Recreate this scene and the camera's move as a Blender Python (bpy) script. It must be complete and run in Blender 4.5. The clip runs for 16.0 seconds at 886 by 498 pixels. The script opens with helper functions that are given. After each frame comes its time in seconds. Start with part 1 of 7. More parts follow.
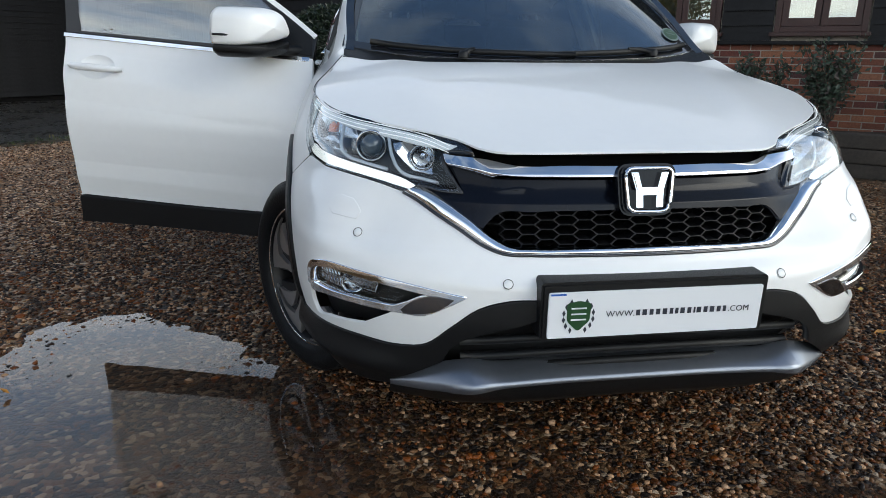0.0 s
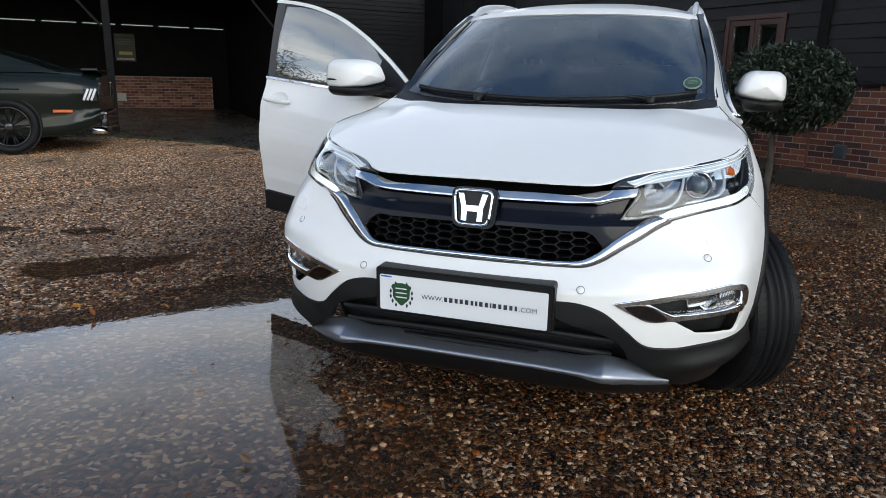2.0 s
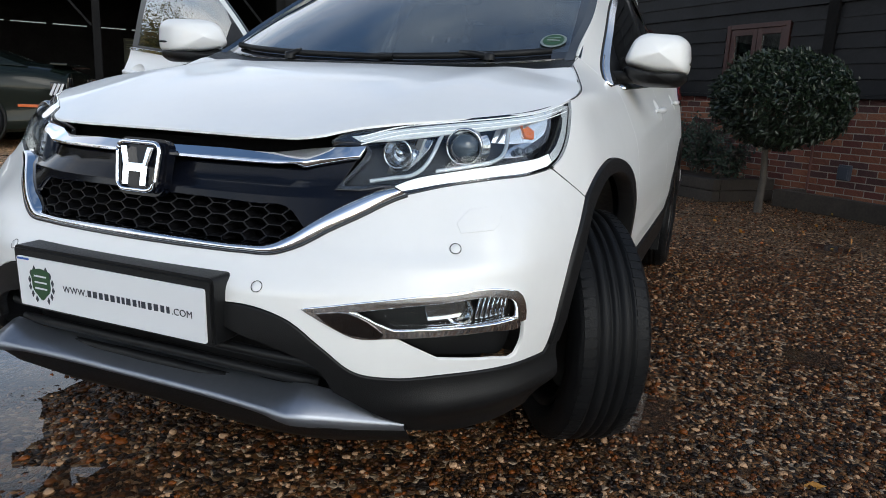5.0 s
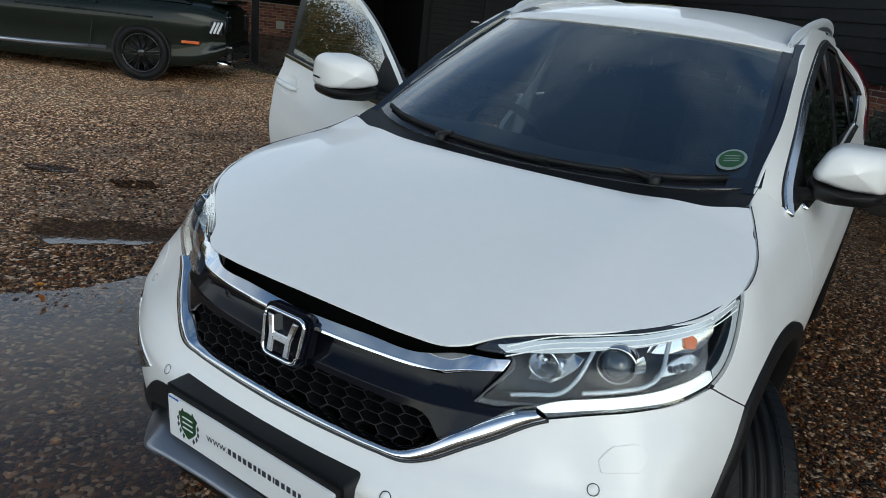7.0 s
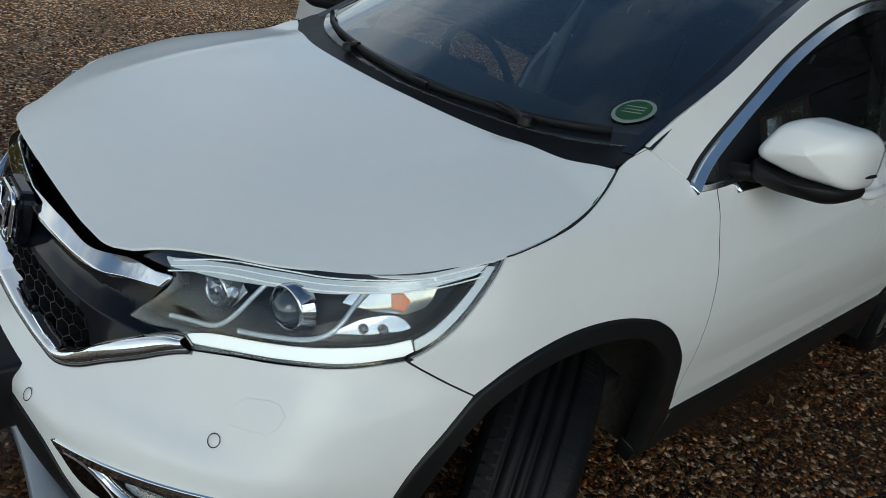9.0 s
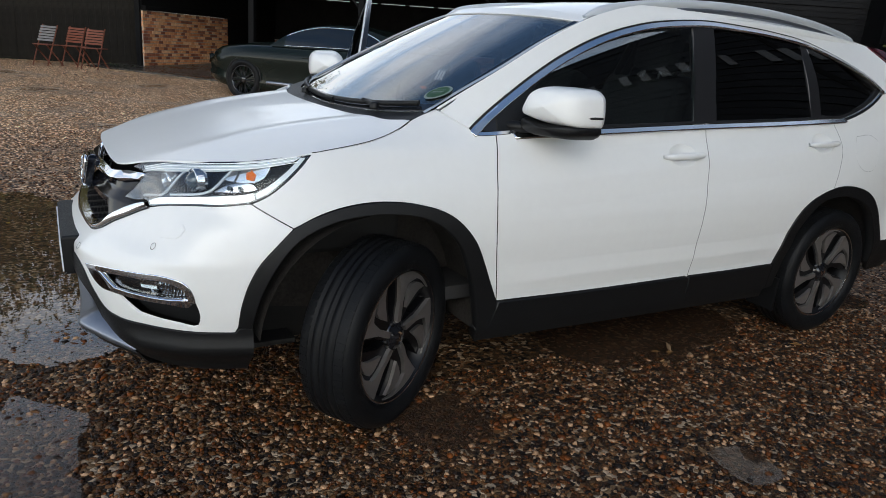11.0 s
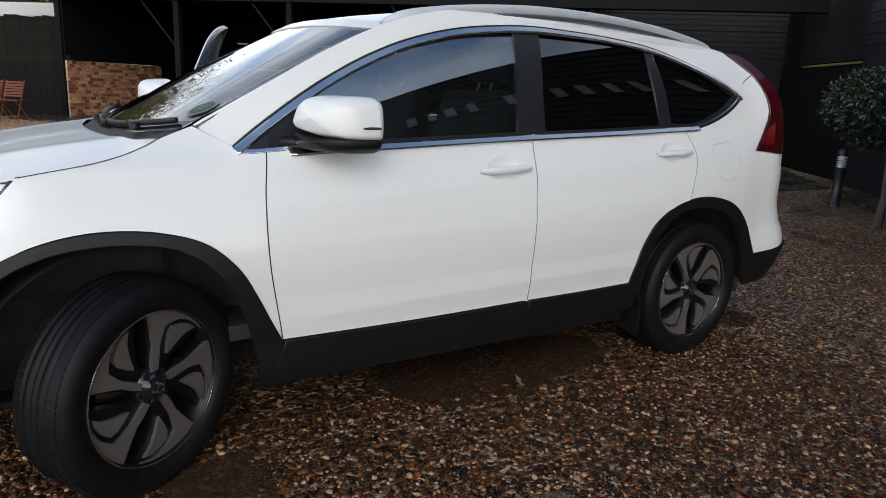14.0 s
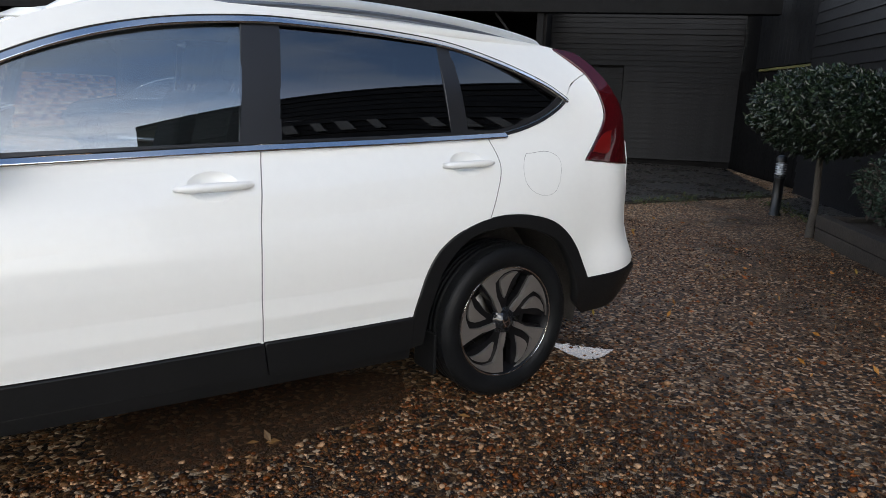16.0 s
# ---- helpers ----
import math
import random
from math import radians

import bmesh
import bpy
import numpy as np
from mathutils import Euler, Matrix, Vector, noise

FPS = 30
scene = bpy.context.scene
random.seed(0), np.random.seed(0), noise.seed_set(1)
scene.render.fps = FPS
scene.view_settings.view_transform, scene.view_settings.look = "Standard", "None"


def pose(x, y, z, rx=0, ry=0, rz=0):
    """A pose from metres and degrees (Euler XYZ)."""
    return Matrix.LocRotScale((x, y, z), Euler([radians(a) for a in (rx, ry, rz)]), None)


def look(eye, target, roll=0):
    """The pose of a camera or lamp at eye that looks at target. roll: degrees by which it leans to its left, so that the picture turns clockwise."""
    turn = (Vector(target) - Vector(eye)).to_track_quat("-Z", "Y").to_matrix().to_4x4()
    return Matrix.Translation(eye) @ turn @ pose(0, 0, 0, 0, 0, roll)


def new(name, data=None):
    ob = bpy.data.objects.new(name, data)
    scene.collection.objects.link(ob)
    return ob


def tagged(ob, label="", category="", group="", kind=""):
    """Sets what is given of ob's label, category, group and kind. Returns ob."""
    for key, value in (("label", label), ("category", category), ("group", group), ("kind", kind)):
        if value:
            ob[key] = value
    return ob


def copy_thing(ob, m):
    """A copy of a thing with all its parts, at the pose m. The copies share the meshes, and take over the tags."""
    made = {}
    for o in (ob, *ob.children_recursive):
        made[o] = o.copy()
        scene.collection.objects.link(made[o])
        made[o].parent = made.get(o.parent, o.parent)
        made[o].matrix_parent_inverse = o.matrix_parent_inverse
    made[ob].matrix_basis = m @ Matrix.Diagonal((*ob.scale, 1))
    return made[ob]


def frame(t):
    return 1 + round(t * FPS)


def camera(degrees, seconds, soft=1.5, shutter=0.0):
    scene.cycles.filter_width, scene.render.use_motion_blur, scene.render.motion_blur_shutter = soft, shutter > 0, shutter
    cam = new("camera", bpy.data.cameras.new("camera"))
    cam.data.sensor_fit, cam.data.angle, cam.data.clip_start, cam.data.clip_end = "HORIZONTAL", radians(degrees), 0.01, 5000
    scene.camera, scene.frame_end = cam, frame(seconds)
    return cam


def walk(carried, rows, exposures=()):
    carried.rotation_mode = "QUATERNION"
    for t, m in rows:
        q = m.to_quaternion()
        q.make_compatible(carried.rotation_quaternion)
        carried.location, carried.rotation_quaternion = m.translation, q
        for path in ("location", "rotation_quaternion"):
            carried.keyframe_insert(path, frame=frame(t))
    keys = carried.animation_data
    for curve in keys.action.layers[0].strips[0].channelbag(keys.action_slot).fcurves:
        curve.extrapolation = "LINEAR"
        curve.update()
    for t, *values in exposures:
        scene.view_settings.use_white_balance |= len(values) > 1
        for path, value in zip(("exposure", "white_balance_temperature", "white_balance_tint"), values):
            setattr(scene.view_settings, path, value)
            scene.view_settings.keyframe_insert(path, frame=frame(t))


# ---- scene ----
cam = camera(66.4, 16.0, soft=.75)
PATH = [
    (0, (-0.713, -1.387, 1.132), (-0.428, 0.51, 0.569), 0.5),
    (0.5, (-0.451, -1.594, 1.167), (-0.36, 0.322, 0.599), 0.2),
    (1, (-0.143, -1.765, 1.164), (-0.368, 0.149, 0.627), 1.0),
    (1.5, (0.182, -1.89, 1.165), (-0.238, -0.002, 0.656), 0.5),
    (2, (0.573, -1.835, 1.193), (-0.059, 0.0, 0.707), 1.2),
    (2.5, (0.896, -1.792, 1.19), (0.072, -0.028, 0.736), 2.5),
    (3, (1.196, -1.648, 1.168), (0.284, 0.072, 0.711), 2.5),
    (3.2, (1.298, -1.513, 1.161), (0.393, 0.21, 0.699), 2.7),
    (5.3, (1.108, -0.998, 0.979), (0.387, 0.819, 0.556), 2.8),
    (5.5, (1.071, -1.014, 0.988), (0.283, 0.77, 0.549), 2.6),
    (6, (0.99, -1.044, 1.113), (0.051, 0.646, 0.6), 3.3),
    (6.5, (0.968, -1.002, 1.351), (0.012, 0.633, 0.708), 5.7),
    (7, (0.962, -0.837, 1.523), (-0.035, 0.763, 0.855), 6.8),
    (7.5, (0.908, -0.66, 1.533), (-0.201, 0.842, 0.816), 8.9),
    (8, (0.93, -0.428, 1.547), (-0.24, 1.004, 0.786), 9.6),
    (8.5, (1.165, -0.168, 1.545), (-0.14, 1.118, 0.742), 9.4),
    (9, (1.475, -0.123, 1.512), (0.198, 1.154, 0.653), 12.2),
    (9.5, (1.832, -0.096, 1.497), (0.499, 1.092, 0.598), 11.1),
    (10, (2.268, -0.067, 1.437), (0.813, 1.049, 0.638), 8.8),
    (10.2, (2.435, -0.065, 1.433), (0.931, 1.028, 0.695), 7.7),
    (12.3, (3.06, 0.233, 1.261), (1.325, 1.11, 0.794), 2.9),
    (12.5, (3.054, 0.275, 1.266), (1.315, 1.147, 0.802), 2.8),
    (13, (3.005, 0.409, 1.282), (1.264, 1.278, 0.82), 2.8),
    (13.5, (2.96, 0.544, 1.286), (1.25, 1.471, 0.823), 2.8),
    (14, (2.985, 0.708, 1.295), (1.355, 1.773, 0.837), 2.5),
    (14.5, (3.077, 0.939, 1.313), (1.449, 2.014, 0.874), 2.2),
    (15, (3.108, 1.169, 1.301), (1.48, 2.247, 0.868), 2.2),
    (15.5, (3.101, 1.447, 1.314), (1.474, 2.528, 0.884), 2.1),
    (16, (3.118, 1.804, 1.306), (1.487, 2.876, 0.872), 2.0),
]
LIGHTNESS = [(0, -.33, 6550, 3), (3.2, -.3, 6600, 6), (5.5, -.55, 6550, 4), (6.5, -.7, 6500, 1), (7.5, -.85, 6400, -2), (8.5, -.95, 6400, -3), (9.0, -1.2, 6400, -3), (9.5, -1.15, 6450, 0), (10.2, -.9, 6500, 3), (12.3, -.44, 6600, 6), (14.0, -.48, 6650, 6), (16.0, -.18, 6650, 7)]
walk(cam, [(t, look(eye, target, roll)) for t, eye, target, roll in PATH], LIGHTNESS)

# ---- sky, sun and exposure ----
SUN_HEIGHT, SUN_TURN = 32.0, 124.0
world = bpy.data.worlds.new("sky")
scene.world = world
world.use_nodes = True
wn, wl = world.node_tree.nodes, world.node_tree.links
wn.clear()
w_out, w_bg, w_sky = wn.new("ShaderNodeOutputWorld"), wn.new("ShaderNodeBackground"), wn.new("ShaderNodeTexSky")
w_sky.sky_type, w_sky.sun_disc = "NISHITA", False
w_sky.sun_elevation, w_sky.sun_rotation = radians(SUN_HEIGHT), radians(SUN_TURN)
w_tc, w_map, w_noise, w_ramp, w_mix = (wn.new("ShaderNodeTexCoord"), wn.new("ShaderNodeMapping"), wn.new("ShaderNodeTexNoise"),
                                       wn.new("ShaderNodeValToRGB"), wn.new("ShaderNodeMixRGB"))
w_map.inputs["Scale"].default_value = (1.0, 1.0, 3.2)
w_noise.inputs["Scale"].default_value, w_noise.inputs["Detail"].default_value = 2.2, 7
w_ramp.color_ramp.elements[0].position, w_ramp.color_ramp.elements[1].position = .47, .76
w_mix.inputs["Color2"].default_value = (5.6, 6.4, 7.8, 1)
wl.new(w_tc.outputs["Generated"], w_map.inputs["Vector"])
wl.new(w_map.outputs["Vector"], w_noise.inputs["Vector"])
wl.new(w_noise.outputs["Fac"], w_ramp.inputs["Fac"])
wl.new(w_ramp.outputs["Color"], w_mix.inputs["Fac"])
w_gain = wn.new("ShaderNodeMixRGB")
w_gain.blend_type, w_gain.inputs["Fac"].default_value, w_gain.inputs["Color2"].default_value = "MULTIPLY", 1, (1.8, 1.95, 2.15, 1)
wl.new(w_sky.outputs["Color"], w_gain.inputs["Color1"])
wl.new(w_gain.outputs["Color"], w_mix.inputs["Color1"])
# a bright hazy band of thin cloud towards the horizon
w_sep, w_low, w_haze = wn.new("ShaderNodeSeparateXYZ"), wn.new("ShaderNodeMapRange"), wn.new("ShaderNodeMixRGB")
w_low.inputs["From Min"].default_value, w_low.inputs["From Max"].default_value = .06, .68
w_low.inputs["To Min"].default_value, w_low.inputs["To Max"].default_value = 1.0, 0.0
w_haze.blend_type = "ADD"
wl.new(w_tc.outputs["Generated"], w_sep.inputs["Vector"])
wl.new(w_sep.outputs["Z"], w_low.inputs["Value"])
w_streak, w_band = wn.new("ShaderNodeTexNoise"), wn.new("ShaderNodeMapRange")
w_map2 = wn.new("ShaderNodeMapping")
w_map2.inputs["Scale"].default_value = (1.4, 1.4, 7.0)
w_streak.inputs["Scale"].default_value, w_streak.inputs["Detail"].default_value = 2.4, 6
w_band.inputs["From Min"].default_value, w_band.inputs["From Max"].default_value = .36, .64
w_band.inputs["To Min"].default_value, w_band.inputs["To Max"].default_value = 0.0, 1.0
w_tone = wn.new("ShaderNodeMixRGB")
w_tone.inputs["Color1"].default_value, w_tone.inputs["Color2"].default_value = (13.5, 14.6, 16.8, 1), (33.5, 29.8, 26.4, 1)
wl.new(w_tc.outputs["Generated"], w_map2.inputs["Vector"])
wl.new(w_map2.outputs["Vector"], w_streak.inputs["Vector"])
wl.new(w_streak.outputs["Fac"], w_band.inputs["Value"])
wl.new(w_band.outputs["Result"], w_tone.inputs["Fac"])
wl.new(w_tone.outputs["Color"], w_haze.inputs["Color2"])
wl.new(w_low.outputs["Result"], w_haze.inputs["Fac"])
wl.new(w_mix.outputs["Color"], w_haze.inputs["Color1"])
wl.new(w_haze.outputs["Color"], w_bg.inputs["Color"])
w_bg.inputs["Strength"].default_value = .100
wl.new(w_bg.outputs["Background"], w_out.inputs["Surface"])
sun = new("sun", bpy.data.lights.new("sun", "SUN"))
sun.data.energy, sun.data.angle, sun.data.color = .9, radians(32), (1, .96, .91)
_d = Vector((math.sin(radians(SUN_TURN)) * math.cos(radians(SUN_HEIGHT)), math.cos(radians(SUN_TURN)) * math.cos(radians(SUN_HEIGHT)), math.sin(radians(SUN_HEIGHT))))
sun.matrix_world = look(_d * 30, (0, 0, 0))


# ---- materials ----
def mat(name, color, rough=.5, metal=0.0, vary=.0, scale=8.0, bump=0.0, bump_scale=60.0, coat=0.0, spec=.5, emit=None, rough_vary=0.0):
    """A surface: colour with two sizes of variation, roughness and fine relief."""
    m = bpy.data.materials.new(name)
    m.use_nodes = True
    n, l = m.node_tree.nodes, m.node_tree.links
    b = n["Principled BSDF"]
    b.inputs["Base Color"].default_value = (*color, 1)
    b.inputs["Roughness"].default_value, b.inputs["Metallic"].default_value = rough, metal
    b.inputs["Coat Weight"].default_value, b.inputs["Specular IOR Level"].default_value = coat, spec
    b.inputs["Coat Roughness"].default_value = .03
    tc = n.new("ShaderNodeTexCoord")
    if vary or rough_vary:
        a, c, mx = n.new("ShaderNodeTexNoise"), n.new("ShaderNodeTexNoise"), n.new("ShaderNodeMath")
        a.inputs["Scale"].default_value, a.inputs["Detail"].default_value = scale, 5
        c.inputs["Scale"].default_value, c.inputs["Detail"].default_value = scale * 9, 4
        l.new(tc.outputs["Object"], a.inputs["Vector"])
        l.new(tc.outputs["Object"], c.inputs["Vector"])
        mx.operation = "ADD"
        l.new(a.outputs["Fac"], mx.inputs[0])
        l.new(c.outputs["Fac"], mx.inputs[1])
        if vary:
            r, x = n.new("ShaderNodeMapRange"), n.new("ShaderNodeMixRGB")
            r.inputs["From Min"].default_value, r.inputs["From Max"].default_value = .7, 1.3
            r.inputs["To Min"].default_value, r.inputs["To Max"].default_value = 1 - vary, 1 + vary
            x.blend_type, x.inputs["Fac"].default_value = "MULTIPLY", 1
            x.inputs["Color1"].default_value = (*color, 1)
            l.new(mx.outputs[0], r.inputs["Value"])
            l.new(r.outputs["Result"], x.inputs["Color2"])
            l.new(x.outputs["Color"], b.inputs["Base Color"])
        if rough_vary:
            r2 = n.new("ShaderNodeMapRange")
            r2.inputs["From Min"].default_value, r2.inputs["From Max"].default_value = .7, 1.3
            r2.inputs["To Min"].default_value, r2.inputs["To Max"].default_value = rough - rough_vary, rough + rough_vary
            l.new(mx.outputs[0], r2.inputs["Value"])
            l.new(r2.outputs["Result"], b.inputs["Roughness"])
    if bump:
        t, u = n.new("ShaderNodeTexNoise"), n.new("ShaderNodeBump")
        t.inputs["Scale"].default_value, t.inputs["Detail"].default_value = bump_scale, 6
        u.inputs["Strength"].default_value, u.inputs["Distance"].default_value = bump, .01
        l.new(tc.outputs["Object"], t.inputs["Vector"])
        l.new(t.outputs["Fac"], u.inputs["Height"])
        l.new(u.outputs["Normal"], b.inputs["Normal"])
    if emit:
        b.inputs["Emission Color"].default_value, b.inputs["Emission Strength"].default_value = (*emit[0], 1), emit[1]
    return m


def glass_mat(name, tint, gloss_rough=.0, ior=1.45, coating=1.8, slant=3.8):
    """Thin clear or tinted glass: see-through, with a mirror gloss that grows at a slant."""
    m = bpy.data.materials.new(name)
    m.use_nodes = True
    n, l = m.node_tree.nodes, m.node_tree.links
    n.remove(n["Principled BSDF"])
    t, g, f, mx = n.new("ShaderNodeBsdfTransparent"), n.new("ShaderNodeBsdfGlossy"), n.new("ShaderNodeLayerWeight"), n.new("ShaderNodeMixShader")
    t.inputs["Color"].default_value = (*tint, 1)
    g.inputs["Roughness"].default_value, f.inputs["Blend"].default_value = gloss_rough, .5
    p, r = n.new("ShaderNodeMath"), n.new("ShaderNodeMapRange")
    p.operation, p.inputs[1].default_value = "POWER", slant
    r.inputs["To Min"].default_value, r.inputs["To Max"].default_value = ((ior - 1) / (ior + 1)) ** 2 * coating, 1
    l.new(f.outputs["Facing"], p.inputs[0])
    l.new(p.outputs[0], r.inputs["Value"])
    l.new(r.outputs["Result"], mx.inputs["Fac"])
    l.new(t.outputs["BSDF"], mx.inputs[1])
    l.new(g.outputs["BSDF"], mx.inputs[2])
    l.new(mx.outputs["Shader"], n["Material Output"].inputs["Surface"])
    return m


def island_mat(name, colors, rough=.55, per_object=False, bump=.3, bump_scale=90, vary_rough=.15, coat=0.0):
    """Each loose piece takes a colour of its own from the list."""
    m = mat(name, colors[0], rough, bump=bump, bump_scale=bump_scale, coat=coat)
    n, l = m.node_tree.nodes, m.node_tree.links
    b = n["Principled BSDF"]
    ramp = n.new("ShaderNodeValToRGB")
    ramp.color_ramp.interpolation = "CONSTANT"
    els = ramp.color_ramp.elements
    while len(els) < len(colors):
        els.new(0.5)
    for i, c in enumerate(colors):
        els[i].position, els[i].color = i / len(colors), (*c, 1)
    if per_object:
        src = n.new("ShaderNodeObjectInfo").outputs["Random"]
    else:
        src = n.new("ShaderNodeNewGeometry").outputs["Random Per Island"]
    l.new(src, ramp.inputs["Fac"])
    t, mx = n.new("ShaderNodeTexNoise"), n.new("ShaderNodeMixRGB")
    tc = n.new("ShaderNodeTexCoord")
    t.inputs["Scale"].default_value, t.inputs["Detail"].default_value = 70, 5
    l.new(tc.outputs["Object"], t.inputs["Vector"])
    mx.blend_type, mx.inputs["Fac"].default_value = "OVERLAY", .55
    l.new(ramp.outputs["Color"], mx.inputs["Color1"])
    l.new(t.outputs["Fac"], mx.inputs["Color2"])
    l.new(mx.outputs["Color"], b.inputs["Base Color"])
    return m


M_WHITE = mat("white_pearl_paint", (.80, .805, .80), .32, coat=.45, spec=.5, vary=.012, scale=3)
M_BLACKPLASTIC = mat("grained_black_plastic", (.007, .0074, .0082), .44, spec=.28, bump=.12, bump_scale=500, vary=.15, scale=10)
M_GLOSSBLACK = mat("gloss_black", (.010, .011, .014), .06, coat=.6)
M_DARKBLUE = mat("dark_grille_plastic", (.004, .005, .009), .10, spec=.22)
M_MESH = mat("satin_mesh_plastic", (.006, .006, .007), .40, spec=.22)
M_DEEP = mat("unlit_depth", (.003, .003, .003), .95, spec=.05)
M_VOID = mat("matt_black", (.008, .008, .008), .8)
M_CHROME = mat("chrome", (.82, .84, .87), .05, metal=1)
M_SMOKECHROME = mat("smoked_chrome", (.13, .12, .12), .08, metal=1)
M_SILVER = mat("satin_silver", (.25, .27, .31), .34, metal=.85, vary=.04)
M_RAIL = mat("anodised_rail", (.66, .69, .72), .36, metal=.35)
M_RUBBER = mat("tyre_rubber", (.0075, .008, .009), .44, spec=.14, bump=.15, bump_scale=220, vary=.25, scale=14, rough_vary=.12)
M_ALLOY = mat("machined_alloy", (.30, .282, .272), .32, metal=.72, vary=.05)
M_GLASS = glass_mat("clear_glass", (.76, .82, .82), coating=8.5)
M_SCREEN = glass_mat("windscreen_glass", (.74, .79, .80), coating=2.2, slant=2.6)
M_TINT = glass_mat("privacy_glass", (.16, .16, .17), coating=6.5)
M_LENS = glass_mat("lens_plastic", (.95, .97, .98), coating=.6, slant=2.7)
M_DRL = mat("light_guide", (.85, .87, .88), .2, emit=((1, .98, .95), 1.0))
M_STRIP = mat("pale_light_guide", (.66, .69, .72), .18, metal=.2, vary=.05, scale=30, emit=((1, .98, .96), .22))
M_GUIDE = mat("moulded_guide_line", (.80, .83, .86), .15, emit=((1, .98, .96), .45))
M_REFLECTOR = mat("reflector", (.52, .54, .57), .10, metal=1)
M_AMBER = mat("amber_bulb", (.80, .17, .02), .18, coat=.5)
M_LAMPDARK = mat("lamp_housing", (.018, .022, .030), .42, spec=.3)
M_RED = mat("red_tail_lens", (.045, .0015, .003), .06, coat=.7)
M_REDCLEAR = mat("pale_tail_lens", (.05, .004, .008), .12, coat=.25)
M_PLATE = mat("plate_white", (.74, .76, .79), .3)
M_INK = mat("plate_ink", (.03, .035, .05), .4)
M_GREEN = mat("badge_green", (.018, .065, .024), .35)
M_BLUE = mat("badge_blue", (.02, .10, .42), .35)
M_INTERIOR = mat("dark_interior", (.022, .022, .024), .7, bump=.1, bump_scale=300)
M_FABRIC = mat("seat_fabric", (.03, .03, .032), .9, bump=.3, bump_scale=400)
M_LINING = mat("pale_lining", (.36, .36, .34), .8)
# ---- the white car's skin: a belt round the car (s along the plan, z up) and a top sheet (x, y) ----


def pchip(xs, ys):
    """A smooth curve through the points, with no overshoot."""
    xs, ys = np.asarray(xs, float), np.asarray(ys, float)
    h, dl = np.diff(xs), np.diff(ys) / np.diff(xs)
    m = np.zeros(len(xs))
    for i in range(1, len(xs) - 1):
        if dl[i - 1] * dl[i] > 0:
            w1, w2 = 2 * h[i] + h[i - 1], h[i] + 2 * h[i - 1]
            m[i] = (w1 + w2) / (w1 / dl[i - 1] + w2 / dl[i])
    m[0], m[-1] = dl[0], dl[-1]

    def f(x):
        x = np.clip(x, xs[0], xs[-1])
        i = np.clip(np.searchsorted(xs, x, side="right") - 1, 0, len(xs) - 2)
        t = (x - xs[i]) / h[i]
        return (ys[i] * (1 + 2 * t) * (1 - t) ** 2 + m[i] * h[i] * t * (1 - t) ** 2
                + ys[i + 1] * t * t * (3 - 2 * t) + m[i + 1] * h[i] * t * t * (t - 1))
    return f


def spline(xs, ys):
    """A smooth curve through the points with Catmull-Rom slopes."""
    xs, ys = np.asarray(xs, float), np.asarray(ys, float)
    h = np.diff(xs)
    dl = np.diff(ys) / h
    m = np.r_[dl[0], (dl[:-1] * h[1:] + dl[1:] * h[:-1]) / (h[1:] + h[:-1]), dl[-1]]

    def f(x):
        x = np.clip(x, xs[0], xs[-1])
        i = np.clip(np.searchsorted(xs, x, side="right") - 1, 0, len(xs) - 2)
        t = (x - xs[i]) / h[i]
        return (ys[i] * (1 + 2 * t) * (1 - t) ** 2 + m[i] * h[i] * t * (1 - t) ** 2
                + ys[i + 1] * t * t * (3 - 2 * t) + m[i + 1] * h[i] * t * t * (t - 1))
    return f


# the plan of the widest line, from the nose round to the tail
PLAN = [(0, .03), (.18, .033), (.34, .048), (.43, .068), (.56, .118), (.68, .2), (.785, .325), (.85, .5), (.882, .68), (.897, .9),
        (.905, 1.3), (.908, 2.0), (.908, 2.7), (.905, 3.2), (.897, 3.7), (.875, 4.1), (.845, 4.37), (.76, 4.5), (.5, 4.57), (0, 4.6)]
_pl = np.array(PLAN)
_sl = np.r_[0, np.cumsum(np.hypot(*np.diff(_pl, axis=0).T))]
plan_x, plan_y = spline(_sl, _pl[:, 0]), spline(_sl, _pl[:, 1])




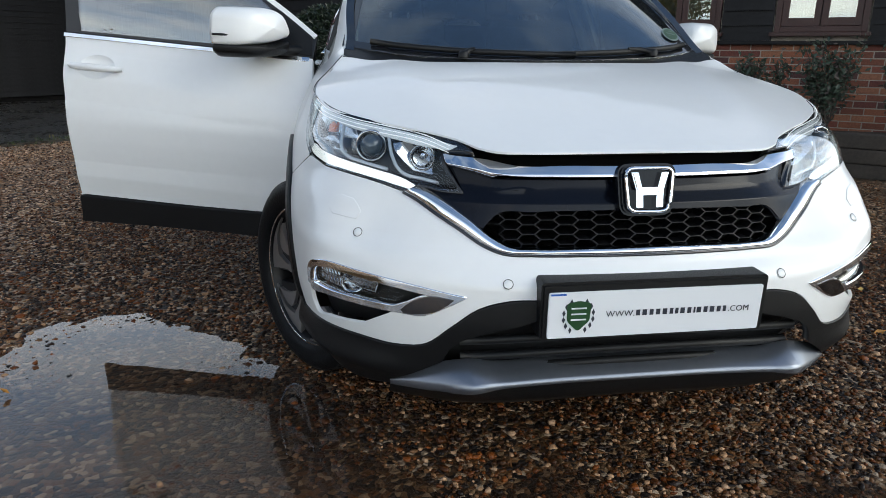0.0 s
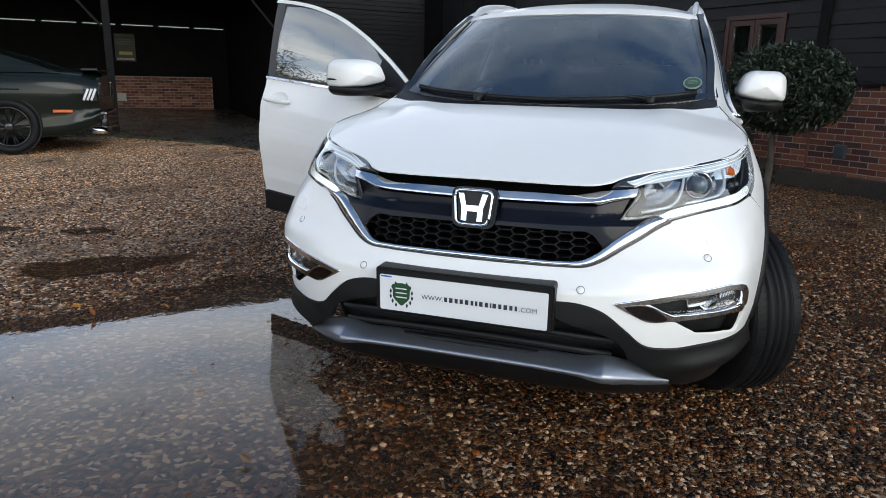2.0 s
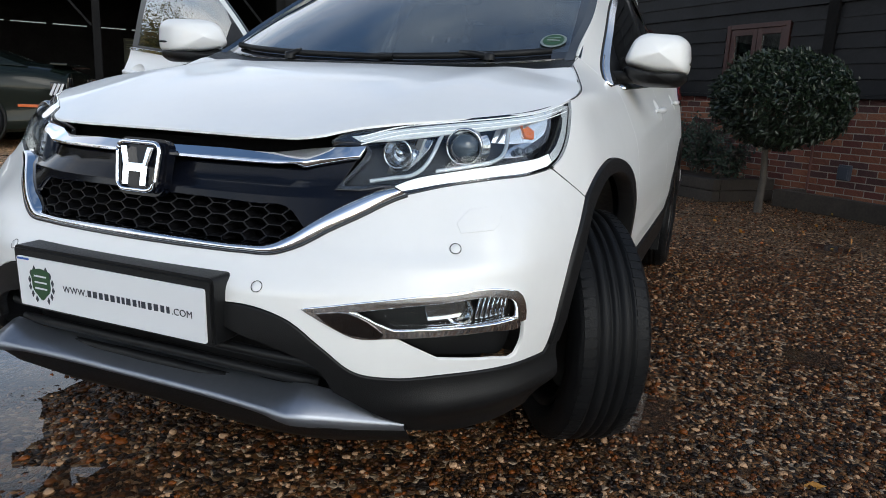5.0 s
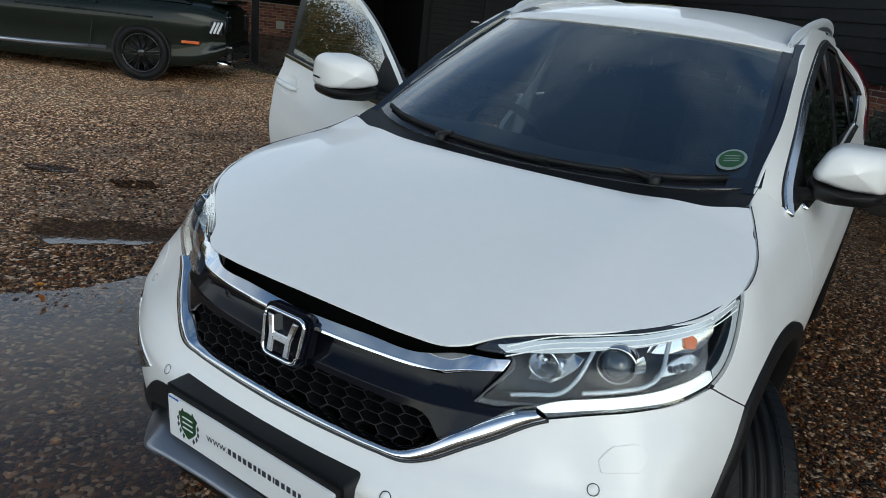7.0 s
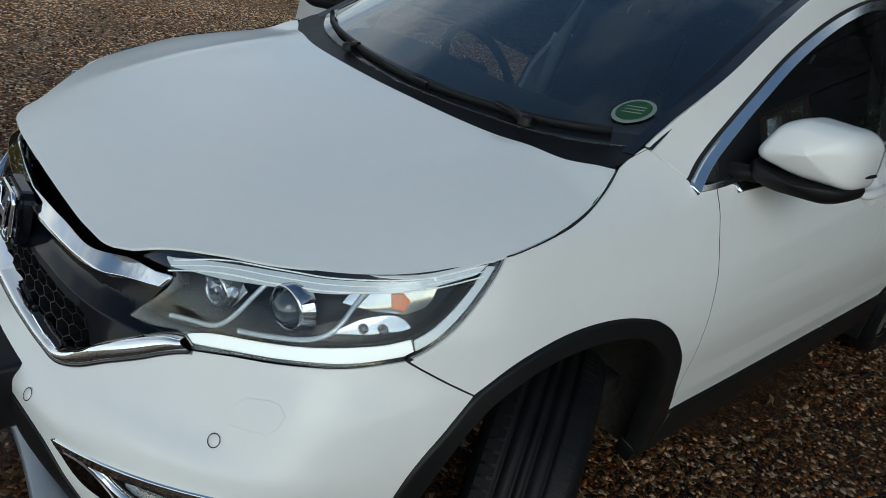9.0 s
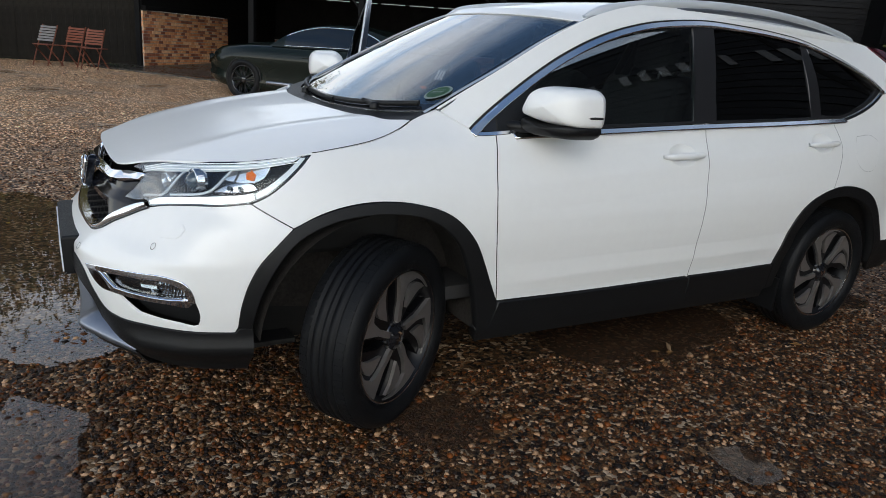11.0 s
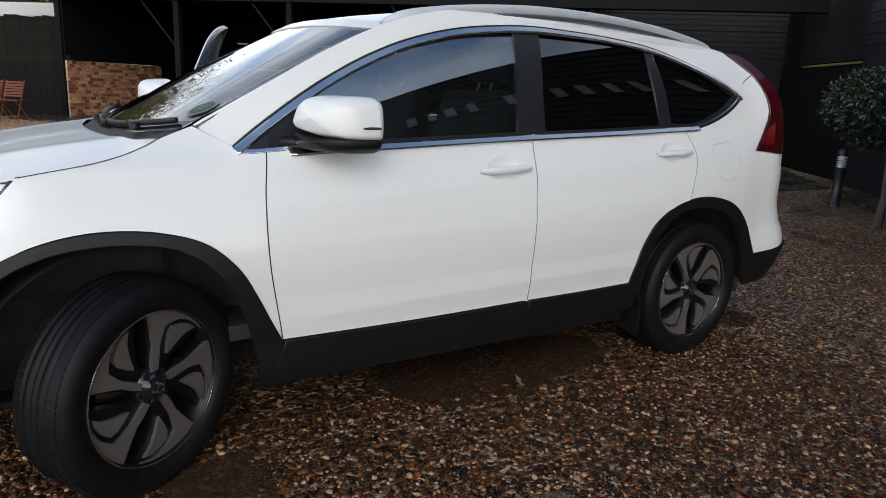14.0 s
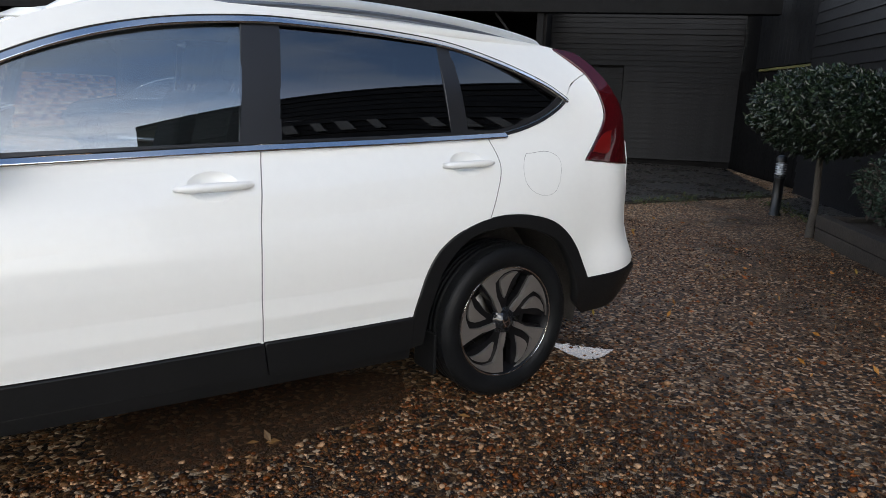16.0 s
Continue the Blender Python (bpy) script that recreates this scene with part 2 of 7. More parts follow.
# inset of the skin from the widest line: a profile over z at each station
ZS = [.15, .28, .36, .44, .52, .60, .655, .70, .76, .82, .89, .95, 1.02, 1.08, 1.14, 1.34, 1.57, 1.70]
INSET = [
    (0.00, [.09, .04, .02, .005, -.005, 0, .035, .065, .08, .095, .12, .20, .5, .6, .7, .9, 1.1, 1.3]),
    (0.35, [.10, .05, .025, .01, -.003, 0, .04, .075, .095, .115, .145, .22, .5, .6, .7, .9, 1.1, 1.3]),
    (0.60, [.11, .06, .03, .01, .002, .003, .022, .060, .104, .137, .168, .236, .446, .55, .65, .85, 1.05, 1.25]),
    (0.72, [.115, .065, .03, .01, -.0025, -.0025, .012, .050, .087, .117, .151, .222, .383, .506, .606, .809, 1.006, 1.209]),
    (0.85, [.12, .07, .03, .01, -.007, -.017, -.014, .006, .042, .085, .119, .189, .30, .45, .55, .75, .95, 1.15]),
    (0.97, [.12, .071, .031, .01, -.004, -.009, -.008, .002, .022, .060, .091, .148, .232, .40, .498, .674, .90, 1.074]),
    (1.08, [.12, .07, .03, .01, -.004, -.007, -.005, .0015, .018, .043, .067, .106, .175, .35, .45, .6, .85, 1.0]),
    (1.25, [.12, .06, .02, .01, 0, -.005, -.005, -.0025, .009, .026, .045, .071, .116, .24, .38, .5, .75, .9]),
    (1.55, [.11, .05, .02, .01, .004, 0, .001, .003, .009, .018, .038, .066, .100, .182, .27, .37, .56, .7]),
    (1.90, [.11, .05, .035, .03, .022, .012, .006, .003, .004, .012, .030, .055, .09, .14, .186, .272, .40, .5]),
    (2.40, [.11, .055, .045, .036, .026, .014, .007, .003, .002, .010, .028, .048, .078, .108, .13, .212, .315, .41]),
    (3.10, [.11, .055, .045, .036, .026, .014, .007, .003, .002, .008, .026, .045, .075, .105, .128, .20, .295, .38]),
    (3.80, [.11, .05, .04, .03, .022, .012, .006, .003, .002, .006, .020, .037, .065, .095, .125, .20, .325, .43]),
    (4.25, [.11, .04, .02, .01, .005, 0, 0, 0, .002, .005, .015, .03, .055, .085, .115, .19, .355, .46]),
    (4.65, [.12, .05, .02, 0, -.005, 0, .004, .006, .008, .012, .018, .026, .042, .06, .085, .16, .34, .48]),
    (5.00, [.12, .06, .02, -.01, -.03, -.015, .01, .02, .03, .03, .03, .035, .04, .045, .05, .10, .27, .45]),
    (5.30, [.12, .06, .02, -.01, -.02, 0, .03, .04, .05, .05, .05, .05, .05, .06, .08, .16, .32, .5]),
    (6.00, [.12, .06, .02, -.01, -.02, 0, .03, .04, .05, .06, .07, .08, .09, .10, .13, .28, .42, .5]),
]
_st = np.array([a for a, _ in INSET])
_SG, _ZG = np.arange(0, 6.01, .02), np.arange(.14, 1.721, .01)
_col = np.array([pchip(ZS, p)(_ZG) for _, p in INSET])
_TABLE = np.array([spline(_st, _col[:, j])(_SG) for j in range(len(_ZG))]).T


def _inset(s, z):
    """The inset at (s, z), by a cubic between the table's entries."""
    def weights(v, g0, step, n):
        f = (np.clip(v, g0, g0 + step * (n - 1)) - g0) / step
        i = np.clip(np.floor(f).astype(int), 0, n - 2)
        t = f - i
        w = np.array([-.5 * t + t * t - .5 * t ** 3, 1 - 2.5 * t * t + 1.5 * t ** 3, .5 * t + 2 * t * t - 1.5 * t ** 3, -.5 * t * t + .5 * t ** 3])
        return np.array([np.clip(i + k, 0, n - 1) for k in (-1, 0, 1, 2)]), w
    i, wi = weights(s, 0, .02, len(_SG))
    j, wj = weights(z, .14, .01, len(_ZG))
    return sum(wi[a] * wj[b] * _TABLE[i[a], j[b]] for a in range(4) for b in range(4))


def _creases(a, z):
    """Two pressed lines along the doors: the shoulder line through the handles and the swage above the sill."""
    long = np.clip((a - 1.75) / .5, 0, 1) * np.clip((4.25 - a) / .45, 0, 1)
    up = np.abs(z - (.905 + .066 * (a - 2.2)))
    low = np.abs(z - (.515 + .012 * (a - 2.2)))
    return long * (.0085 * np.clip(1 - np.sqrt(up * up + .00004) / .10, 0, 1) + .007 * np.clip(1 - np.sqrt(low * low + .00004) / .07, 0, 1))


def belt(s, z, out=0.0):
    """Points of the belt, pushed out by so many metres; s below 0 lies on the other side of the car."""
    s, z = np.asarray(s, float), np.asarray(z, float)
    a, sign, e = np.abs(s), np.where(np.asarray(s) < 0, -1.0, 1.0), 1e-3
    d = _inset(a, z) - out - _creases(a, z)
    tx, ty = plan_x(a + e) - plan_x(np.maximum(a - e, 0)), plan_y(a + e) - plan_y(np.maximum(a - e, 0))
    ty = np.where(a < .02, ty * a / .02, ty)
    k = 1 / np.maximum(np.hypot(tx, ty), 1e-9)
    return np.stack([sign * (plan_x(a) - ty * k * d), plan_y(a) + tx * k * d, z + 0 * d], -1)


# the top sheet: height along the middle, and how far it falls towards the sides
MID = pchip([.05, .15, .19, .25, .35, .5, .7, .9, 1.1], [.84, .893, .907, .926, .957, .999, 1.047, 1.082, 1.11])
FALL = pchip([.1, .25, .45, .6, .75, 1.0, 1.13, 1.3], [.06, .06, .055, .05, .043, .045, .0, -.02])


def bonnet(x, y, out=0.0):
    x, y = np.asarray(x, float), np.asarray(y, float)
    q = np.abs(x) / .78
    z = MID(y) - FALL(y) * (.30 * q ** 2 + .70 * q ** 5)
    z = z + .007 * np.exp(-((np.abs(x) - .52 + .12 * (1 - y)) / .07) ** 2) * np.clip((y - .25) / .3, 0, 1)
    return np.stack([x, y, z + out], -1)


def hood_edge(y):
    """Where the top sheet meets the belt at y: (x, s, z)."""
    g, x = np.arange(1.0, 1.95, .004), .77
    for _ in range(25):
        z = float(bonnet(x, y)[2])
        b = belt(g, np.full_like(g, z))
        s = float(np.interp(y, b[:, 1], g))
        x = .5 * x + .5 * float(np.interp(y, b[:, 1], b[:, 0]))
    return x, s, z


SCREEN_LOW_Y, SCREEN_LOW_Z = spline([0, .3, .55, .70], [1.03, 1.06, 1.13, 1.235]), spline([0, .3, .55, .70], [1.10, 1.105, 1.122, 1.145])
SCREEN_TOP_Y, SCREEN_TOP_Z = spline([0, .3, .5, .585], [1.875, 1.895, 1.945, 1.985]), spline([0, .3, .5, .585], [1.558, 1.552, 1.538, 1.527])


def screen(u, v, out=0.0):
    """The windscreen: u from -1 to 1 across, v from 0 at its foot to 1."""
    u, v = np.asarray(u, float), np.asarray(v, float)
    a = np.abs(u)
    x = u * (.70 + (.585 - .70) * v)
    y = SCREEN_LOW_Y(a * .70) * (1 - v) + SCREEN_TOP_Y(a * .585) * v
    z = SCREEN_LOW_Z(a * .70) * (1 - v) + SCREEN_TOP_Z(a * .585) * v + .05 * v * (1 - v)
    return np.stack([x, y - .5 * out, z + .86 * out], -1)


ROOF_MID = spline([1.8, 1.95, 2.15, 2.5, 3.0, 3.5, 4.0, 4.4], [1.54, 1.576, 1.61, 1.645, 1.66, 1.65, 1.617, 1.565])


def roof_sheet(x, y, out=0.0):
    x, y = np.asarray(x, float), np.asarray(y, float)
    return np.stack([x, y, ROOF_MID(y) - .055 * (np.abs(x) / .57) ** 2.6 + out], -1)


# ---- mesh helpers ----
def mesh_object(name, verts, faces, material, parent=None, label="", smooth=True, normals=None):
    me = bpy.data.meshes.new(name)
    me.from_pydata([tuple(v) for v in verts], [], faces)
    if material:
        me.materials.append(material)
    me.polygons.foreach_set("use_smooth", [smooth] * len(me.polygons))
    me.update()
    if normals is not None:
        me.normals_split_custom_set_from_vertices([tuple(v) for v in normals])
    ob = new(name, me)
    if parent:
        ob.parent = parent
    if label:
        ob["label"] = label
    return ob


def part(name, bm, material, parent, label="", smooth=False):
    me = bpy.data.meshes.new(name)
    bm.normal_update()
    bm.to_mesh(me)
    bm.free()
    me.materials.append(material)
    me.polygons.foreach_set("use_smooth", [smooth] * len(me.polygons))
    ob = new(name, me)
    if parent:
        ob.parent = parent
    if label:
        ob["label"] = label
    return ob


def empty(name, label, category, group="", kind="", at=None):
    ob = tagged(new(name), label, category, group, kind)
    ob.empty_display_size = .2
    if at is not None:
        ob.matrix_world = at
    return ob


def box(bm, lo, hi, bevel=0.0, m=None):
    """A box between two corners, with its edges rounded off, into bm."""
    lo, hi = Vector(lo), Vector(hi)
    r = bmesh.ops.create_cube(bm, size=1.0)
    vs = r["verts"]
    for v in vs:
        v.co = Vector(((v.co.x + .5) * (hi.x - lo.x) + lo.x, (v.co.y + .5) * (hi.y - lo.y) + lo.y, (v.co.z + .5) * (hi.z - lo.z) + lo.z))
    if bevel:
        es = list({e for v in vs for e in v.link_edges})
        g = bmesh.ops.bevel(bm, geom=es, offset=bevel, segments=2, affect="EDGES", profile=.6)
        vs = list({v for f in g["faces"] for v in f.verts} | {v for v in vs if v.is_valid})
    if m is not None:
        bmesh.ops.transform(bm, matrix=m, verts=[v for v in vs if v.is_valid])
    return vs


def box_part(name, lo, hi, material, parent, bevel=.01, label="", m=None):
    bm = bmesh.new()
    box(bm, lo, hi, bevel, m)
    return part(name, bm, material, parent, label)


def tube(name, pts, radius, material, parent=None, label="", n=10, flat=1.0, close=False):
    """A round bar along points; radius may be a list."""
    pts = [Vector(p) for p in pts]
    rs = radius if isinstance(radius, (list, tuple)) else [radius] * len(pts)
    verts, faces = [], []
    for i, p in enumerate(pts):
        a, b = pts[max(i - 1, 0)], pts[min(i + 1, len(pts) - 1)]
        d = (b - a).normalized()
        up = Vector((0, 0, 1)) if abs(d.z) < .95 else Vector((1, 0, 0))
        u = d.cross(up).normalized()
        w = u.cross(d)
        for k in range(n):
            c = 2 * math.pi * k / n
            verts.append(p + rs[i] * (u * math.cos(c) + w * math.sin(c) * flat))
    for i in range(len(pts) - 1):
        for k in range(n):
            k2 = (k + 1) % n
            faces.append((i * n + k, i * n + k2, (i + 1) * n + k2, (i + 1) * n + k))
    faces.append(tuple(range(n)))
    faces.append(tuple((len(pts) - 1) * n + k for k in reversed(range(n))))
    return mesh_object(name, verts, faces, material, parent, label)


def lathe(name, profile, material, parent=None, label="", n=48, axis="x"):
    """Turns a profile of (radius, along) about an axis."""
    verts, faces = [], []
    for r, a in profile:
        for k in range(n):
            c = 2 * math.pi * k / n
            verts.append((a, r * math.cos(c), r * math.sin(c)) if axis == "x" else (r * math.cos(c), r * math.sin(c), a))
    for i in range(len(profile) - 1):
        for k in range(n):
            k2 = (k + 1) % n
            faces.append((i * n + k, i * n + k2, (i + 1) * n + k2, (i + 1) * n + k))
    return mesh_object(name, verts, faces, material, parent, label)


def smooth_line(pts, step=.02):
    """More points along a soft curve through the given ones."""
    p = np.array(pts, float)
    if len(p) < 3:
        return [tuple(v) for v in p]
    t = np.r_[0, np.cumsum(np.hypot(*np.diff(p, axis=0).T))]
    n = max(2, int(round(t[-1] / step)))
    q = np.linspace(0, t[-1], n + 1)
    return list(zip(spline(t, p[:, 0])(q), spline(t, p[:, 1])(q)))


def ring(*lines):
    """One closed outline from soft lines that meet in corners."""
    out = []
    for ln in lines:
        for q in smooth_line(ln) if len(ln) > 2 else ln:
            if not out or math.hypot(q[0] - out[-1][0], q[1] - out[-1][1]) > 1e-4:
                out.append((float(q[0]), float(q[1])))
    if math.hypot(out[0][0] - out[-1][0], out[0][1] - out[-1][1]) < 1e-4:
        out.pop()
    return out


def shrink(pts, d):
    """The outline pulled in by d."""
    p = np.array(pts)
    area = .5 * np.sum(p[:, 0] * np.roll(p[:, 1], -1) - np.roll(p[:, 0], -1) * p[:, 1])
    sgn = 1 if area > 0 else -1
    a, b = p - np.roll(p, 1, 0), np.roll(p, -1, 0) - p
    na = np.stack([-a[:, 1], a[:, 0]], 1) / np.maximum(np.hypot(a[:, 0], a[:, 1]), 1e-9)[:, None]
    nb = np.stack([-b[:, 1], b[:, 0]], 1) / np.maximum(np.hypot(b[:, 0], b[:, 1]), 1e-9)[:, None]
    n = na + nb
    n = n / np.maximum(np.sum(n * n, 1), .5)[:, None] * 2 / 1.0
    return [tuple(v) for v in p + sgn * d * n]


def clip_cells(outline, holes, step):
    """Triangles of an outline with holes, cut along a grid: 2D points and faces."""
    from mathutils.geometry import tessellate_polygon
    polys = [[Vector((x, y, 0)) for x, y in o] for o in (outline, *holes)]
    flat = [v for o in polys for v in o]
    pts, index, faces = [], {}, []

    def vid(p):
        k = (round(p[0] * 20000), round(p[1] * 20000))
        if k not in index:
            index[k] = len(pts)
            pts.append((p[0], p[1]))
        return index[k]

    def cut(poly, ax, v, keep):
        out = []
        for i, p in enumerate(poly):
            q = poly[(i + 1) % len(poly)]
            a, b = keep * (p[ax] - v), keep * (q[ax] - v)
            if a >= 0:
                out.append(p)
            if a * b < 0:
                t = a / (a - b)
                out.append((p[0] + t * (q[0] - p[0]), p[1] + t * (q[1] - p[1])))
        return out
    for tri in tessellate_polygon(polys):
        t = [(flat[i].x, flat[i].y) for i in tri]
        ar = (t[1][0] - t[0][0]) * (t[2][1] - t[0][1]) - (t[2][0] - t[0][0]) * (t[1][1] - t[0][1])
        if abs(ar) < 1e-9:
            continue
        if ar < 0:
            t.reverse()
        x0, x1 = math.floor(min(p[0] for p in t) / step), math.floor(max(p[0] for p in t) / step)
        for i in range(x0, x1 + 1):
            c = cut(cut(t, 0, i * step, 1), 0, (i + 1) * step, -1)
            if len(c) < 3:
                continue
            y0, y1 = math.floor(min(p[1] for p in c) / step), math.floor(max(p[1] for p in c) / step)
            for j in range(y0, y1 + 1):
                d = cut(cut(c, 1, j * step, 1), 1, (j + 1) * step, -1)
                ids = []
                for p in d:
                    k = vid(p)
                    if not ids or (ids[-1] != k and ids[0] != k):
                        ids.append(k)
                if len(ids) >= 3:
                    faces.append(tuple(ids))
    return np.array(pts), faces


def skin(name, outline, chart, material, parent=None, out=0.0, thick=.012, step=.035, holes=(), side=1, label="", gap=.0030, m=None, round_edge=.004):
    """A panel of even thickness on a chart, inside an outline; its rim rolls over. side -1 mirrors it to the other flank."""
    if gap:
        outline = shrink(outline, gap)
    p2, faces = clip_cells(outline, holes, step)
    e = 1.5e-3

    def place(p, o):
        q = chart(p[:, 0], p[:, 1], o)
        return q * np.array([side, 1, 1])
    top = place(p2, out)
    du = place(p2 + [e, 0], out) - place(p2 - [e, 0], out)
    dv = place(p2 + [0, e], out) - place(p2 - [0, e], out)
    nor = np.cross(du, dv)
    nor /= np.maximum(np.linalg.norm(nor, axis=1), 1e-12)[:, None]
    probe = place(p2[:1], out + .01)[0] - top[0]
    flip = float(np.dot(nor[0], probe)) < 0
    if flip:
        nor = -nor
        faces = [f[::-1] for f in faces]
    count = {}
    for f in faces:
        for i in range(len(f)):
            a, b = f[i], f[(i + 1) % len(f)]
            count[(a, b)] = count.get((a, b), 0) + 1
    rim = [ab for ab in count if (ab[1], ab[0]) not in count]
    back = top - nor * thick
    n0 = len(top)
    verts, norms, fs = [*top, *back], [*nor, *(-nor)], list(faces) + [tuple(n0 + i for i in reversed(f)) for f in faces]
    sides = {}
    for a, b in rim:
        d = top[b] - top[a]
        s = np.cross(d, nor[a])
        ln = np.linalg.norm(s)
        if ln > 1e-9:
            for k in (a, b):
                sides[k] = sides.get(k, 0) + s / ln
    ids = {}
    for k, s in sides.items():
        s = s / max(np.linalg.norm(s), 1e-9)
        ids[k] = len(verts)
        mid = nor[k] + s
        mid = mid / np.linalg.norm(mid)
        r = min(round_edge, thick * .5)
        verts += [top[k], top[k] - nor[k] * r * .45 + s * r * .35, top[k] - nor[k] * thick]
        norms += [nor[k], mid, s]
    for a, b in rim:
        if a in ids and b in ids:
            i, j = ids[a], ids[b]
            fs += [(j, i, i + 1, j + 1), (j + 1, i + 1, i + 2, j + 2)]
    if m is not None:
        r3 = np.array(m.to_3x3())
        verts = [np.array(m @ Vector(v)) for v in verts]
        norms = [r3 @ n for n in norms]
    return mesh_object(name, verts, fs, material, parent, label, normals=norms)


# ---- the yard ----
def rise(x, y):
    """Height of the ground: level round the car, rising gently towards the fence."""
    d = max(0.0, -x - 5.0)
    return .03 * d * d / (d + 1.5)


def gravel_mat():
    m = mat("wet_gravel", (.10, .07, .05), .45)
    n, l = m.node_tree.nodes, m.node_tree.links
    b = n["Principled BSDF"]
    tc = n.new("ShaderNodeTexCoord")
    v, ramp = n.new("ShaderNodeTexVoronoi"), n.new("ShaderNodeValToRGB")
    v.inputs["Scale"].default_value, v.inputs["Randomness"].default_value = 54, 1
    ve = n.new("ShaderNodeTexVoronoi")
    ve.feature, ve.inputs["Scale"].default_value = "DISTANCE_TO_EDGE", 54
    sep = n.new("ShaderNodeSeparateColor")
    l.new(tc.outputs["Object"], v.inputs["Vector"])
    l.new(tc.outputs["Object"], ve.inputs["Vector"])
    l.new(v.outputs["Color"], sep.inputs["Color"])
    els = ramp.color_ramp.elements
    cols = [(.008, .005, .004), (.058, .030, .013), (.15, .067, .024), (.175, .107, .055), (.02, .015, .012), (.39, .285, .19), (.055, .027, .012)]
    while len(els) < len(cols):
        els.new(.5)
    for i, c in enumerate(cols):
        els[i].position, els[i].color = i / len(cols), (*c, 1)
    ramp.color_ramp.interpolation = "CONSTANT"
    l.new(sep.outputs["Red"], ramp.inputs["Fac"])
    # broad patches of mud and wet
    big, r2, mx = n.new("ShaderNodeTexNoise"), n.new("ShaderNodeMapRange"), n.new("ShaderNodeMixRGB")
    big.inputs["Scale"].default_value, big.inputs["Detail"].default_value = .9, 6
    l.new(tc.outputs["Object"], big.inputs["Vector"])
    r2.inputs["From Min"].default_value, r2.inputs["From Max"].default_value = .50, .66
    l.new(big.outputs["Fac"], r2.inputs["Value"])
    mx.inputs["Color2"].default_value = (.040, .027, .017, 1)
    b.inputs["Specular IOR Level"].default_value = .25
    sc = n.new("ShaderNodeMath")
    sc.operation, sc.inputs[1].default_value = "MULTIPLY", .5
    l.new(r2.outputs["Result"], sc.inputs[0])
    l.new(sc.outputs[0], mx.inputs["Fac"])
    l.new(ramp.outputs["Color"], mx.inputs["Color1"])
    l.new(mx.outputs["Color"], b.inputs["Base Color"])
    # the gravel's colour is multiplied up towards the fence
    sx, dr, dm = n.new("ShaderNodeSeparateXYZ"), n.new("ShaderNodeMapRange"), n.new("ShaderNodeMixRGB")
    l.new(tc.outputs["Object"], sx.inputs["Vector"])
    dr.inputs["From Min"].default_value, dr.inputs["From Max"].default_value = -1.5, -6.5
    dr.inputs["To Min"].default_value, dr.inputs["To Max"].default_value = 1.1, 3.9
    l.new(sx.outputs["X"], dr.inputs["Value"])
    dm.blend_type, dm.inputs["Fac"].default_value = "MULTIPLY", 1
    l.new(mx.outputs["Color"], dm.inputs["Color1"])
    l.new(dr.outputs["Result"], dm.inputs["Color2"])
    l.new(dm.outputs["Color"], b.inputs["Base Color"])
    bu = n.new("ShaderNodeBump")
    bu.inputs["Strength"].default_value, bu.inputs["Distance"].default_value = .9, .012
    l.new(ve.outputs["Distance"], bu.inputs["Height"])
    l.new(bu.outputs["Normal"], b.inputs["Normal"])
    rr = n.new("ShaderNodeMapRange")
    rr.inputs["To Min"].default_value, rr.inputs["To Max"].default_value = .55, .25
    l.new(r2.outputs["Result"], rr.inputs["Value"])
    l.new(rr.outputs["Result"], b.inputs["Roughness"])
    return m


M_GRAVEL = gravel_mat()
PEBBLES = [(0.0089, 0.005, 0.0036), (0.0501, 0.018, 0.0057), (0.1002, 0.0295, 0.0071), (0.1202, 0.0541, 0.0199), (0.022, 0.0131, 0.0092), (0.34, 0.1984, 0.1075), (0.062, 0.0205, 0.0057), (0.0111, 0.0073, 0.0057), (0.0851, 0.0311, 0.0092), (0.022, 0.0082, 0.0036), (0.1603, 0.0459, 0.0092), (0.0451, 0.018, 0.0063), (0.4371, 0.2678, 0.1548), (0.1603, 0.0802, 0.0355), (0.024, 0.0114, 0.0063)]
M_PEBBLE = island_mat("pebble_stone", PEBBLES, .36, bump=.15, bump_scale=150)
M_PEBBLE.node_tree.nodes["Principled BSDF"].inputs["Specular IOR Level"].default_value = .2
M_CONCRETE = mat("wet_dark_concrete", (.045, .040, .034), .30, vary=.35, scale=1.6, bump=.25, bump_scale=40, rough_vary=.2)
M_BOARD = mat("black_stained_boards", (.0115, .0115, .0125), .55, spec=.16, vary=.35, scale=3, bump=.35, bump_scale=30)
M_BOARD2 = mat("near_black_boards", (.0085, .008, .008), .7, spec=.06, vary=.35, scale=3, bump=.3, bump_scale=30)
M_MORTAR = mat("pale_mortar", (.30, .27, .23), .9, vary=.2, scale=12, bump=.4, bump_scale=120)
M_BRICK = island_mat("red_brick", [(.17, .055, .035), (.12, .035, .028), (.21, .075, .04), (.075, .032, .03), (.15, .05, .03), (.24, .10, .055)], .85, per_object=True, bump=.5, bump_scale=160)
M_BRICKLOT = island_mat("red_brick_row", [(.19, .06, .038), (.13, .04, .03), (.23, .085, .045), (.08, .034, .03), (.16, .055, .033), (.26, .11, .06)], .85, bump=.5, bump_scale=160)
M_BRICKORANGE = island_mat("orange_brick", [(.60, .27, .12), (.52, .21, .09), (.66, .34, .17), (.22, .08, .045), (.62, .30, .14), (.70, .42, .24), (.30, .11, .06)], .85, bump=.4, bump_scale=120)
M_WINDOWWOOD = mat("dark_red_window_wood", (.034, .010, .008), .5, vary=.2, scale=6, bump=.1)
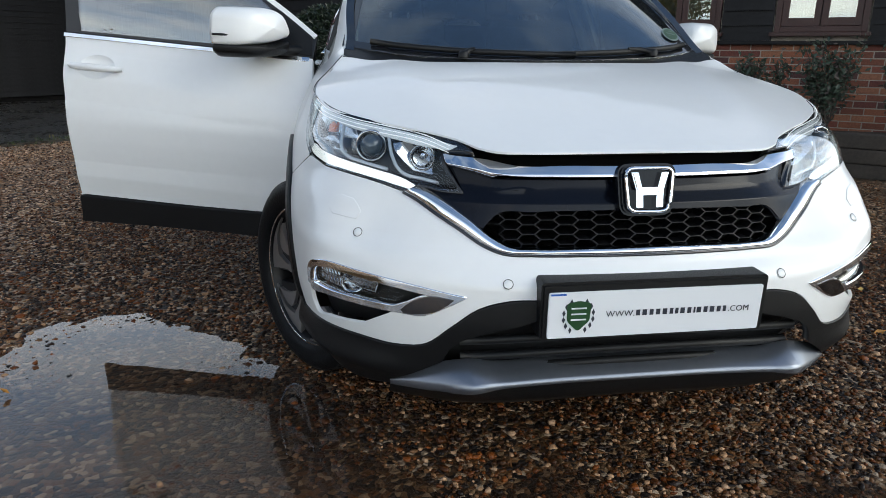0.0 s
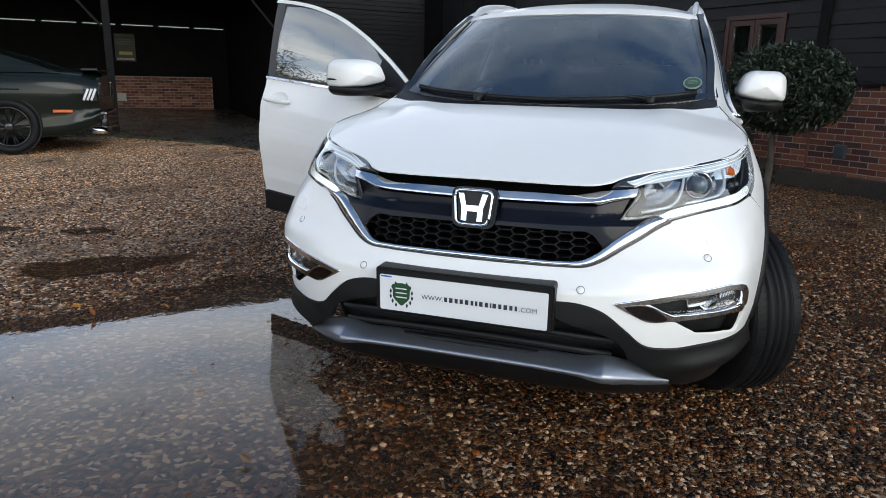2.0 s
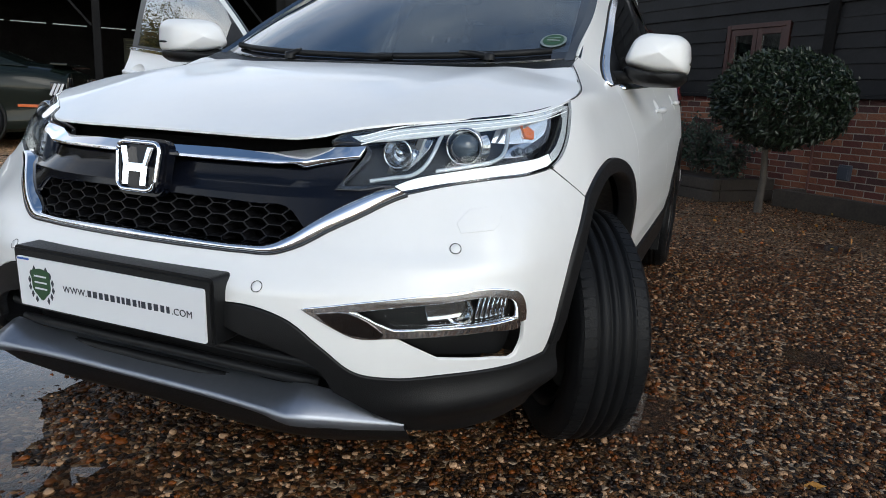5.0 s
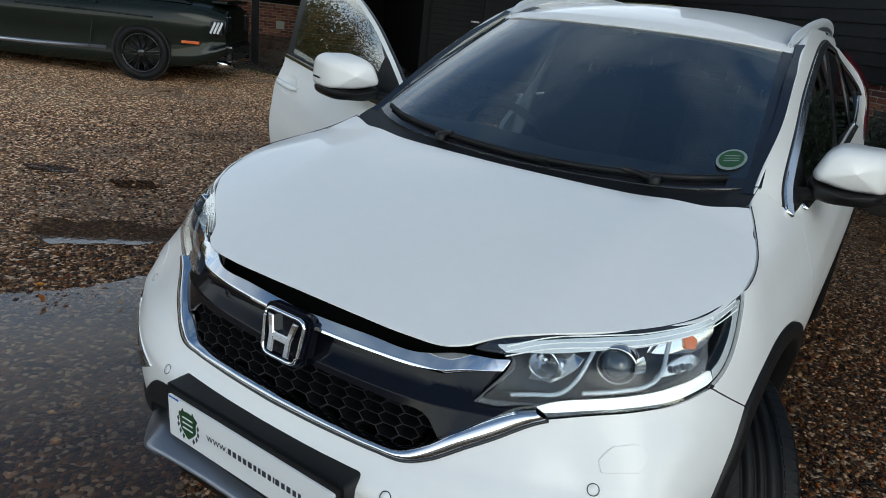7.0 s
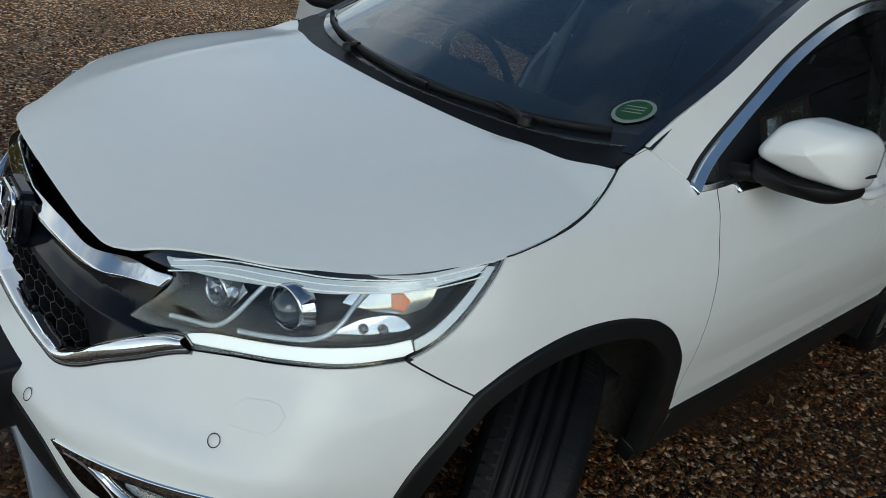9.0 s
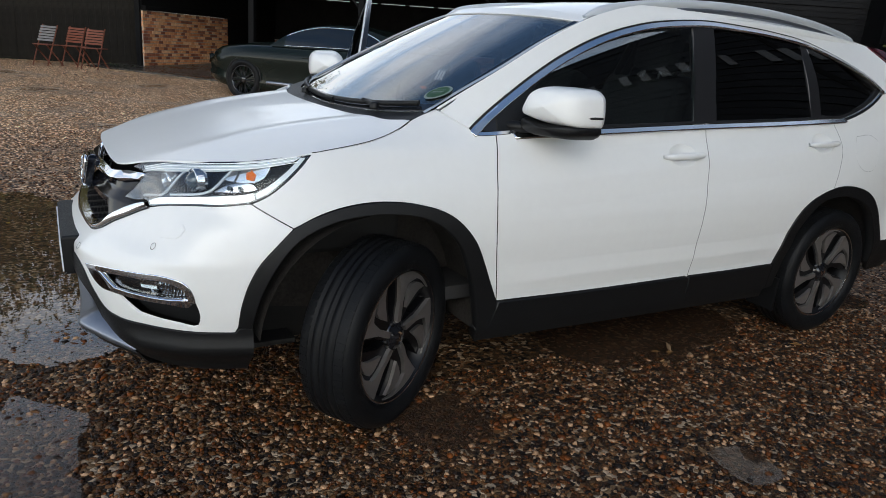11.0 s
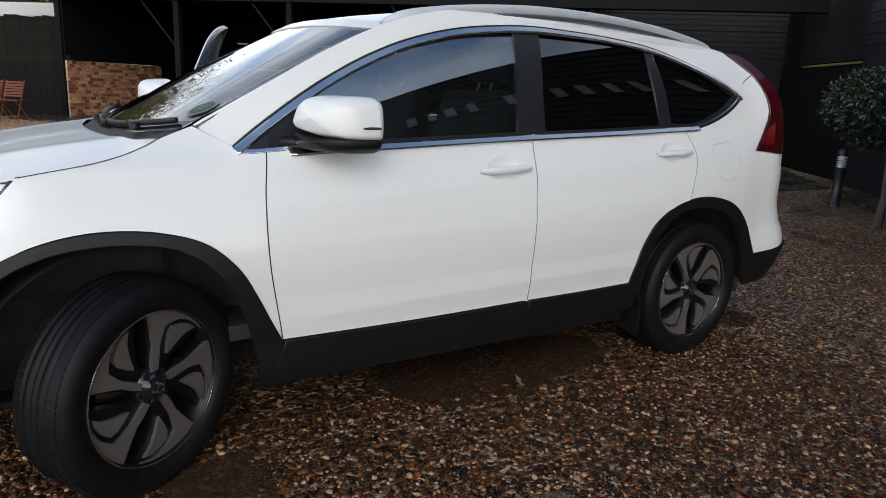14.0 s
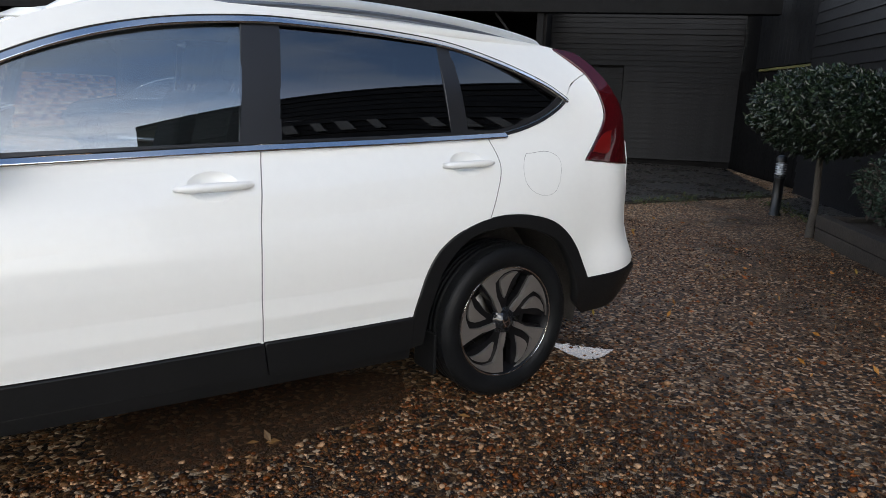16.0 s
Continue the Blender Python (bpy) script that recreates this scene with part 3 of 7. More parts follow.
M_SOIL = mat("damp_soil", (.035, .025, .018), .9, vary=.4, scale=7, bump=.6, bump_scale=50)
M_SLEEPER = mat("old_sleeper_wood", (.035, .028, .022), .8, vary=.35, scale=4, bump=.5, bump_scale=45)
M_BOLLARD = mat("black_bollard", (.012, .013, .014), .35)
M_LAMPWHITE = mat("opal_louvre", (.6, .62, .65), .35)
M_LEAF = island_mat("bay_leaf", [(.010, .019, .009), (.014, .026, .012), (.007, .014, .008), (.022, .036, .018), (.011, .022, .010)], .34, bump=.05)
M_LEAF2 = island_mat("shrub_leaf", [(.02, .04, .025), (.03, .05, .03), (.05, .035, .03), (.035, .06, .04)], .5, bump=.05)
M_AUTUMN = island_mat("autumn_leaf", [(.16, .13, .03), (.10, .10, .025), (.20, .14, .03), (.06, .075, .02), (.13, .085, .02)], .6, bump=.05)
M_BARK = mat("grey_bark", (.06, .05, .04), .9, vary=.3, scale=12, bump=.6, bump_scale=60)
M_CHAIRWOOD = mat("red_brown_teak", (.17, .05, .025), .55, vary=.2, scale=6)
M_GREYWOOD = mat("weathered_slats", (.20, .195, .20), .7, vary=.2, scale=6)
M_PALE = mat("pale_sign", (.42, .42, .38), .6)
M_FADED = mat("faded_sign", (.055, .06, .045), .7)
M_GOLD = mat("sign_lettering", (.34, .30, .10), .6)
M_WORNINK = mat("worn_ink", (.12, .12, .08), .7)
M_DAYLIGHT = mat("daylight", (.5, .5, .5), .5, emit=((.9, .95, 1), .42))
M_LETTER = mat("sign_white", (.10, .10, .10), .5)
M_CURTAIN = mat("grey_net", (.09, .095, .09), .9, vary=.3, scale=9)
M_METAL = mat("galvanised_steel", (.35, .36, .37), .4, metal=.9)
M_WHITEROOF = mat("white_roof_sheet", (.70, .70, .68), .5, vary=.05)

# one ground sheet to the horizon
_n = 90
_c = [math.copysign(abs(t) ** 2.2 * 160, t) for t in np.linspace(-1, 1, _n)]
_v = [(x, y + 2, rise(x, y)) for y in _c for x in _c]
_f = [(j * _n + i, j * _n + i + 1, (j + 1) * _n + i + 1, (j + 1) * _n + i) for j in range(_n - 1) for i in range(_n - 1)]
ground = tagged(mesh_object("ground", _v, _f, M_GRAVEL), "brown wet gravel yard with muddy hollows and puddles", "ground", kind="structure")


def flat_sheet(name, outline, z, material, label, category, kind="", thick=.0):
    """A level slab or film inside an outline, following the ground."""
    p2, faces = clip_cells(outline, (), .4)
    top = [(x, y, rise(x, y) + z) for x, y in p2]
    if not thick:
        return tagged(mesh_object(name, top, faces, material), label, category, kind=kind)
    n = len(top)
    cnt = {(f[i], f[(i + 1) % len(f)]) for f in faces for i in range(len(f))}
    fs = list(faces) + [tuple(n + i for i in reversed(f)) for f in faces] + [(b, a, n + a, n + b) for a, b in cnt if (b, a) not in cnt]
    return tagged(mesh_object(name, top + [(x, y, q - thick) for x, y, q in top], fs, material, smooth=False), label, category, kind=kind)


SU, SN, SO = np.array([.695, .719]), np.array([-.719, .695]), np.array([-15.56, 2.03])   # the cart shed's front, depth, corner
BU, BN = np.array([.743, -.669]), np.array([.669, .743])                               # the barn's wall and its inward normal


def shed(s, d, z=0.0):
    p = SO + s * SU + d * SN
    return Vector((p[0], p[1], z))


def barn(a, d, z=0.0):
    p = BU * a + BN * (7.3 + d)
    return Vector((p[0], p[1], z))


def frame_at(origin, u):
    """A pose whose x runs along u, y to its left (away from the yard) and z up."""
    return Matrix(((u[0], -u[1], 0, origin[0]), (u[1], u[0], 0, origin[1]), (0, 0, 1, origin[2]), (0, 0, 0, 1)))


BARN_M, SHED_M = frame_at(barn(0, 0, 0), BU), frame_at(shed(0, 0, 0), SU)

slab = flat_sheet("pavement", [tuple(shed(-.5, -1.2)[:2]), (-11.5, 5.0), (-8.9, 7.7), (-6.8, 7.9), (-4.6, 7.25), (-3.1, 8.8), (-2.75, 11.8), tuple(shed(16, 2.0)[:2]), tuple(shed(12, 2.0)[:2]),
                               tuple(shed(12, 7.4)[:2]), tuple(shed(-.5, 7.4)[:2])], .03, M_CONCRETE, "dark wet concrete apron before the shed", "pavement", "structure", .2)


flat_sheet("pavement", [(-2.45, 11.25), (-2.05, 10.72), (-.9, 9.68), (-.5, 8.98), (.1, 9.35), (-1.5, 11.2), (-2.5, 12.3)], .028, M_CONCRETE, "dark wet paving along the foot of the barn", "pavement", "structure", .2)


def boarding(name, m, length, z0, z1, material, parent, step=.16, skip=()):
    """Lapped horizontal boards on a wall, each one leaning out at its foot; skip: (from, to, low, high) openings."""
    k, z = 0, z0
    meshes = {}
    while z < z1:
        h = min(step, z1 - z)
        runs = [(0.0, length)]
        for a, b, lo, hi in skip:
            if z + h * .5 > lo and z + h * .5 < hi:
                runs = [r for x0, x1 in runs for r in ((x0, min(x1, a)), (max(x0, b), x1)) if r[1] - r[0] > .05]
        for x0, x1 in runs:
            key = (round(x1 - x0, 2), round(h, 3))
            if key not in meshes:
                L = x1 - x0
                vs = [(0, -.030, 0), (L, -.030, 0), (L, -.008, h + .02), (0, -.008, h + .02), (0, -.004, 0), (L, -.004, 0), (L, .006, h + .02), (0, .006, h + .02)]
                me = bpy.data.meshes.new("board")
                me.from_pydata(vs, [], [(0, 1, 2, 3), (1, 0, 4, 5), (2, 6, 7, 3), (0, 3, 7, 4), (1, 5, 6, 2), (4, 7, 6, 5)])
                me.materials.append(material)
                meshes[key] = me
            ob = new("board", meshes[key])
            ob.parent = parent
            ob.matrix_parent_inverse = parent.matrix_world.inverted()
            ob.matrix_world = m @ pose(x0, random.uniform(-.003, .003), z, random.uniform(-.25, .25), 0, random.uniform(-.06, .06))
            k += 1
        z += step


def brick_wall(name, m, length, z0, rows, material, parent, pieces=True, skip=(), course=.075, brick=.225, proud=.006, reach=None):
    """Stretcher-bond bricks proud of a mortar bed. Pieces within reach are parts; the rest is joined."""
    bl, bh, d = brick - .011, course - .011, .05
    vs = [(0, -d, 0), (bl, -d, 0), (bl, -d, bh), (0, -d, bh), (0, 0, 0), (bl, 0, 0), (bl, 0, bh), (0, 0, bh)]
    e = .004
    vs = [(e, -d, e), (bl - e, -d, e), (bl - e, -d, bh - e), (e, -d, bh - e), (0, -d + e, 0), (bl, -d + e, 0), (bl, -d + e, bh), (0, -d + e, bh), (0, 0, 0), (bl, 0, 0), (bl, 0, bh), (0, 0, bh)]
    fs = [(0, 1, 2, 3)] + [(i, i + 4, (i + 1) % 4 + 4, (i + 1) % 4) for i in range(4)] + [(i + 4, i + 8, (i + 1) % 4 + 8, (i + 1) % 4 + 4) for i in range(4)]
    fs = [f if k == 0 else f for k, f in enumerate(fs)]
    me = bpy.data.meshes.new("brick")
    me.from_pydata(vs, [], fs)
    me.materials.append(material)
    lv, lf, n = [], [], 0
    for r in range(rows):
        x = -(brick / 2) * (r % 2)
        while x < length:
            a, b = max(x, 0), min(x + bl, length)
            z = z0 + r * course
            if b - a > .05 and not any(a < q1 and b > q0 and z + bh / 2 > lo and z + bh / 2 < hi for q0, q1, lo, hi in skip):
                mm = m @ pose(a, -proud + d + random.uniform(-.002, .003), z, random.uniform(-.4, .4), random.uniform(-.3, .3), random.uniform(-.4, .4)) @ Matrix.Diagonal(((b - a) / bl, 1, 1, 1))
                if pieces and n < 300 and (reach is None or reach[0] <= a <= reach[1]):
                    ob = new("brick", me)
                    ob.parent = parent
                    ob.matrix_parent_inverse = parent.matrix_world.inverted()
                    ob.matrix_world = mm
                    n += 1
                else:
                    k = len(lv)
                    lv += [mm @ Vector(v) for v in vs]
                    lf += [tuple(k + i for i in f) for f in fs]
            x += brick
    if lv:
        ob = mesh_object("bricks", lv, lf, M_BRICKLOT if pieces else material, smooth=False)
        ob.parent = parent
        ob.matrix_parent_inverse = parent.matrix_world.inverted()
        tagged(ob, kind="stuff")


def wall_block(name, m, x0, x1, z0, z1, depth, material, label, front=0.0):
    bm = bmesh.new()
    box(bm, (x0, front, z0), (x1, front + depth, z1))
    ob = part(name, bm, material, None)
    ob.matrix_world = m
    return tagged(ob, label, "wall", kind="structure")


# ---- the barn with brick foot, black boards and red windows ----
B0, B1, BTOP = -10.4, 3.3, 5.1
WINDOWS = [(-5.19, -4.26, 1.30, 2.12), (-2.44, -1.53, 1.36, 2.3), (-.94, -.03, 1.36, 2.3)]


def barn_segments():
    """The wall's solid pieces round its three windows."""
    segs, x = [], B0
    for a, b, lo, hi in WINDOWS:
        segs += [(x, a, 0, BTOP), (a, b, 0, lo), (a, b, hi, BTOP)]
        x = b
    return segs + [(x, B1, 0, BTOP)]


wall_barn = tagged(new("wall_barn"), "black weatherboarded barn wall on a red brick foot", "wall", kind="structure")
wall_barn.matrix_world = BARN_M
_bm = bmesh.new()
for a, b, lo, hi in barn_segments():
    box(_bm, (a, .03, lo), (b, .28, hi))
core = part("wall_core", _bm, M_MORTAR, wall_barn, "mortar bed and frame behind boards")
boarding("boards", BARN_M @ pose(B0, 0, 0), B1 - B0, 1.27, BTOP, M_BOARD, wall_barn, .165, [(a - B0 - .02, b - B0 + .02, lo - .05, hi + .03) for a, b, lo, hi in WINDOWS])

boarding("boards", BARN_M @ pose(B0, 0, 0), -6.9 - B0, .03, 1.24, M_BOARD, wall_barn, .165)


def casement(a, b, lo, hi, number):
    """A dark red two-leaf casement window with a curtain behind it."""
    w = tagged(new("window_%d" % number), "dark red timber casement window with two panes", "window", kind="structure")
    w.matrix_world = BARN_M @ pose(a, 0, lo)
    W, H = b - a, hi - lo
    bm = bmesh.new()
    for q in (((0, -.035, 0), (.06, .08, H)), ((W - .06, -.035, 0), (W, .08, H)), ((.06, -.035, H - .06), (W - .06, .08, H)), ((.06, -.035, 0), (W - .06, .08, .06))):
        box(bm, *q, .006)
    part("frame", bm, M_WINDOWWOOD, w)
    box_part("window_sill", (-.04, -.085, -.045), (W + .04, .05, -.002), M_WINDOWWOOD, w, .006)
    for k in (0, 1):
        x0, x1 = (.063, W / 2 - .004) if k == 0 else (W / 2 + .004, W - .063)
        bm = bmesh.new()
        for q in (((x0, -.02, .063), (x0 + .065, .03, H - .063)), ((x1 - .065, -.02, .063), (x1, .03, H - .063)), ((x0 + .065, -.02, H - .135), (x1 - .065, .03, H - .063)), ((x0 + .065, -.02, .063), (x1 - .065, .03, .15))):
            box(bm, *q, .004)
        leaf = part("casement", bm, M_WINDOWWOOD, w)
        box_part("pane", (x0 + .066, .002, .151), (x1 - .066, .008, H - .136), M_GLASS, leaf, 0)
    vs, fs, nn = [], [], 24
    for i in range(nn + 1):
        x = .07 + (W - .14) * i / nn
        vs += [(x, .12 + .018 * math.sin(i * 1.9), .08), (x, .12 + .018 * math.sin(i * 1.9 + .6), H - .08)]
        if i:
            fs.append((2 * i - 2, 2 * i, 2 * i + 1, 2 * i - 1))
    mesh_object("curtain", vs, fs, M_CURTAIN, w, "pale hanging net curtain")
    return w


for i, q in enumerate(WINDOWS):
    casement(*q, i + 1)
# no room is built: a black sheet gives the darkness behind the panes
wall_block("wall_barn_room", BARN_M, B0, B1, 0, BTOP, .1, M_VOID, "black sheet for the unlit room behind the barn windows", .9)
box_part("trim", (B0, -.045, 1.225), (B1, .03, 1.268), M_BOARD, None, .006).matrix_world = BARN_M
tagged(bpy.data.objects["trim"], "black drip board over the brick foot", "trim", kind="structure")
pipe = tagged(tube("drainpipe", [barn(-3.70, -.06, .05), barn(-3.70, -.06, 1.22)], .014, mat("rusty_pipe", (.10, .03, .02), .6)), "thin rusty red pipe on the brick foot", "pipe")
post_b = box_part("trim", (-3.79, -.06, 1.27), (-3.66, .0, BTOP), M_BOARD2, None, .006)
post_b.matrix_world = BARN_M
tagged(post_b, "black vertical cover board on the barn", "trim", kind="structure")

socket_box = tagged(new("socket_box"), "small blue-grey weatherproof socket box on the brick foot", "socket box")
socket_box.matrix_world = BARN_M @ pose(-3.28, -.02, .35)
M_SOCKET = mat("blue_grey_plastic", (.045, .055, .075), .5)
box_part("case", (-.065, -.065, 0), (.065, 0, .17), M_SOCKET, socket_box, .012)
box_part("flap", (-.058, -.078, .02), (.058, -.066, .15), M_SOCKET, socket_box, .005)

# ---- the cart shed ----
SL, SD, SH = 12.1, 6.6, 2.95
M_POST = mat("black_post", (.008, .008, .0085), .6, spec=.08, vary=.3, scale=5, bump=.3)
wall_shed_back = wall_block("wall_shed_back", SHED_M, -.2, SL + .3, .0, 3.6, .2, M_BOARD2, "near-black boards at the back of the open shed", SD + .12)
wall_low = tagged(new("wall_shed_foot"), "weathered red brick foot wall inside the shed", "wall", kind="structure")
wall_low.matrix_world = SHED_M
_bm = bmesh.new()
box(_bm, (.0, SD - .05, 0), (SL - .6, SD + .1, 1.12))
part("wall_core", _bm, M_MORTAR, wall_low)
brick_wall("b", SHED_M @ pose(0, SD - .05, .12), SL - .6, 0, 13, M_BRICKLOT, wall_low, False)
box_part("coping", (0, SD - .14, 1.115), (SL - .6, SD + .1, 1.17), M_BOARD2, wall_low)
vent = box_part("air_vent", (9.0, SD - .14, .45), (9.22, SD - .10, .66), M_PALE, None, .01)
vent.matrix_world = SHED_M
tagged(vent, "pale clay air vent in the brick foot wall", "vent")
wall_end = tagged(new("wall_shed_end"), "orange brick end wall with near-black boards above", "wall", kind="structure")
wall_end.matrix_world = frame_at(shed(.12, 0, 0), SN) @ Matrix.Diagonal((1, 1, 1, 1))
_bm = bmesh.new()
box(_bm, (0, .02, 0), (3.68, .2, 1.59))
part("wall_core", _bm, M_MORTAR, wall_end)
brick_wall("b", wall_end.matrix_world @ pose(0, .01, .165), 3.69, 0, 19, M_BRICKORANGE, wall_end, False, brick=.165)
box_part("coping", (0, -.08, 1.6), (3.75, .2, 1.7), M_BOARD2, wall_end)
box_part("boarding", (0, .03, 1.7), (6.6, .14, 3.6), M_BOARD2, wall_end)
box_part("boarding", (3.7, .03, .0), (6.6, .14, 1.7), M_BOARD2, wall_end)
for s in (0.0, 3.0, 5.65, 8.75, 11.98):
    g = rise(*shed(s, 0)[:2])
    p = tagged(new("shed_post"), "black timber post holding up the shed roof", "post", group="posts of the cart shed")
    p.matrix_world = SHED_M @ pose(s, 0, g)
    box_part("post", (-.065, -.065, 0), (.065, .065, SH - g), M_POST, p, .008)
    for dx in (-1,):
        if 0 <= s + dx * .9 <= SL:
            mm = pose(dx * .08, 0, SH - g - .95) @ pose(0, 0, 0, 0, dx * 40, 0)
            box_part("brace", (-.022, -.02, 0), (.022, .02, 1.22), M_POST, p, .006, m=mm)
fascia = tagged(box_part("fascia_beam", (-.2, -.14, SH), (16.2, .1, SH + .28), M_POST, None, .01), "long black beam along the shed front", "beam", kind="structure")
fascia.matrix_world = SHED_M
wall_shed_top = tagged(new("wall_shed_top"), "black boards over the open shed front", "wall", kind="structure")
wall_shed_top.matrix_world = SHED_M
_bm = bmesh.new()
box(_bm, (-.2, 0, SH + .28), (16.2, .12, 3.6))
part("wall_core", _bm, M_BOARD2, wall_shed_top)
boarding("boards", SHED_M @ pose(-.2, 0, 0), 16.4, SH + .28, 3.6, M_BOARD, wall_shed_top, .17)
ceil = tagged(box_part("ceiling", (-.2, .1, 3.5), (SL + .3, SD + .3, 3.6), M_BOARD2, None, 0), "near-black underside of the shed roof", "ceiling", kind="structure")
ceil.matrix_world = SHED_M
for k in range(12):       # daylight slots under the eaves
    s0 = .9 + k * .93
    ob = tagged(box_part("eaves_gap", (s0, SD + .085, 2.44), (s0 + .78, SD + .115, 2.46), M_DAYLIGHT, None, 0), "bright slot of daylight under the shed eaves", "gap", group="daylight slots", kind="structure")
    ob.matrix_world = SHED_M
sign = tagged(new("wall_sign"), "faded dark sign with worn yellow lettering", "sign")
sign.matrix_world = SHED_M @ pose(9.05, SD + .06, 1.50) @ Matrix.Diagonal((.82, 1, .76, 1))
box_part("panel", (0, 0, 0), (.62, .03, .95), M_FADED, sign, .004)
for k, (z, w, h) in enumerate(((.86, .5, .05), (.74, .42, .025), (.66, .46, .025), (.58, .40, .025))):
    box_part("lettering", (.06, -.004, z), (.06 + w, .001, z + h), M_WORNINK, sign, 0)
box_part("lettering", (.12, -.004, .22), (.52, .001, .33), M_GOLD, sign, 0)
for k in range(6):
    box_part("lettering", (.05 + k * .09, -.004, .04), (.115 + k * .09, .001, .11), M_PALE, sign, 0)

# boarded bay with a plank door
wall_bay = tagged(new("wall_bay"), "black boarded bay of the shed with a plank door", "wall", kind="structure")
BAY_M = frame_at(shed(12.1, 2.1, 0), SU)
wall_bay.matrix_world = BAY_M
_bm = bmesh.new()
box(_bm, (0, .02, .0), (4.0, .2, 3.75))
part("wall_core", _bm, M_BOARD2, wall_bay)
boarding("boards", BAY_M, 4.0, .16, 3.75, M_BOARD, wall_bay, .110, [(.2, 1.62, 0, 2.12)])
door = tagged(new("door_1"), "black plank door in the boarded bay, closed", "door", kind="structure")
door.matrix_world = BAY_M @ pose(.22, -.03, .14)
for k in range(17):
    box_part("plank", (0, random.uniform(-.006, 0), k * .1144), (1.38, .03, k * .1144 + .109), M_BOARD, door, .004)
h = box_part("handle", (1.10, -.05, 1.13), (1.30, -.006, 1.17), M_METAL, door, .008, "pale steel latch")
bay_side = wall_block("wall_bay_side", frame_at(shed(12.1, 0, 0), SN), .0, 6.8, 0, 3.7, .12, M_BOARD2, "near-black side wall of the boarded bay")

# link wall between bay and barn
_a, _b = shed(15.9, 2.12), barn(B0 + .2, .1)
_d = (_b - _a)
LINK_M = frame_at(_a, (_d.x / _d.length, _d.y / _d.length))
wall_link = tagged(new("wall_link"), "black boarded link wall with a plank gate", "wall", kind="structure")
wall_link.matrix_world = LINK_M
_bm = bmesh.new()
box(_bm, (-1.2, .25, 0), (_d.length + 1.2, .4, 3.42))
part("wall_core", _bm, M_BOARD2, wall_link)
k, x = 0, 0.05
while x < _d.length - .2:
    box_part("plank", (x, .2, .05), (x + .19, .245, 2.0), M_BOARD2, wall_link, .004)
    x += .2

M_MOSS = mat("yellow_moss", (.13, .12, .035), .9, vary=.5, scale=30, bump=.5)
box_part("gate_ledge", (1.15, .17, 2.02), (3.45, .248, 2.065), M_MOSS, wall_link, .008, "mossy ledge over the plank gate")
x = .9
while x < 3.7:
    box_part("plank", (x, .205, 2.09), (x + .165, .247, 3.40), M_BOARD, wall_link, .004)
    x += .172

# ---- row of large plain bars high on the barn, seen in the car's windows ----
fas = tagged(new("building_sign"), "row of large pale letter bars on black barn boards", "sign")
fas.matrix_world = BARN_M
x = -4.95
for word in (5, 6, 4):
    for k in range(word):
        w = random.choice((.15, .18, .16, .13))
        bm = bmesh.new()
        box(bm, (x, -.07, 3.80), (x + w, -.032, 4.08))
        part("letter_bar", bm, M_LETTER, fas)
        x += .365
    x += .3


# ---- the white car ----
car = empty("car", "white family crossover car with black cladding, driver's door open", "car")


def both(fn):
    for side in (1, -1):
        fn(side)


def loft(name, rows, material, parent, label="", smooth=True):
    """A sheet through rows of points."""
    n = len(rows[0])
    fs = [(i * n + k, i * n + k + 1, (i + 1) * n + k + 1, (i + 1) * n + k) for i in range(len(rows) - 1) for k in range(n - 1)]
    return mesh_object(name, [p for r in rows for p in r], fs, material, parent, label, smooth)


def mirror_ring(half):
    """A full-width outline from its left half, which runs from the middle to the middle."""
    return [*half, *[(-a, b) for a, b in reversed(half) if abs(a) > 1e-6]]


# feature lines on the belt (s, z)
CHROME_OUT = [(0, .670), (.158, .670), (.282, .671), (.36, .675), (.407, .69), (.478, .726), (.555, .758), (.638, .79), (.659, .796)]
CHROME_IN = [(0, .686), (.151, .684), (.276, .683), (.342, .688), (.384, .706), (.45, .746), (.525, .781), (.596, .802), (.627, .807)]
LAMP_LOW = [(.659, .796), (.77, .817), (.892, .831), (.996, .838), (1.079, .850)]
LAMP_OUT = [(1.079, .850), (1.123, .869), (1.182, .909), (1.237, .957), (1.285, 1.008)]
LAMP_TOP = [(1.285, 1.008), (1.241, .999), (1.159, .984), (1.113, .977), (.996, .962), (.804, .947), (.62, .930), (.48, .914), (.452, .896)]
LAMP_IN = [(.452, .896), (.552, .886), (.474, .800)]
SEAM = [(1.079, .850), (1.213, .778)]
ARCH_OUT = [(1.04, .452), (1.056, .547), (1.102, .658), (1.165, .73), (1.213, .778), (1.309, .822), (1.421, .849), (1.537, .855), (1.657, .841), (1.781, .798), (1.869, .718), (1.936, .605), (1.983, .509), (2.02, .44)]
ARCH_IN = [(1.082, .446), (1.105, .546), (1.150, .643), (1.222, .736), (1.335, .793), (1.452, .814), (1.572, .814), (1.702, .786), (1.800, .714), (1.868, .598), (1.913, .478), (1.956, .31)]
ARCH2_OUT = [(3.719, .438), (3.746, .56), (3.816, .705), (3.936, .785), (4.101, .828), (4.282, .824), (4.462, .769), (4.582, .661), (4.647, .545), (4.676, .492)]
ARCH2_IN = [(3.773, .31), (3.801, .501), (3.842, .626), (3.955, .743), (4.138, .782), (4.325, .754), (4.471, .686), (4.572, .548), (4.635, .36)]
WHITE_LOW = [(1.03, .432), (.877, .434), (.734, .437), (.614, .436), (.544, .448), (.477, .501), (.409, .553), (.338, .574), (.259, .576), (0, .576)]
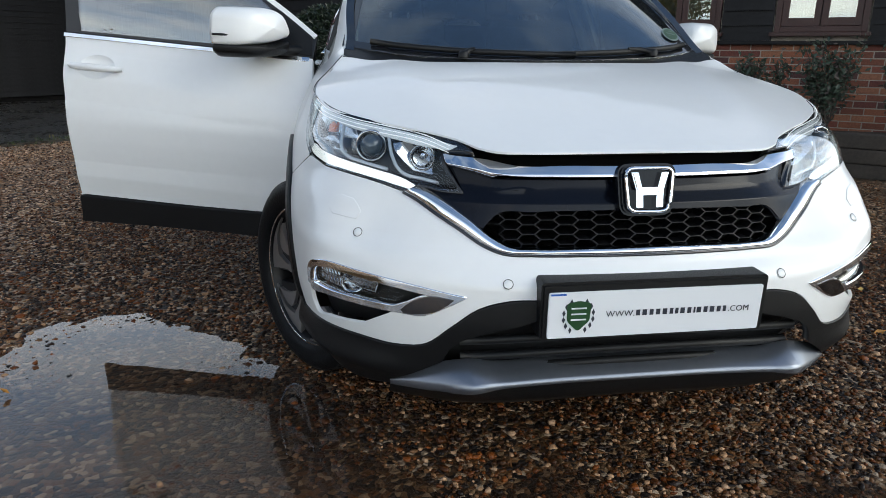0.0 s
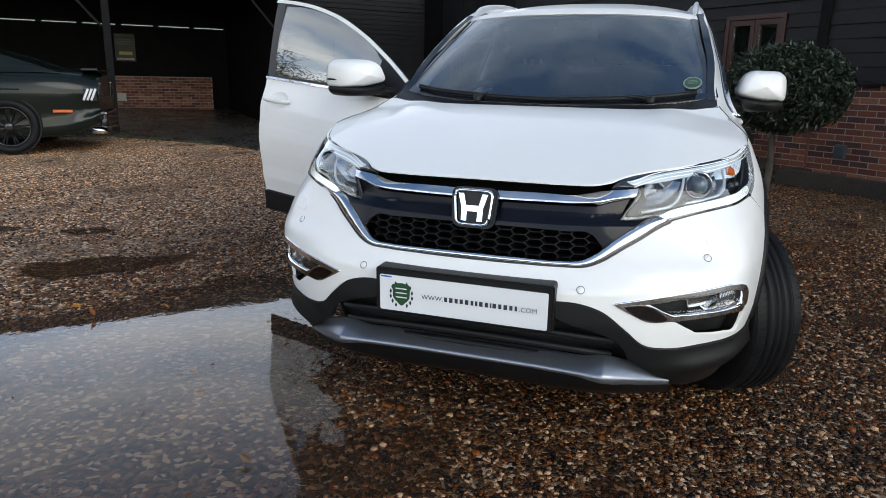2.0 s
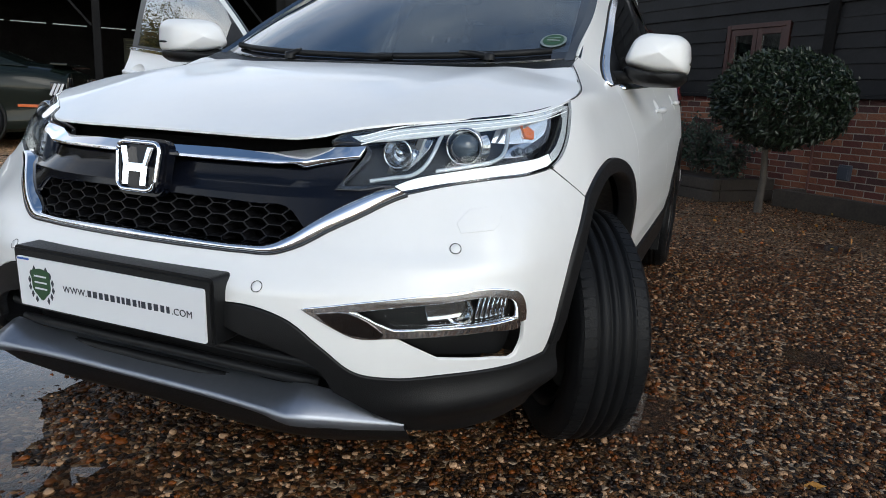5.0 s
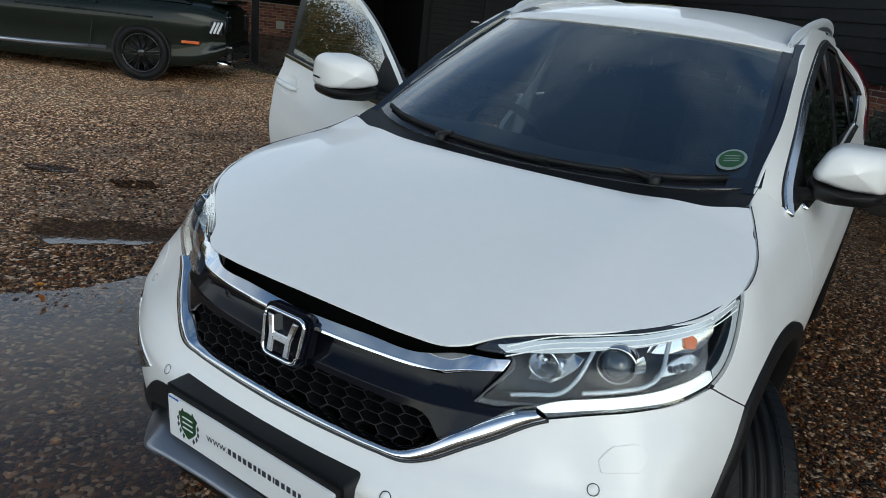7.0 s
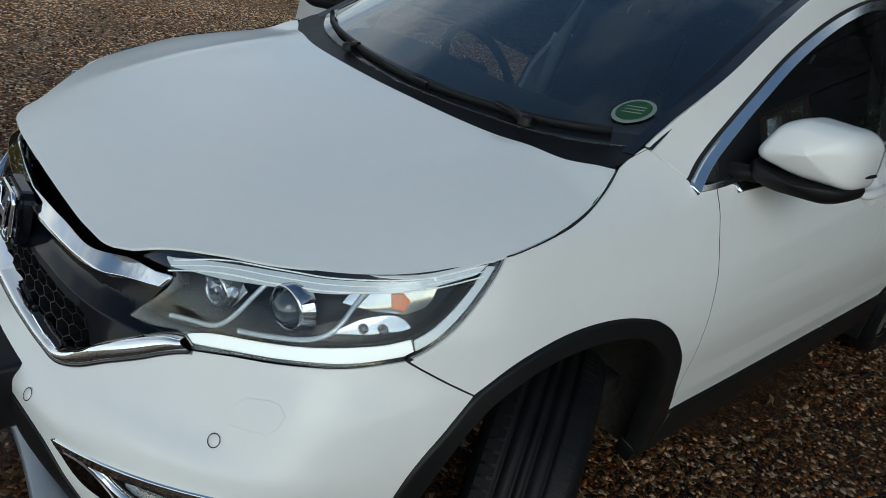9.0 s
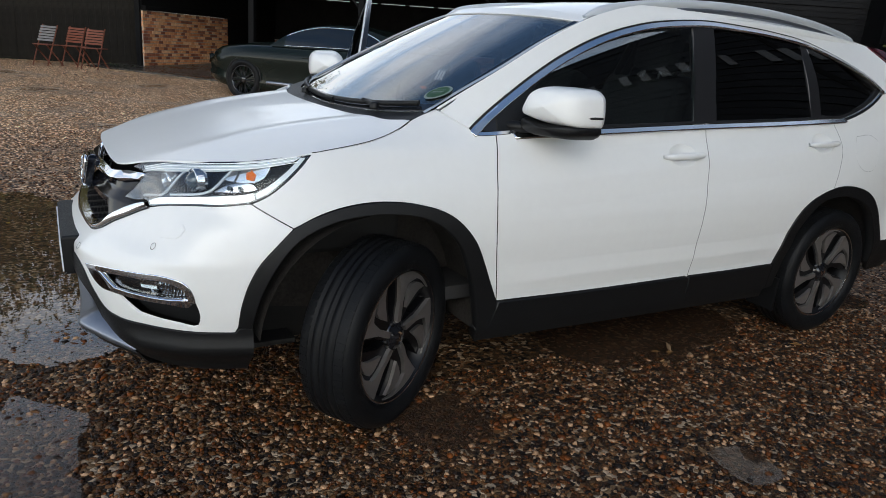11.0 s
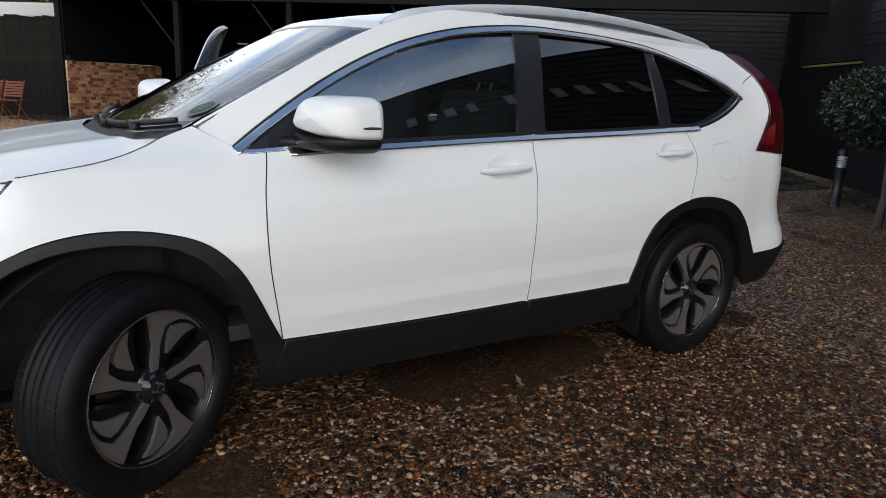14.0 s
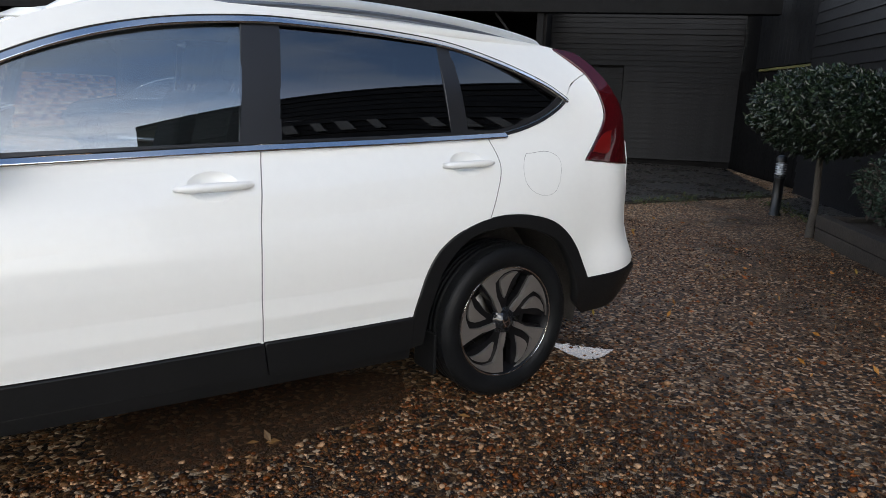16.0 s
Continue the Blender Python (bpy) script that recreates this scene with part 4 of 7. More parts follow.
FOG = ring([(.438, .578), (.604, .602), (.717, .613), (.849, .617), (.885, .606), (.908, .571)], [(.908, .571), (.925, .474), (.918, .457), (.846, .459), (.715, .474)], [(.715, .474), (.619, .525)], [(.619, .525), (.537, .527), (.498, .547), (.438, .578)])
DLO_TOP = [(1.9, 1.089), (2.006, 1.163), (2.155, 1.263), (2.366, 1.381), (2.564, 1.465), (2.808, 1.531), (3.041, 1.564), (3.214, 1.577), (3.456, 1.577), (3.76, 1.567), (4.081, 1.535), (4.376, 1.454), (4.549, 1.378), (4.617, 1.332)]
DLO_REAR = [(4.617, 1.332), (4.548, 1.287), (4.319, 1.195), (4.219, 1.172)]
DLO_LOW = [(4.219, 1.172), (3.669, 1.148), (3.136, 1.129), (2.503, 1.102), (2.006, 1.078), (1.9, 1.089)]
DOOR_FRONT = [(2.006, 1.076), (1.974, .917), (1.975, .713), (2.002, .554), (2.023, .44)]
DOOR_MID = [(3.101, .435), (3.094, .58), (3.092, .72), (3.097, .85), (3.115, .992), (3.138, 1.127)]
DOOR_REAR = [(4.118, 1.167), (4.155, 1.052), (4.107, .908), (4.062, .81)]
TAIL_IN = [(4.662, 1.049), (4.75, 1.15), (4.809, 1.264), (4.793, 1.368), (4.765, 1.445), (4.668, 1.56)]

# bumper
half = [*smooth_line(CHROME_OUT), *smooth_line(LAMP_LOW)[1:], *SEAM[1:], *reversed(smooth_line(ARCH_OUT[:5])[:-1]), *smooth_line(WHITE_LOW)]
half = [q for i, q in enumerate(half) if i == 0 or math.hypot(q[0] - half[i - 1][0], q[1] - half[i - 1][1]) > 1e-3]
bumper = skin("bumper", [(0.0, .576), *[(-a, b) for a, b in reversed(half[1:-1])], *half[:-1]], belt, M_WHITE, car, step=.03,
              holes=[FOG, [(-a, b) for a, b in FOG]], label="white front bumper with parking sensors", gap=.002)
for s, z in ((.345, .614), (.755, .697), (-.345, .614), (-.755, .697)):
    c = belt(s, z, .001)
    n = np.cross(belt(s + .004, z) - belt(s - .004, z), belt(s, z + .004) - belt(s, z - .004))
    n = n / np.linalg.norm(n)
    n = n if n[1] < 0 else -n
    rim = lathe("parking_sensor", [(.0, .001), (.0095, .001), (.0105, 0), (.0125, -.0005), (.0125, -.006)], M_WHITE, bumper, n=24, axis="z")
    rim.matrix_world = look(Vector(c), Vector(c - n))
    gap_ring = lathe("sensor_gap", [(.0105, .0012), (.0122, .0012)], M_BLACKPLASTIC, bumper, n=24, axis="z")
    gap_ring.matrix_world = look(Vector(c), Vector(c - n))
for side in (1, -1):
    wo = ring([(.772, .728), (.767, .738), (.790, .765), (.80, .772)], [(.80, .772), (.862, .774), (.869, .767), (.852, .742), (.842, .736)], [(.842, .736), (.772, .728)])
    skin("washer_cover", [(side * a, b) for a, b in wo], belt, M_WHITE, bumper, out=.0035, thick=.01, step=.03, gap=0)

# black lower bumper arms, the chin and its dark opening
for side in (1, -1):
    lo = ring([(1.088, .446), (1.04, .446), (1.03, .432)], WHITE_LOW[:-1], [(.259, .576), (.255, .535)], [(.255, .535), (.30, .515), (.385, .491), (.476, .443), (.50, .40)], [(.50, .40), (.60, .345), (.66, .315)], [(.66, .300), (.77, .280), (.88, .274), (1.069, .272)], [(1.069, .272), (1.09, .36), (1.088, .446)])
    skin("lower_bumper", [(side * a, b) for a, b in lo], lambda s, z, o: belt(s, z, o + .024 * np.exp(-((z - .365) / .04) ** 2) * np.clip((np.abs(s) - .52) / .2, 0, 1)), M_BLACKPLASTIC, bumper, out=.004, thick=.02, step=.03)
# set-back black sheet stands for the shade inside the lower opening
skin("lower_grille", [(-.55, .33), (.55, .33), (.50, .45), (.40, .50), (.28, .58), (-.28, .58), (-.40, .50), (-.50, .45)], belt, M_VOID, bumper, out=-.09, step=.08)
for z, o in ((.475, -.035), (.425, -.045), (.385, -.05)):
    pts = [Vector(belt(s, z - .03 * (abs(s) / .5) ** 2, o)) for s in np.linspace(-.46, .46, 15)]
    tube("grille_bar", pts, .012, M_BLACKPLASTIC, bumper, n=8)


def lerp_rows(keys, xs):
    cols = len(keys[0][1])
    fs = [[spline([k[0] for k in keys], [k[1][c][d] for k in keys]) for d in (0, 1)] for c in range(cols)]
    return [[(x, float(fs[c][0](abs(x))), float(fs[c][1](abs(x)))) for c in range(cols)] for x in xs]


skid_keys = [(0, [(.125, .392), (.105, .390), (.058, .366), (.050, .358), (.056, .350)]),
             (.25, [(.122, .392), (.102, .390), (.054, .367), (.046, .359), (.052, .350)]),
             (.36, [(.115, .393), (.098, .391), (.046, .368), (.038, .360), (.046, .348)]),
             (.42, [(.112, .404), (.098, .402), (.040, .370), (.032, .358), (.044, .340)]),
             (.50, [(.152, .380), (.142, .378), (.094, .354), (.088, .343), (.10, .325)]),
             (.61, [(.218, .336), (.212, .334), (.192, .322), (.188, .316), (.196, .304)])]
chin_keys = [(0, [(.060, .352), (.085, .30), (.14, .262), (.26, .25)]), (.36, [(.052, .350), (.085, .30), (.14, .262), (.26, .25)]),
             (.42, [(.050, .342), (.09, .30), (.15, .262), (.26, .25)]), (.61, [(.20, .306), (.21, .29), (.23, .265), (.28, .25)])]
xs = sorted({*np.linspace(-.61, .61, 41), .42, -.42, .36, -.36})
loft("skid_plate", lerp_rows(skid_keys, xs), M_SILVER, bumper, "satin silver skid plate")
loft("chin", lerp_rows(chin_keys, xs), M_BLACKPLASTIC, bumper)
box_part("under_tray", (-.58, .30, .245), (.58, .75, .266), M_VOID, car, .005)

# grille: black sheet for the unlit depth, honeycomb, chrome bar, gloss blade, emblem
gr = ring(CHROME_IN, [(.627, .807), (.474, .800)], [(.474, .800), (.552, .886), (.452, .896)], [(.452, .896), (.26, .886), (.1, .882), (0, .881)])
grille = new("grille")
grille.parent = car
# near-black colour takes the place of shade deep behind the mesh
skin("grille_depth_sheet", mirror_ring([q for q in gr if q[0] >= 0]), belt, M_DEEP, grille, out=-.075, step=.05, gap=0)
gb = ring([(0, .846), (.215, .846), (.354, .849), (.435, .858), (.53, .868)], [(.53, .868), (.478, .802)], [(.478, .802), (.62, .803), (.55, .786), (.47, .752), (.41, .722)], [(.41, .722), (.372, .757), (.285, .762), (.101, .766), (0, .767)])
skin("gloss_panel", mirror_ring(gb), lambda s, z, o: belt(s, z, o - .02 + .022 * np.clip((.812 - z) / .03, 0, 1)), M_DARKBLUE, grille, out=-.004, step=.02, label="gloss blue-black grille blade")
cb = ring([(0, .868), (.183, .869), (.323, .868), (.402, .878), (.545, .888)], [(.545, .888), (.53, .869)], [(.53, .869), (.435, .860), (.354, .850), (.215, .848), (0, .848)])
skin("chrome_bar", mirror_ring(cb), lambda s, z, o: belt(s, z, o - 1.0 * np.clip(z - .853, 0, 1) * np.clip((.52 - np.abs(s)) / .12, .15, 1)), M_CHROME, grille, out=.008, step=.02, thick=.02, label="chrome upper grille bar", gap=.0)
def even(line, n):
    """n points at even steps along a line."""
    p = np.array(smooth_line(line, .005))
    t = np.r_[0, np.cumsum(np.hypot(*np.diff(p, axis=0).T))]
    q = np.linspace(0, t[-1], n)
    return np.stack([np.interp(q, t, p[:, 0]), np.interp(q, t, p[:, 1])], 1)


co, ci = even(CHROME_OUT, 70), even(CHROME_IN, 70)
co, ci = [np.concatenate([q[:0:-1] * [-1, 1], q]) for q in (co, ci)]
rows = [[belt(*o, -.01), belt(*o, .003), belt(*(o * .8 + i * .2), .008), belt(*(o * .5 + i * .5), .012), belt(*(o * .15 + i * .85), .013), belt(*i, .009), belt(*i, -.03)] for o, i in zip(co, ci)]
loft("chrome_surround", rows, M_CHROME, grille, "chrome lower grille surround")
tube("surround_gasket", [belt(o[0], o[1] - .002, .001) for o in co], .0042, M_GLOSSBLACK, grille, n=8)
hv, hf = [], []
for c in range(-9, 10):
    for r in range(6):
        s0, z0 = c * .0480, .766 - r * .0226 - (.0113 if c % 2 else 0)
        if abs(s0) > .392 - max(0, .74 - z0) * .9 or z0 < .683:
            continue
        for k in range(6):
            a0, a1 = math.radians(60 * k), math.radians(60 * k + 60)
            q = [(s0 + f * .0320 * math.cos(a), z0 + f * .01305 * math.sin(a)) for f in (1.0, .93) for a in (a0, a1)]
            i = len(hv)
            for o in (-.014, -.055):
                hv += [tuple(belt(a, b, o)) for a, b in q]
            hf += [(i, i + 1, i + 3, i + 2), (i + 2, i + 3, i + 7, i + 6), (i + 1, i, i + 4, i + 5)]
mesh_object("honeycomb", hv, hf, M_MESH, grille, smooth=False)

emblem = tagged(new("emblem"))
emblem.parent = grille
EM = pose(0, .098, .820, -10, 0, 0)
emblem.matrix_world = EM


def plate_poly(name, pts, y0, y1, material, parent, m=None, bevel=.0015):
    """An upright flat shape (x, z) with thickness from y0 to y1 and a small bevel."""
    bm = bmesh.new()
    f = bm.faces.new([bm.verts.new((a, y0, b)) for a, b in pts])
    if f.normal.y > 0:
        f.normal_flip()
    r = bmesh.ops.extrude_face_region(bm, geom=[f])
    for v in r["geom"]:
        if isinstance(v, bmesh.types.BMVert):
            v.co.y = y1
    bmesh.ops.recalc_face_normals(bm, faces=bm.faces)
    if bevel:
        bmesh.ops.bevel(bm, geom=[e for e in bm.edges if all(abs(v.co.y - y0) < 1e-6 for v in e.verts)], offset=bevel, segments=2, affect="EDGES")
    ob = part(name, bm, material, parent)
    if m is not None:
        ob.matrix_world = m
    return ob


def rounded(pts, r=.01, n=5):
    """An outline with its corners rounded."""
    out = []
    for i, p in enumerate(pts):
        a, b = Vector(pts[i - 1]), Vector(pts[(i + 1) % len(pts)])
        p = Vector(p)
        u, v = (a - p), (b - p)
        d = min(r, u.length * .45, v.length * .45)
        p0, p1 = p + u.normalized() * d, p + v.normalized() * d
        for k in range(n + 1):
            t = k / n
            q = p0 * (1 - t) ** 2 + p * 2 * t * (1 - t) + p1 * t * t
            out.append((q.x, q.y))
    return out


plate_poly("plaque", rounded([(-.075, .062), (.075, .062), (.066, -.062), (-.066, -.062)], .03), .006, .03, M_DARKBLUE, emblem, EM, .006)
trap = rounded([(-.060, .051), (.060, .051), (.050, -.051), (-.050, -.051)], .022)
ringline = [Vector((a, -.002, b)) for a, b in trap]
rg = tube("ring", [EM @ p for p in (*ringline, ringline[0], ringline[1])], .0048, M_CHROME, emblem, n=8)
rg.matrix_parent_inverse = EM.inverted()
for sx in (1, -1):
    o = plate_poly("bar_shape", [(sx * .046, .041), (sx * .029, .041), (sx * .020, .006), (sx * .017, -.005), (sx * .016, -.041), (sx * .033, -.041), (sx * .034, .0)][::sx], -.010, .008, M_CHROME, emblem, EM, .003)
o = plate_poly("bar_shape", [(-.024, .006), (.024, .006), (.022, -.012), (-.022, -.012)], -.009, .008, M_CHROME, emblem, EM, .003)

# number plate in its holder, with a web line as plain bars
plate = tagged(new("number_plate"))
plate.parent = car
PM = pose(0, 0, .552, 2, 0, 0)
plate.matrix_world = PM
plate_poly("holder", rounded([(-.278, .078), (.278, .078), (.278, -.064), (-.278, -.064)], .012), .002, .09, M_BLACKPLASTIC, plate, PM, .006)
plate_poly("plate", rounded([(-.262, .0565), (.262, .0565), (.262, -.0565), (-.262, -.0565)], .006), -.003, .003, M_PLATE, plate, PM, .001)
widths = [.020, .020, .020, .004, .014, .016, .014, .015, .016, .012, .011, .016, .014, .006, .016, .014, .016, .014, .011, .004, .014, .016, .019]


def lettering(name, words, x, z, height, y, material, parent, m):
    """Readable words as flat raised letters, starting at x."""
    cu = bpy.data.curves.new(name, "FONT")
    cu.body, cu.size, cu.extrude, cu.space_character = words, height * 1.42, .0004, 1.05
    tmp = bpy.data.objects.new(name, cu)
    me = bpy.data.meshes.new_from_object(tmp)
    bpy.data.objects.remove(tmp)
    me.materials.append(material)
    ob = new(name, me)
    ob.parent = parent
    ob.matrix_world = m @ pose(x, y, z, 90, 0, 0)
    xs3 = [v.co.x for v in me.vertices]
    return x + max(xs3)


x = lettering("lettering", "WWW.", -.124, -.0075, .0145, -.0036, M_INK, plate, PM) + .004
for w in widths[4:19]:
    plate_poly("letter_bar", [(x, -.007), (x + w * .66, -.007), (x + w * .66, .0072), (x, .0072)], -.0042, -.003, M_INK, plate, PM, 0)
    x += w + .0016
lettering("lettering", ".COM", x, -.0075, .0145, -.0036, M_INK, plate, PM)
plate_poly("badge", rounded([(-.219, .030), (-.190, .036), (-.161, .030), (-.163, -.014), (-.190, -.040), (-.217, -.014)], .008), -.0045, -.003, M_GREEN, plate, PM, 0)
for k in range(3):
    plate_poly("letter_bar", [(-.208, .016 - k * .014), (-.172, .016 - k * .014), (-.172, .0195 - k * .014), (-.208, .0195 - k * .014)], -.0055, -.0045, M_PLATE, plate, PM, 0)
for sx in (1, -1):
    for k in range(6):
        a = math.radians(-60 + 24 * k)
        cx, cz = -.190 + sx * .036 * math.cos(a), -.002 + .040 * math.sin(a)
        plate_poly("laurel_leaf", [(cx - .004, cz), (cx, cz + .008), (cx + .004, cz), (cx, cz - .008)], -.0042, -.003, M_INK, plate, PM, 0)
plate_poly("blue_mark", [(-.258, .050), (-.222, .050), (-.222, .0545), (-.258, .0545)], -.0038, -.003, M_BLUE, plate, PM, 0)
# black sheet added behind the nose, standing for the unlit engine bay
skin("inner_void", [(-1.0, .30), (1.0, .30), (1.0, .82), (.4, .86), (-.4, .86), (-1.0, .82)], belt, M_VOID, car, out=-.14, step=.1, label="black sheet for the unlit engine bay")


def ellipse(c, a, b, n=28):
    return [(c[0] + a * math.cos(2 * math.pi * k / n), c[1] + b * math.sin(2 * math.pi * k / n)) for k in range(n)]


# headlamps
def headlamp(side):
    h = tagged(new("headlamp"))
    h.parent = car
    rg2 = ring(LAMP_LOW, LAMP_OUT, LAMP_TOP, LAMP_IN, [(.474, .800), (.54, .801), (.632, .808), (.659, .796)])
    skin("housing", rg2, belt, M_LAMPDARK, h, out=-.075, step=.05, gap=-.004, side=side)
    skin("bezel", rg2, belt, M_GLOSSBLACK, h, out=-.008, step=.03, gap=.0, side=side, thick=.05,
         holes=[ring([(.655, .815), (.77, .834), (.90, .850), (1.0, .858), (1.07, .868)], [(1.07, .868), (1.115, .89), (1.17, .926), (1.225, .968), (1.268, .999)], [(1.268, .999), (1.2, .984), (1.1, .968), (1.0, .956), (.81, .939), (.63, .922), (.51, .905)], [(.51, .905), (.562, .880), (.49, .808), (.55, .808)])])
    dr = ring([(.648, .801), (.77, .821), (.892, .835), (.996, .842), (1.074, .854)], [(1.074, .854), (1.095, .863)], [(1.095, .863), (1.088, .883)], [(1.088, .883), (1.05, .874), (.98, .866), (.88, .856), (.77, .842), (.66, .822), (.625, .81)])
    skin("running_light", dr, belt, M_DRL, h, out=-.006, step=.03, gap=.002, side=side, thick=.01, label="lit white running light strip")
    sg = ring([(1.097, .864), (1.118, .873), (1.176, .912), (1.23, .959), (1.262, .992)], [(1.262, .992), (1.246, .992)], [(1.246, .992), (1.214, .962), (1.164, .922), (1.127, .897), (1.094, .881)], [(1.094, .881), (1.097, .864)])
    skin("side_guide", sg, belt, M_STRIP, h, out=-.006, step=.03, gap=.001, side=side, thick=.01, label="clear side light guide")
    up = ring([(.50, .907), (.63, .924), (.81, .941), (1.0, .956), (1.12, .971), (1.250, .996)], [(1.250, .996), (1.222, .978)], [(1.222, .978), (1.1, .953), (1.0, .938), (.81, .922), (.64, .904), (.53, .895)])
    skin("upper_strip", up, belt, M_STRIP, h, out=-.006, step=.03, gap=.002, side=side, thick=.008, label="clear upper light strip")

    for dz, r in ((.0045, .0013), (.0125, .0009), (.020, .0013)):       # bright moulded lines in the clear strip
        ln = [belt(a, b - dz, -.003) * np.array([side, 1, 1]) for a, b in smooth_line([(.53, .911), (.63, .924 + .006), (.81, .947), (1.0, .962), (1.12, .977), (1.235, .998)], .03)]
        tube("guide_line", ln, r, M_GUIDE, h, n=6)

    def aim(s, z, o):
        c = Vector(belt(s, z, o))
        c.x *= side
        return look(c, c + Vector((-.18 * side, 1, 0)))
    for s, z, o, r, nm in ((.845, .893, -.034, .034, "projector"), (.645, .872, -.045, .027, "main_beam")):
        p = lathe(nm, [(r * 1.22, -.03), (r * 1.22, .0), (r * 1.14, .006), (r * 1.02, .002), (r * .98, -.03)], M_REFLECTOR, h, n=36, axis="z")
        p.matrix_world = aim(s, z, o)
        if nm == "projector":
            lathe("lens_ball", [(r * .97, -.012), (r * .8, .010), (r * .5, .022), (r * .2, .026), (.001, .0265)], M_LAMPBALL, p, n=32, axis="z")
            for t0 in (-35, 145):           # bright cheeks on either side of the lens
                vs, fs = [], []
                for i in range(9):
                    a = math.radians(t0 + 70 * i / 8)
                    vs += [(r * 1.22 * math.cos(a), r * 1.22 * math.sin(a), .0), (r * 1.62 * math.cos(a), r * 1.45 * math.sin(a), -.016)]
                    if i:
                        fs.append((2 * i - 2, 2 * i - 1, 2 * i + 1, 2 * i))
                mesh_object("reflector_cheek", vs, fs, M_REFLECTOR, p, smooth=False)
        else:
            lathe("reflector_bowl", [(r, 0), (r * .8, -.02), (r * .4, -.034), (.008, -.036), (.007, -.012), (.001, -.010)], M_REFLECTOR, p, n=14, axis="z").data.polygons.foreach_set("use_smooth", [False] * (14 * 5))
    # sweeping high-beam reflector, hollowed towards its middle
    hb = ring([(.552, .822), (.590, .868), (.625, .898)], [(.625, .898), (.70, .908), (.745, .905)], [(.745, .905), (.71, .868), (.672, .838)], [(.672, .838), (.61, .826), (.552, .822)])
    skin("beam_reflector", hb, lambda s, z, o: belt(s, z, o + .5 * (s - .64) - .2 * (z - .86) - .02 * np.clip(1 - ((s - .65) / .08) ** 2, 0, 1)), M_REFLECTOR, h, out=-.052, step=.012, gap=0, side=side, thick=.004)
    # clear light pipes: each rises slantwise, then runs inwards along the foot
    for line in ([(.800, .928), (.765, .900), (.735, .868), (.715, .850), (.690, .836), (.62, .824), (.56, .816)], [(1.03, .948), (.995, .918), (.965, .890), (.945, .876), (.915, .866), (.84, .855), (.745, .842)]):
        ln = smooth_line(line, .012)
        tube("light_pipe", [belt(a, b, -.020) * np.array([side, 1, 1]) for a, b in ln], .0046, M_PIPE, h, "clear light pipe", n=8)
    # outer chamber: reflector, amber bulb and shroud, two small lenses below
    am = ring([(.985, .902), (1.035, .955), (1.10, .968)], [(1.10, .968), (1.145, .972), (1.128, .925), (1.09, .904)], [(1.09, .904), (1.03, .900), (.985, .902)])
    skin("turn_reflector", am, lambda s, z, o: belt(s, z, o + .25 * (s - 1.06) + .35 * (z - .93)), M_REFLECTOR, h, out=-.040, step=.02, gap=0, side=side)
    skin("turn_shroud", ring([(1.064, .918), (1.070, .950), (1.090, .957), (1.100, .945), (1.090, .915), (1.064, .918)]), belt, M_AMBER, h, out=-.030, step=.012, gap=0, side=side, label="amber indicator lens")
    skin("shroud_glint", ring([(1.064, .936), (1.070, .952), (1.080, .953), (1.078, .936), (1.064, .936)]), belt, M_REFLECTOR, h, out=-.026, step=.012, gap=0, side=side, thick=.003)
    lo = ring([(.955, .872), (1.02, .898), (1.085, .900), (1.10, .890), (1.05, .878), (.955, .872)])
    skin("side_reflector", lo, belt, M_REFLECTOR, h, out=-.034, step=.02, gap=0, side=side)
    for s0 in (1.010, 1.045):
        p = lathe("side_lens", [(.0085, -.004), (.0085, .002), (.005, .006), (.001, .007)], M_LAMPBALL, h, n=16, axis="z")
        p.matrix_world = aim(s0, .887, -.024)
    skin("lens", rg2, belt, M_LENS, h, out=.001, step=.03, gap=.003, side=side, thick=.003, label="clear lamp lens")


M_LAMPBALL = mat("projector_lens", (.05, .07, .09), .02, coat=1.0)
M_PIPE = mat("clear_light_pipe", (.62, .66, .70), .08, coat=1.0, metal=.3)
both(headlamp)


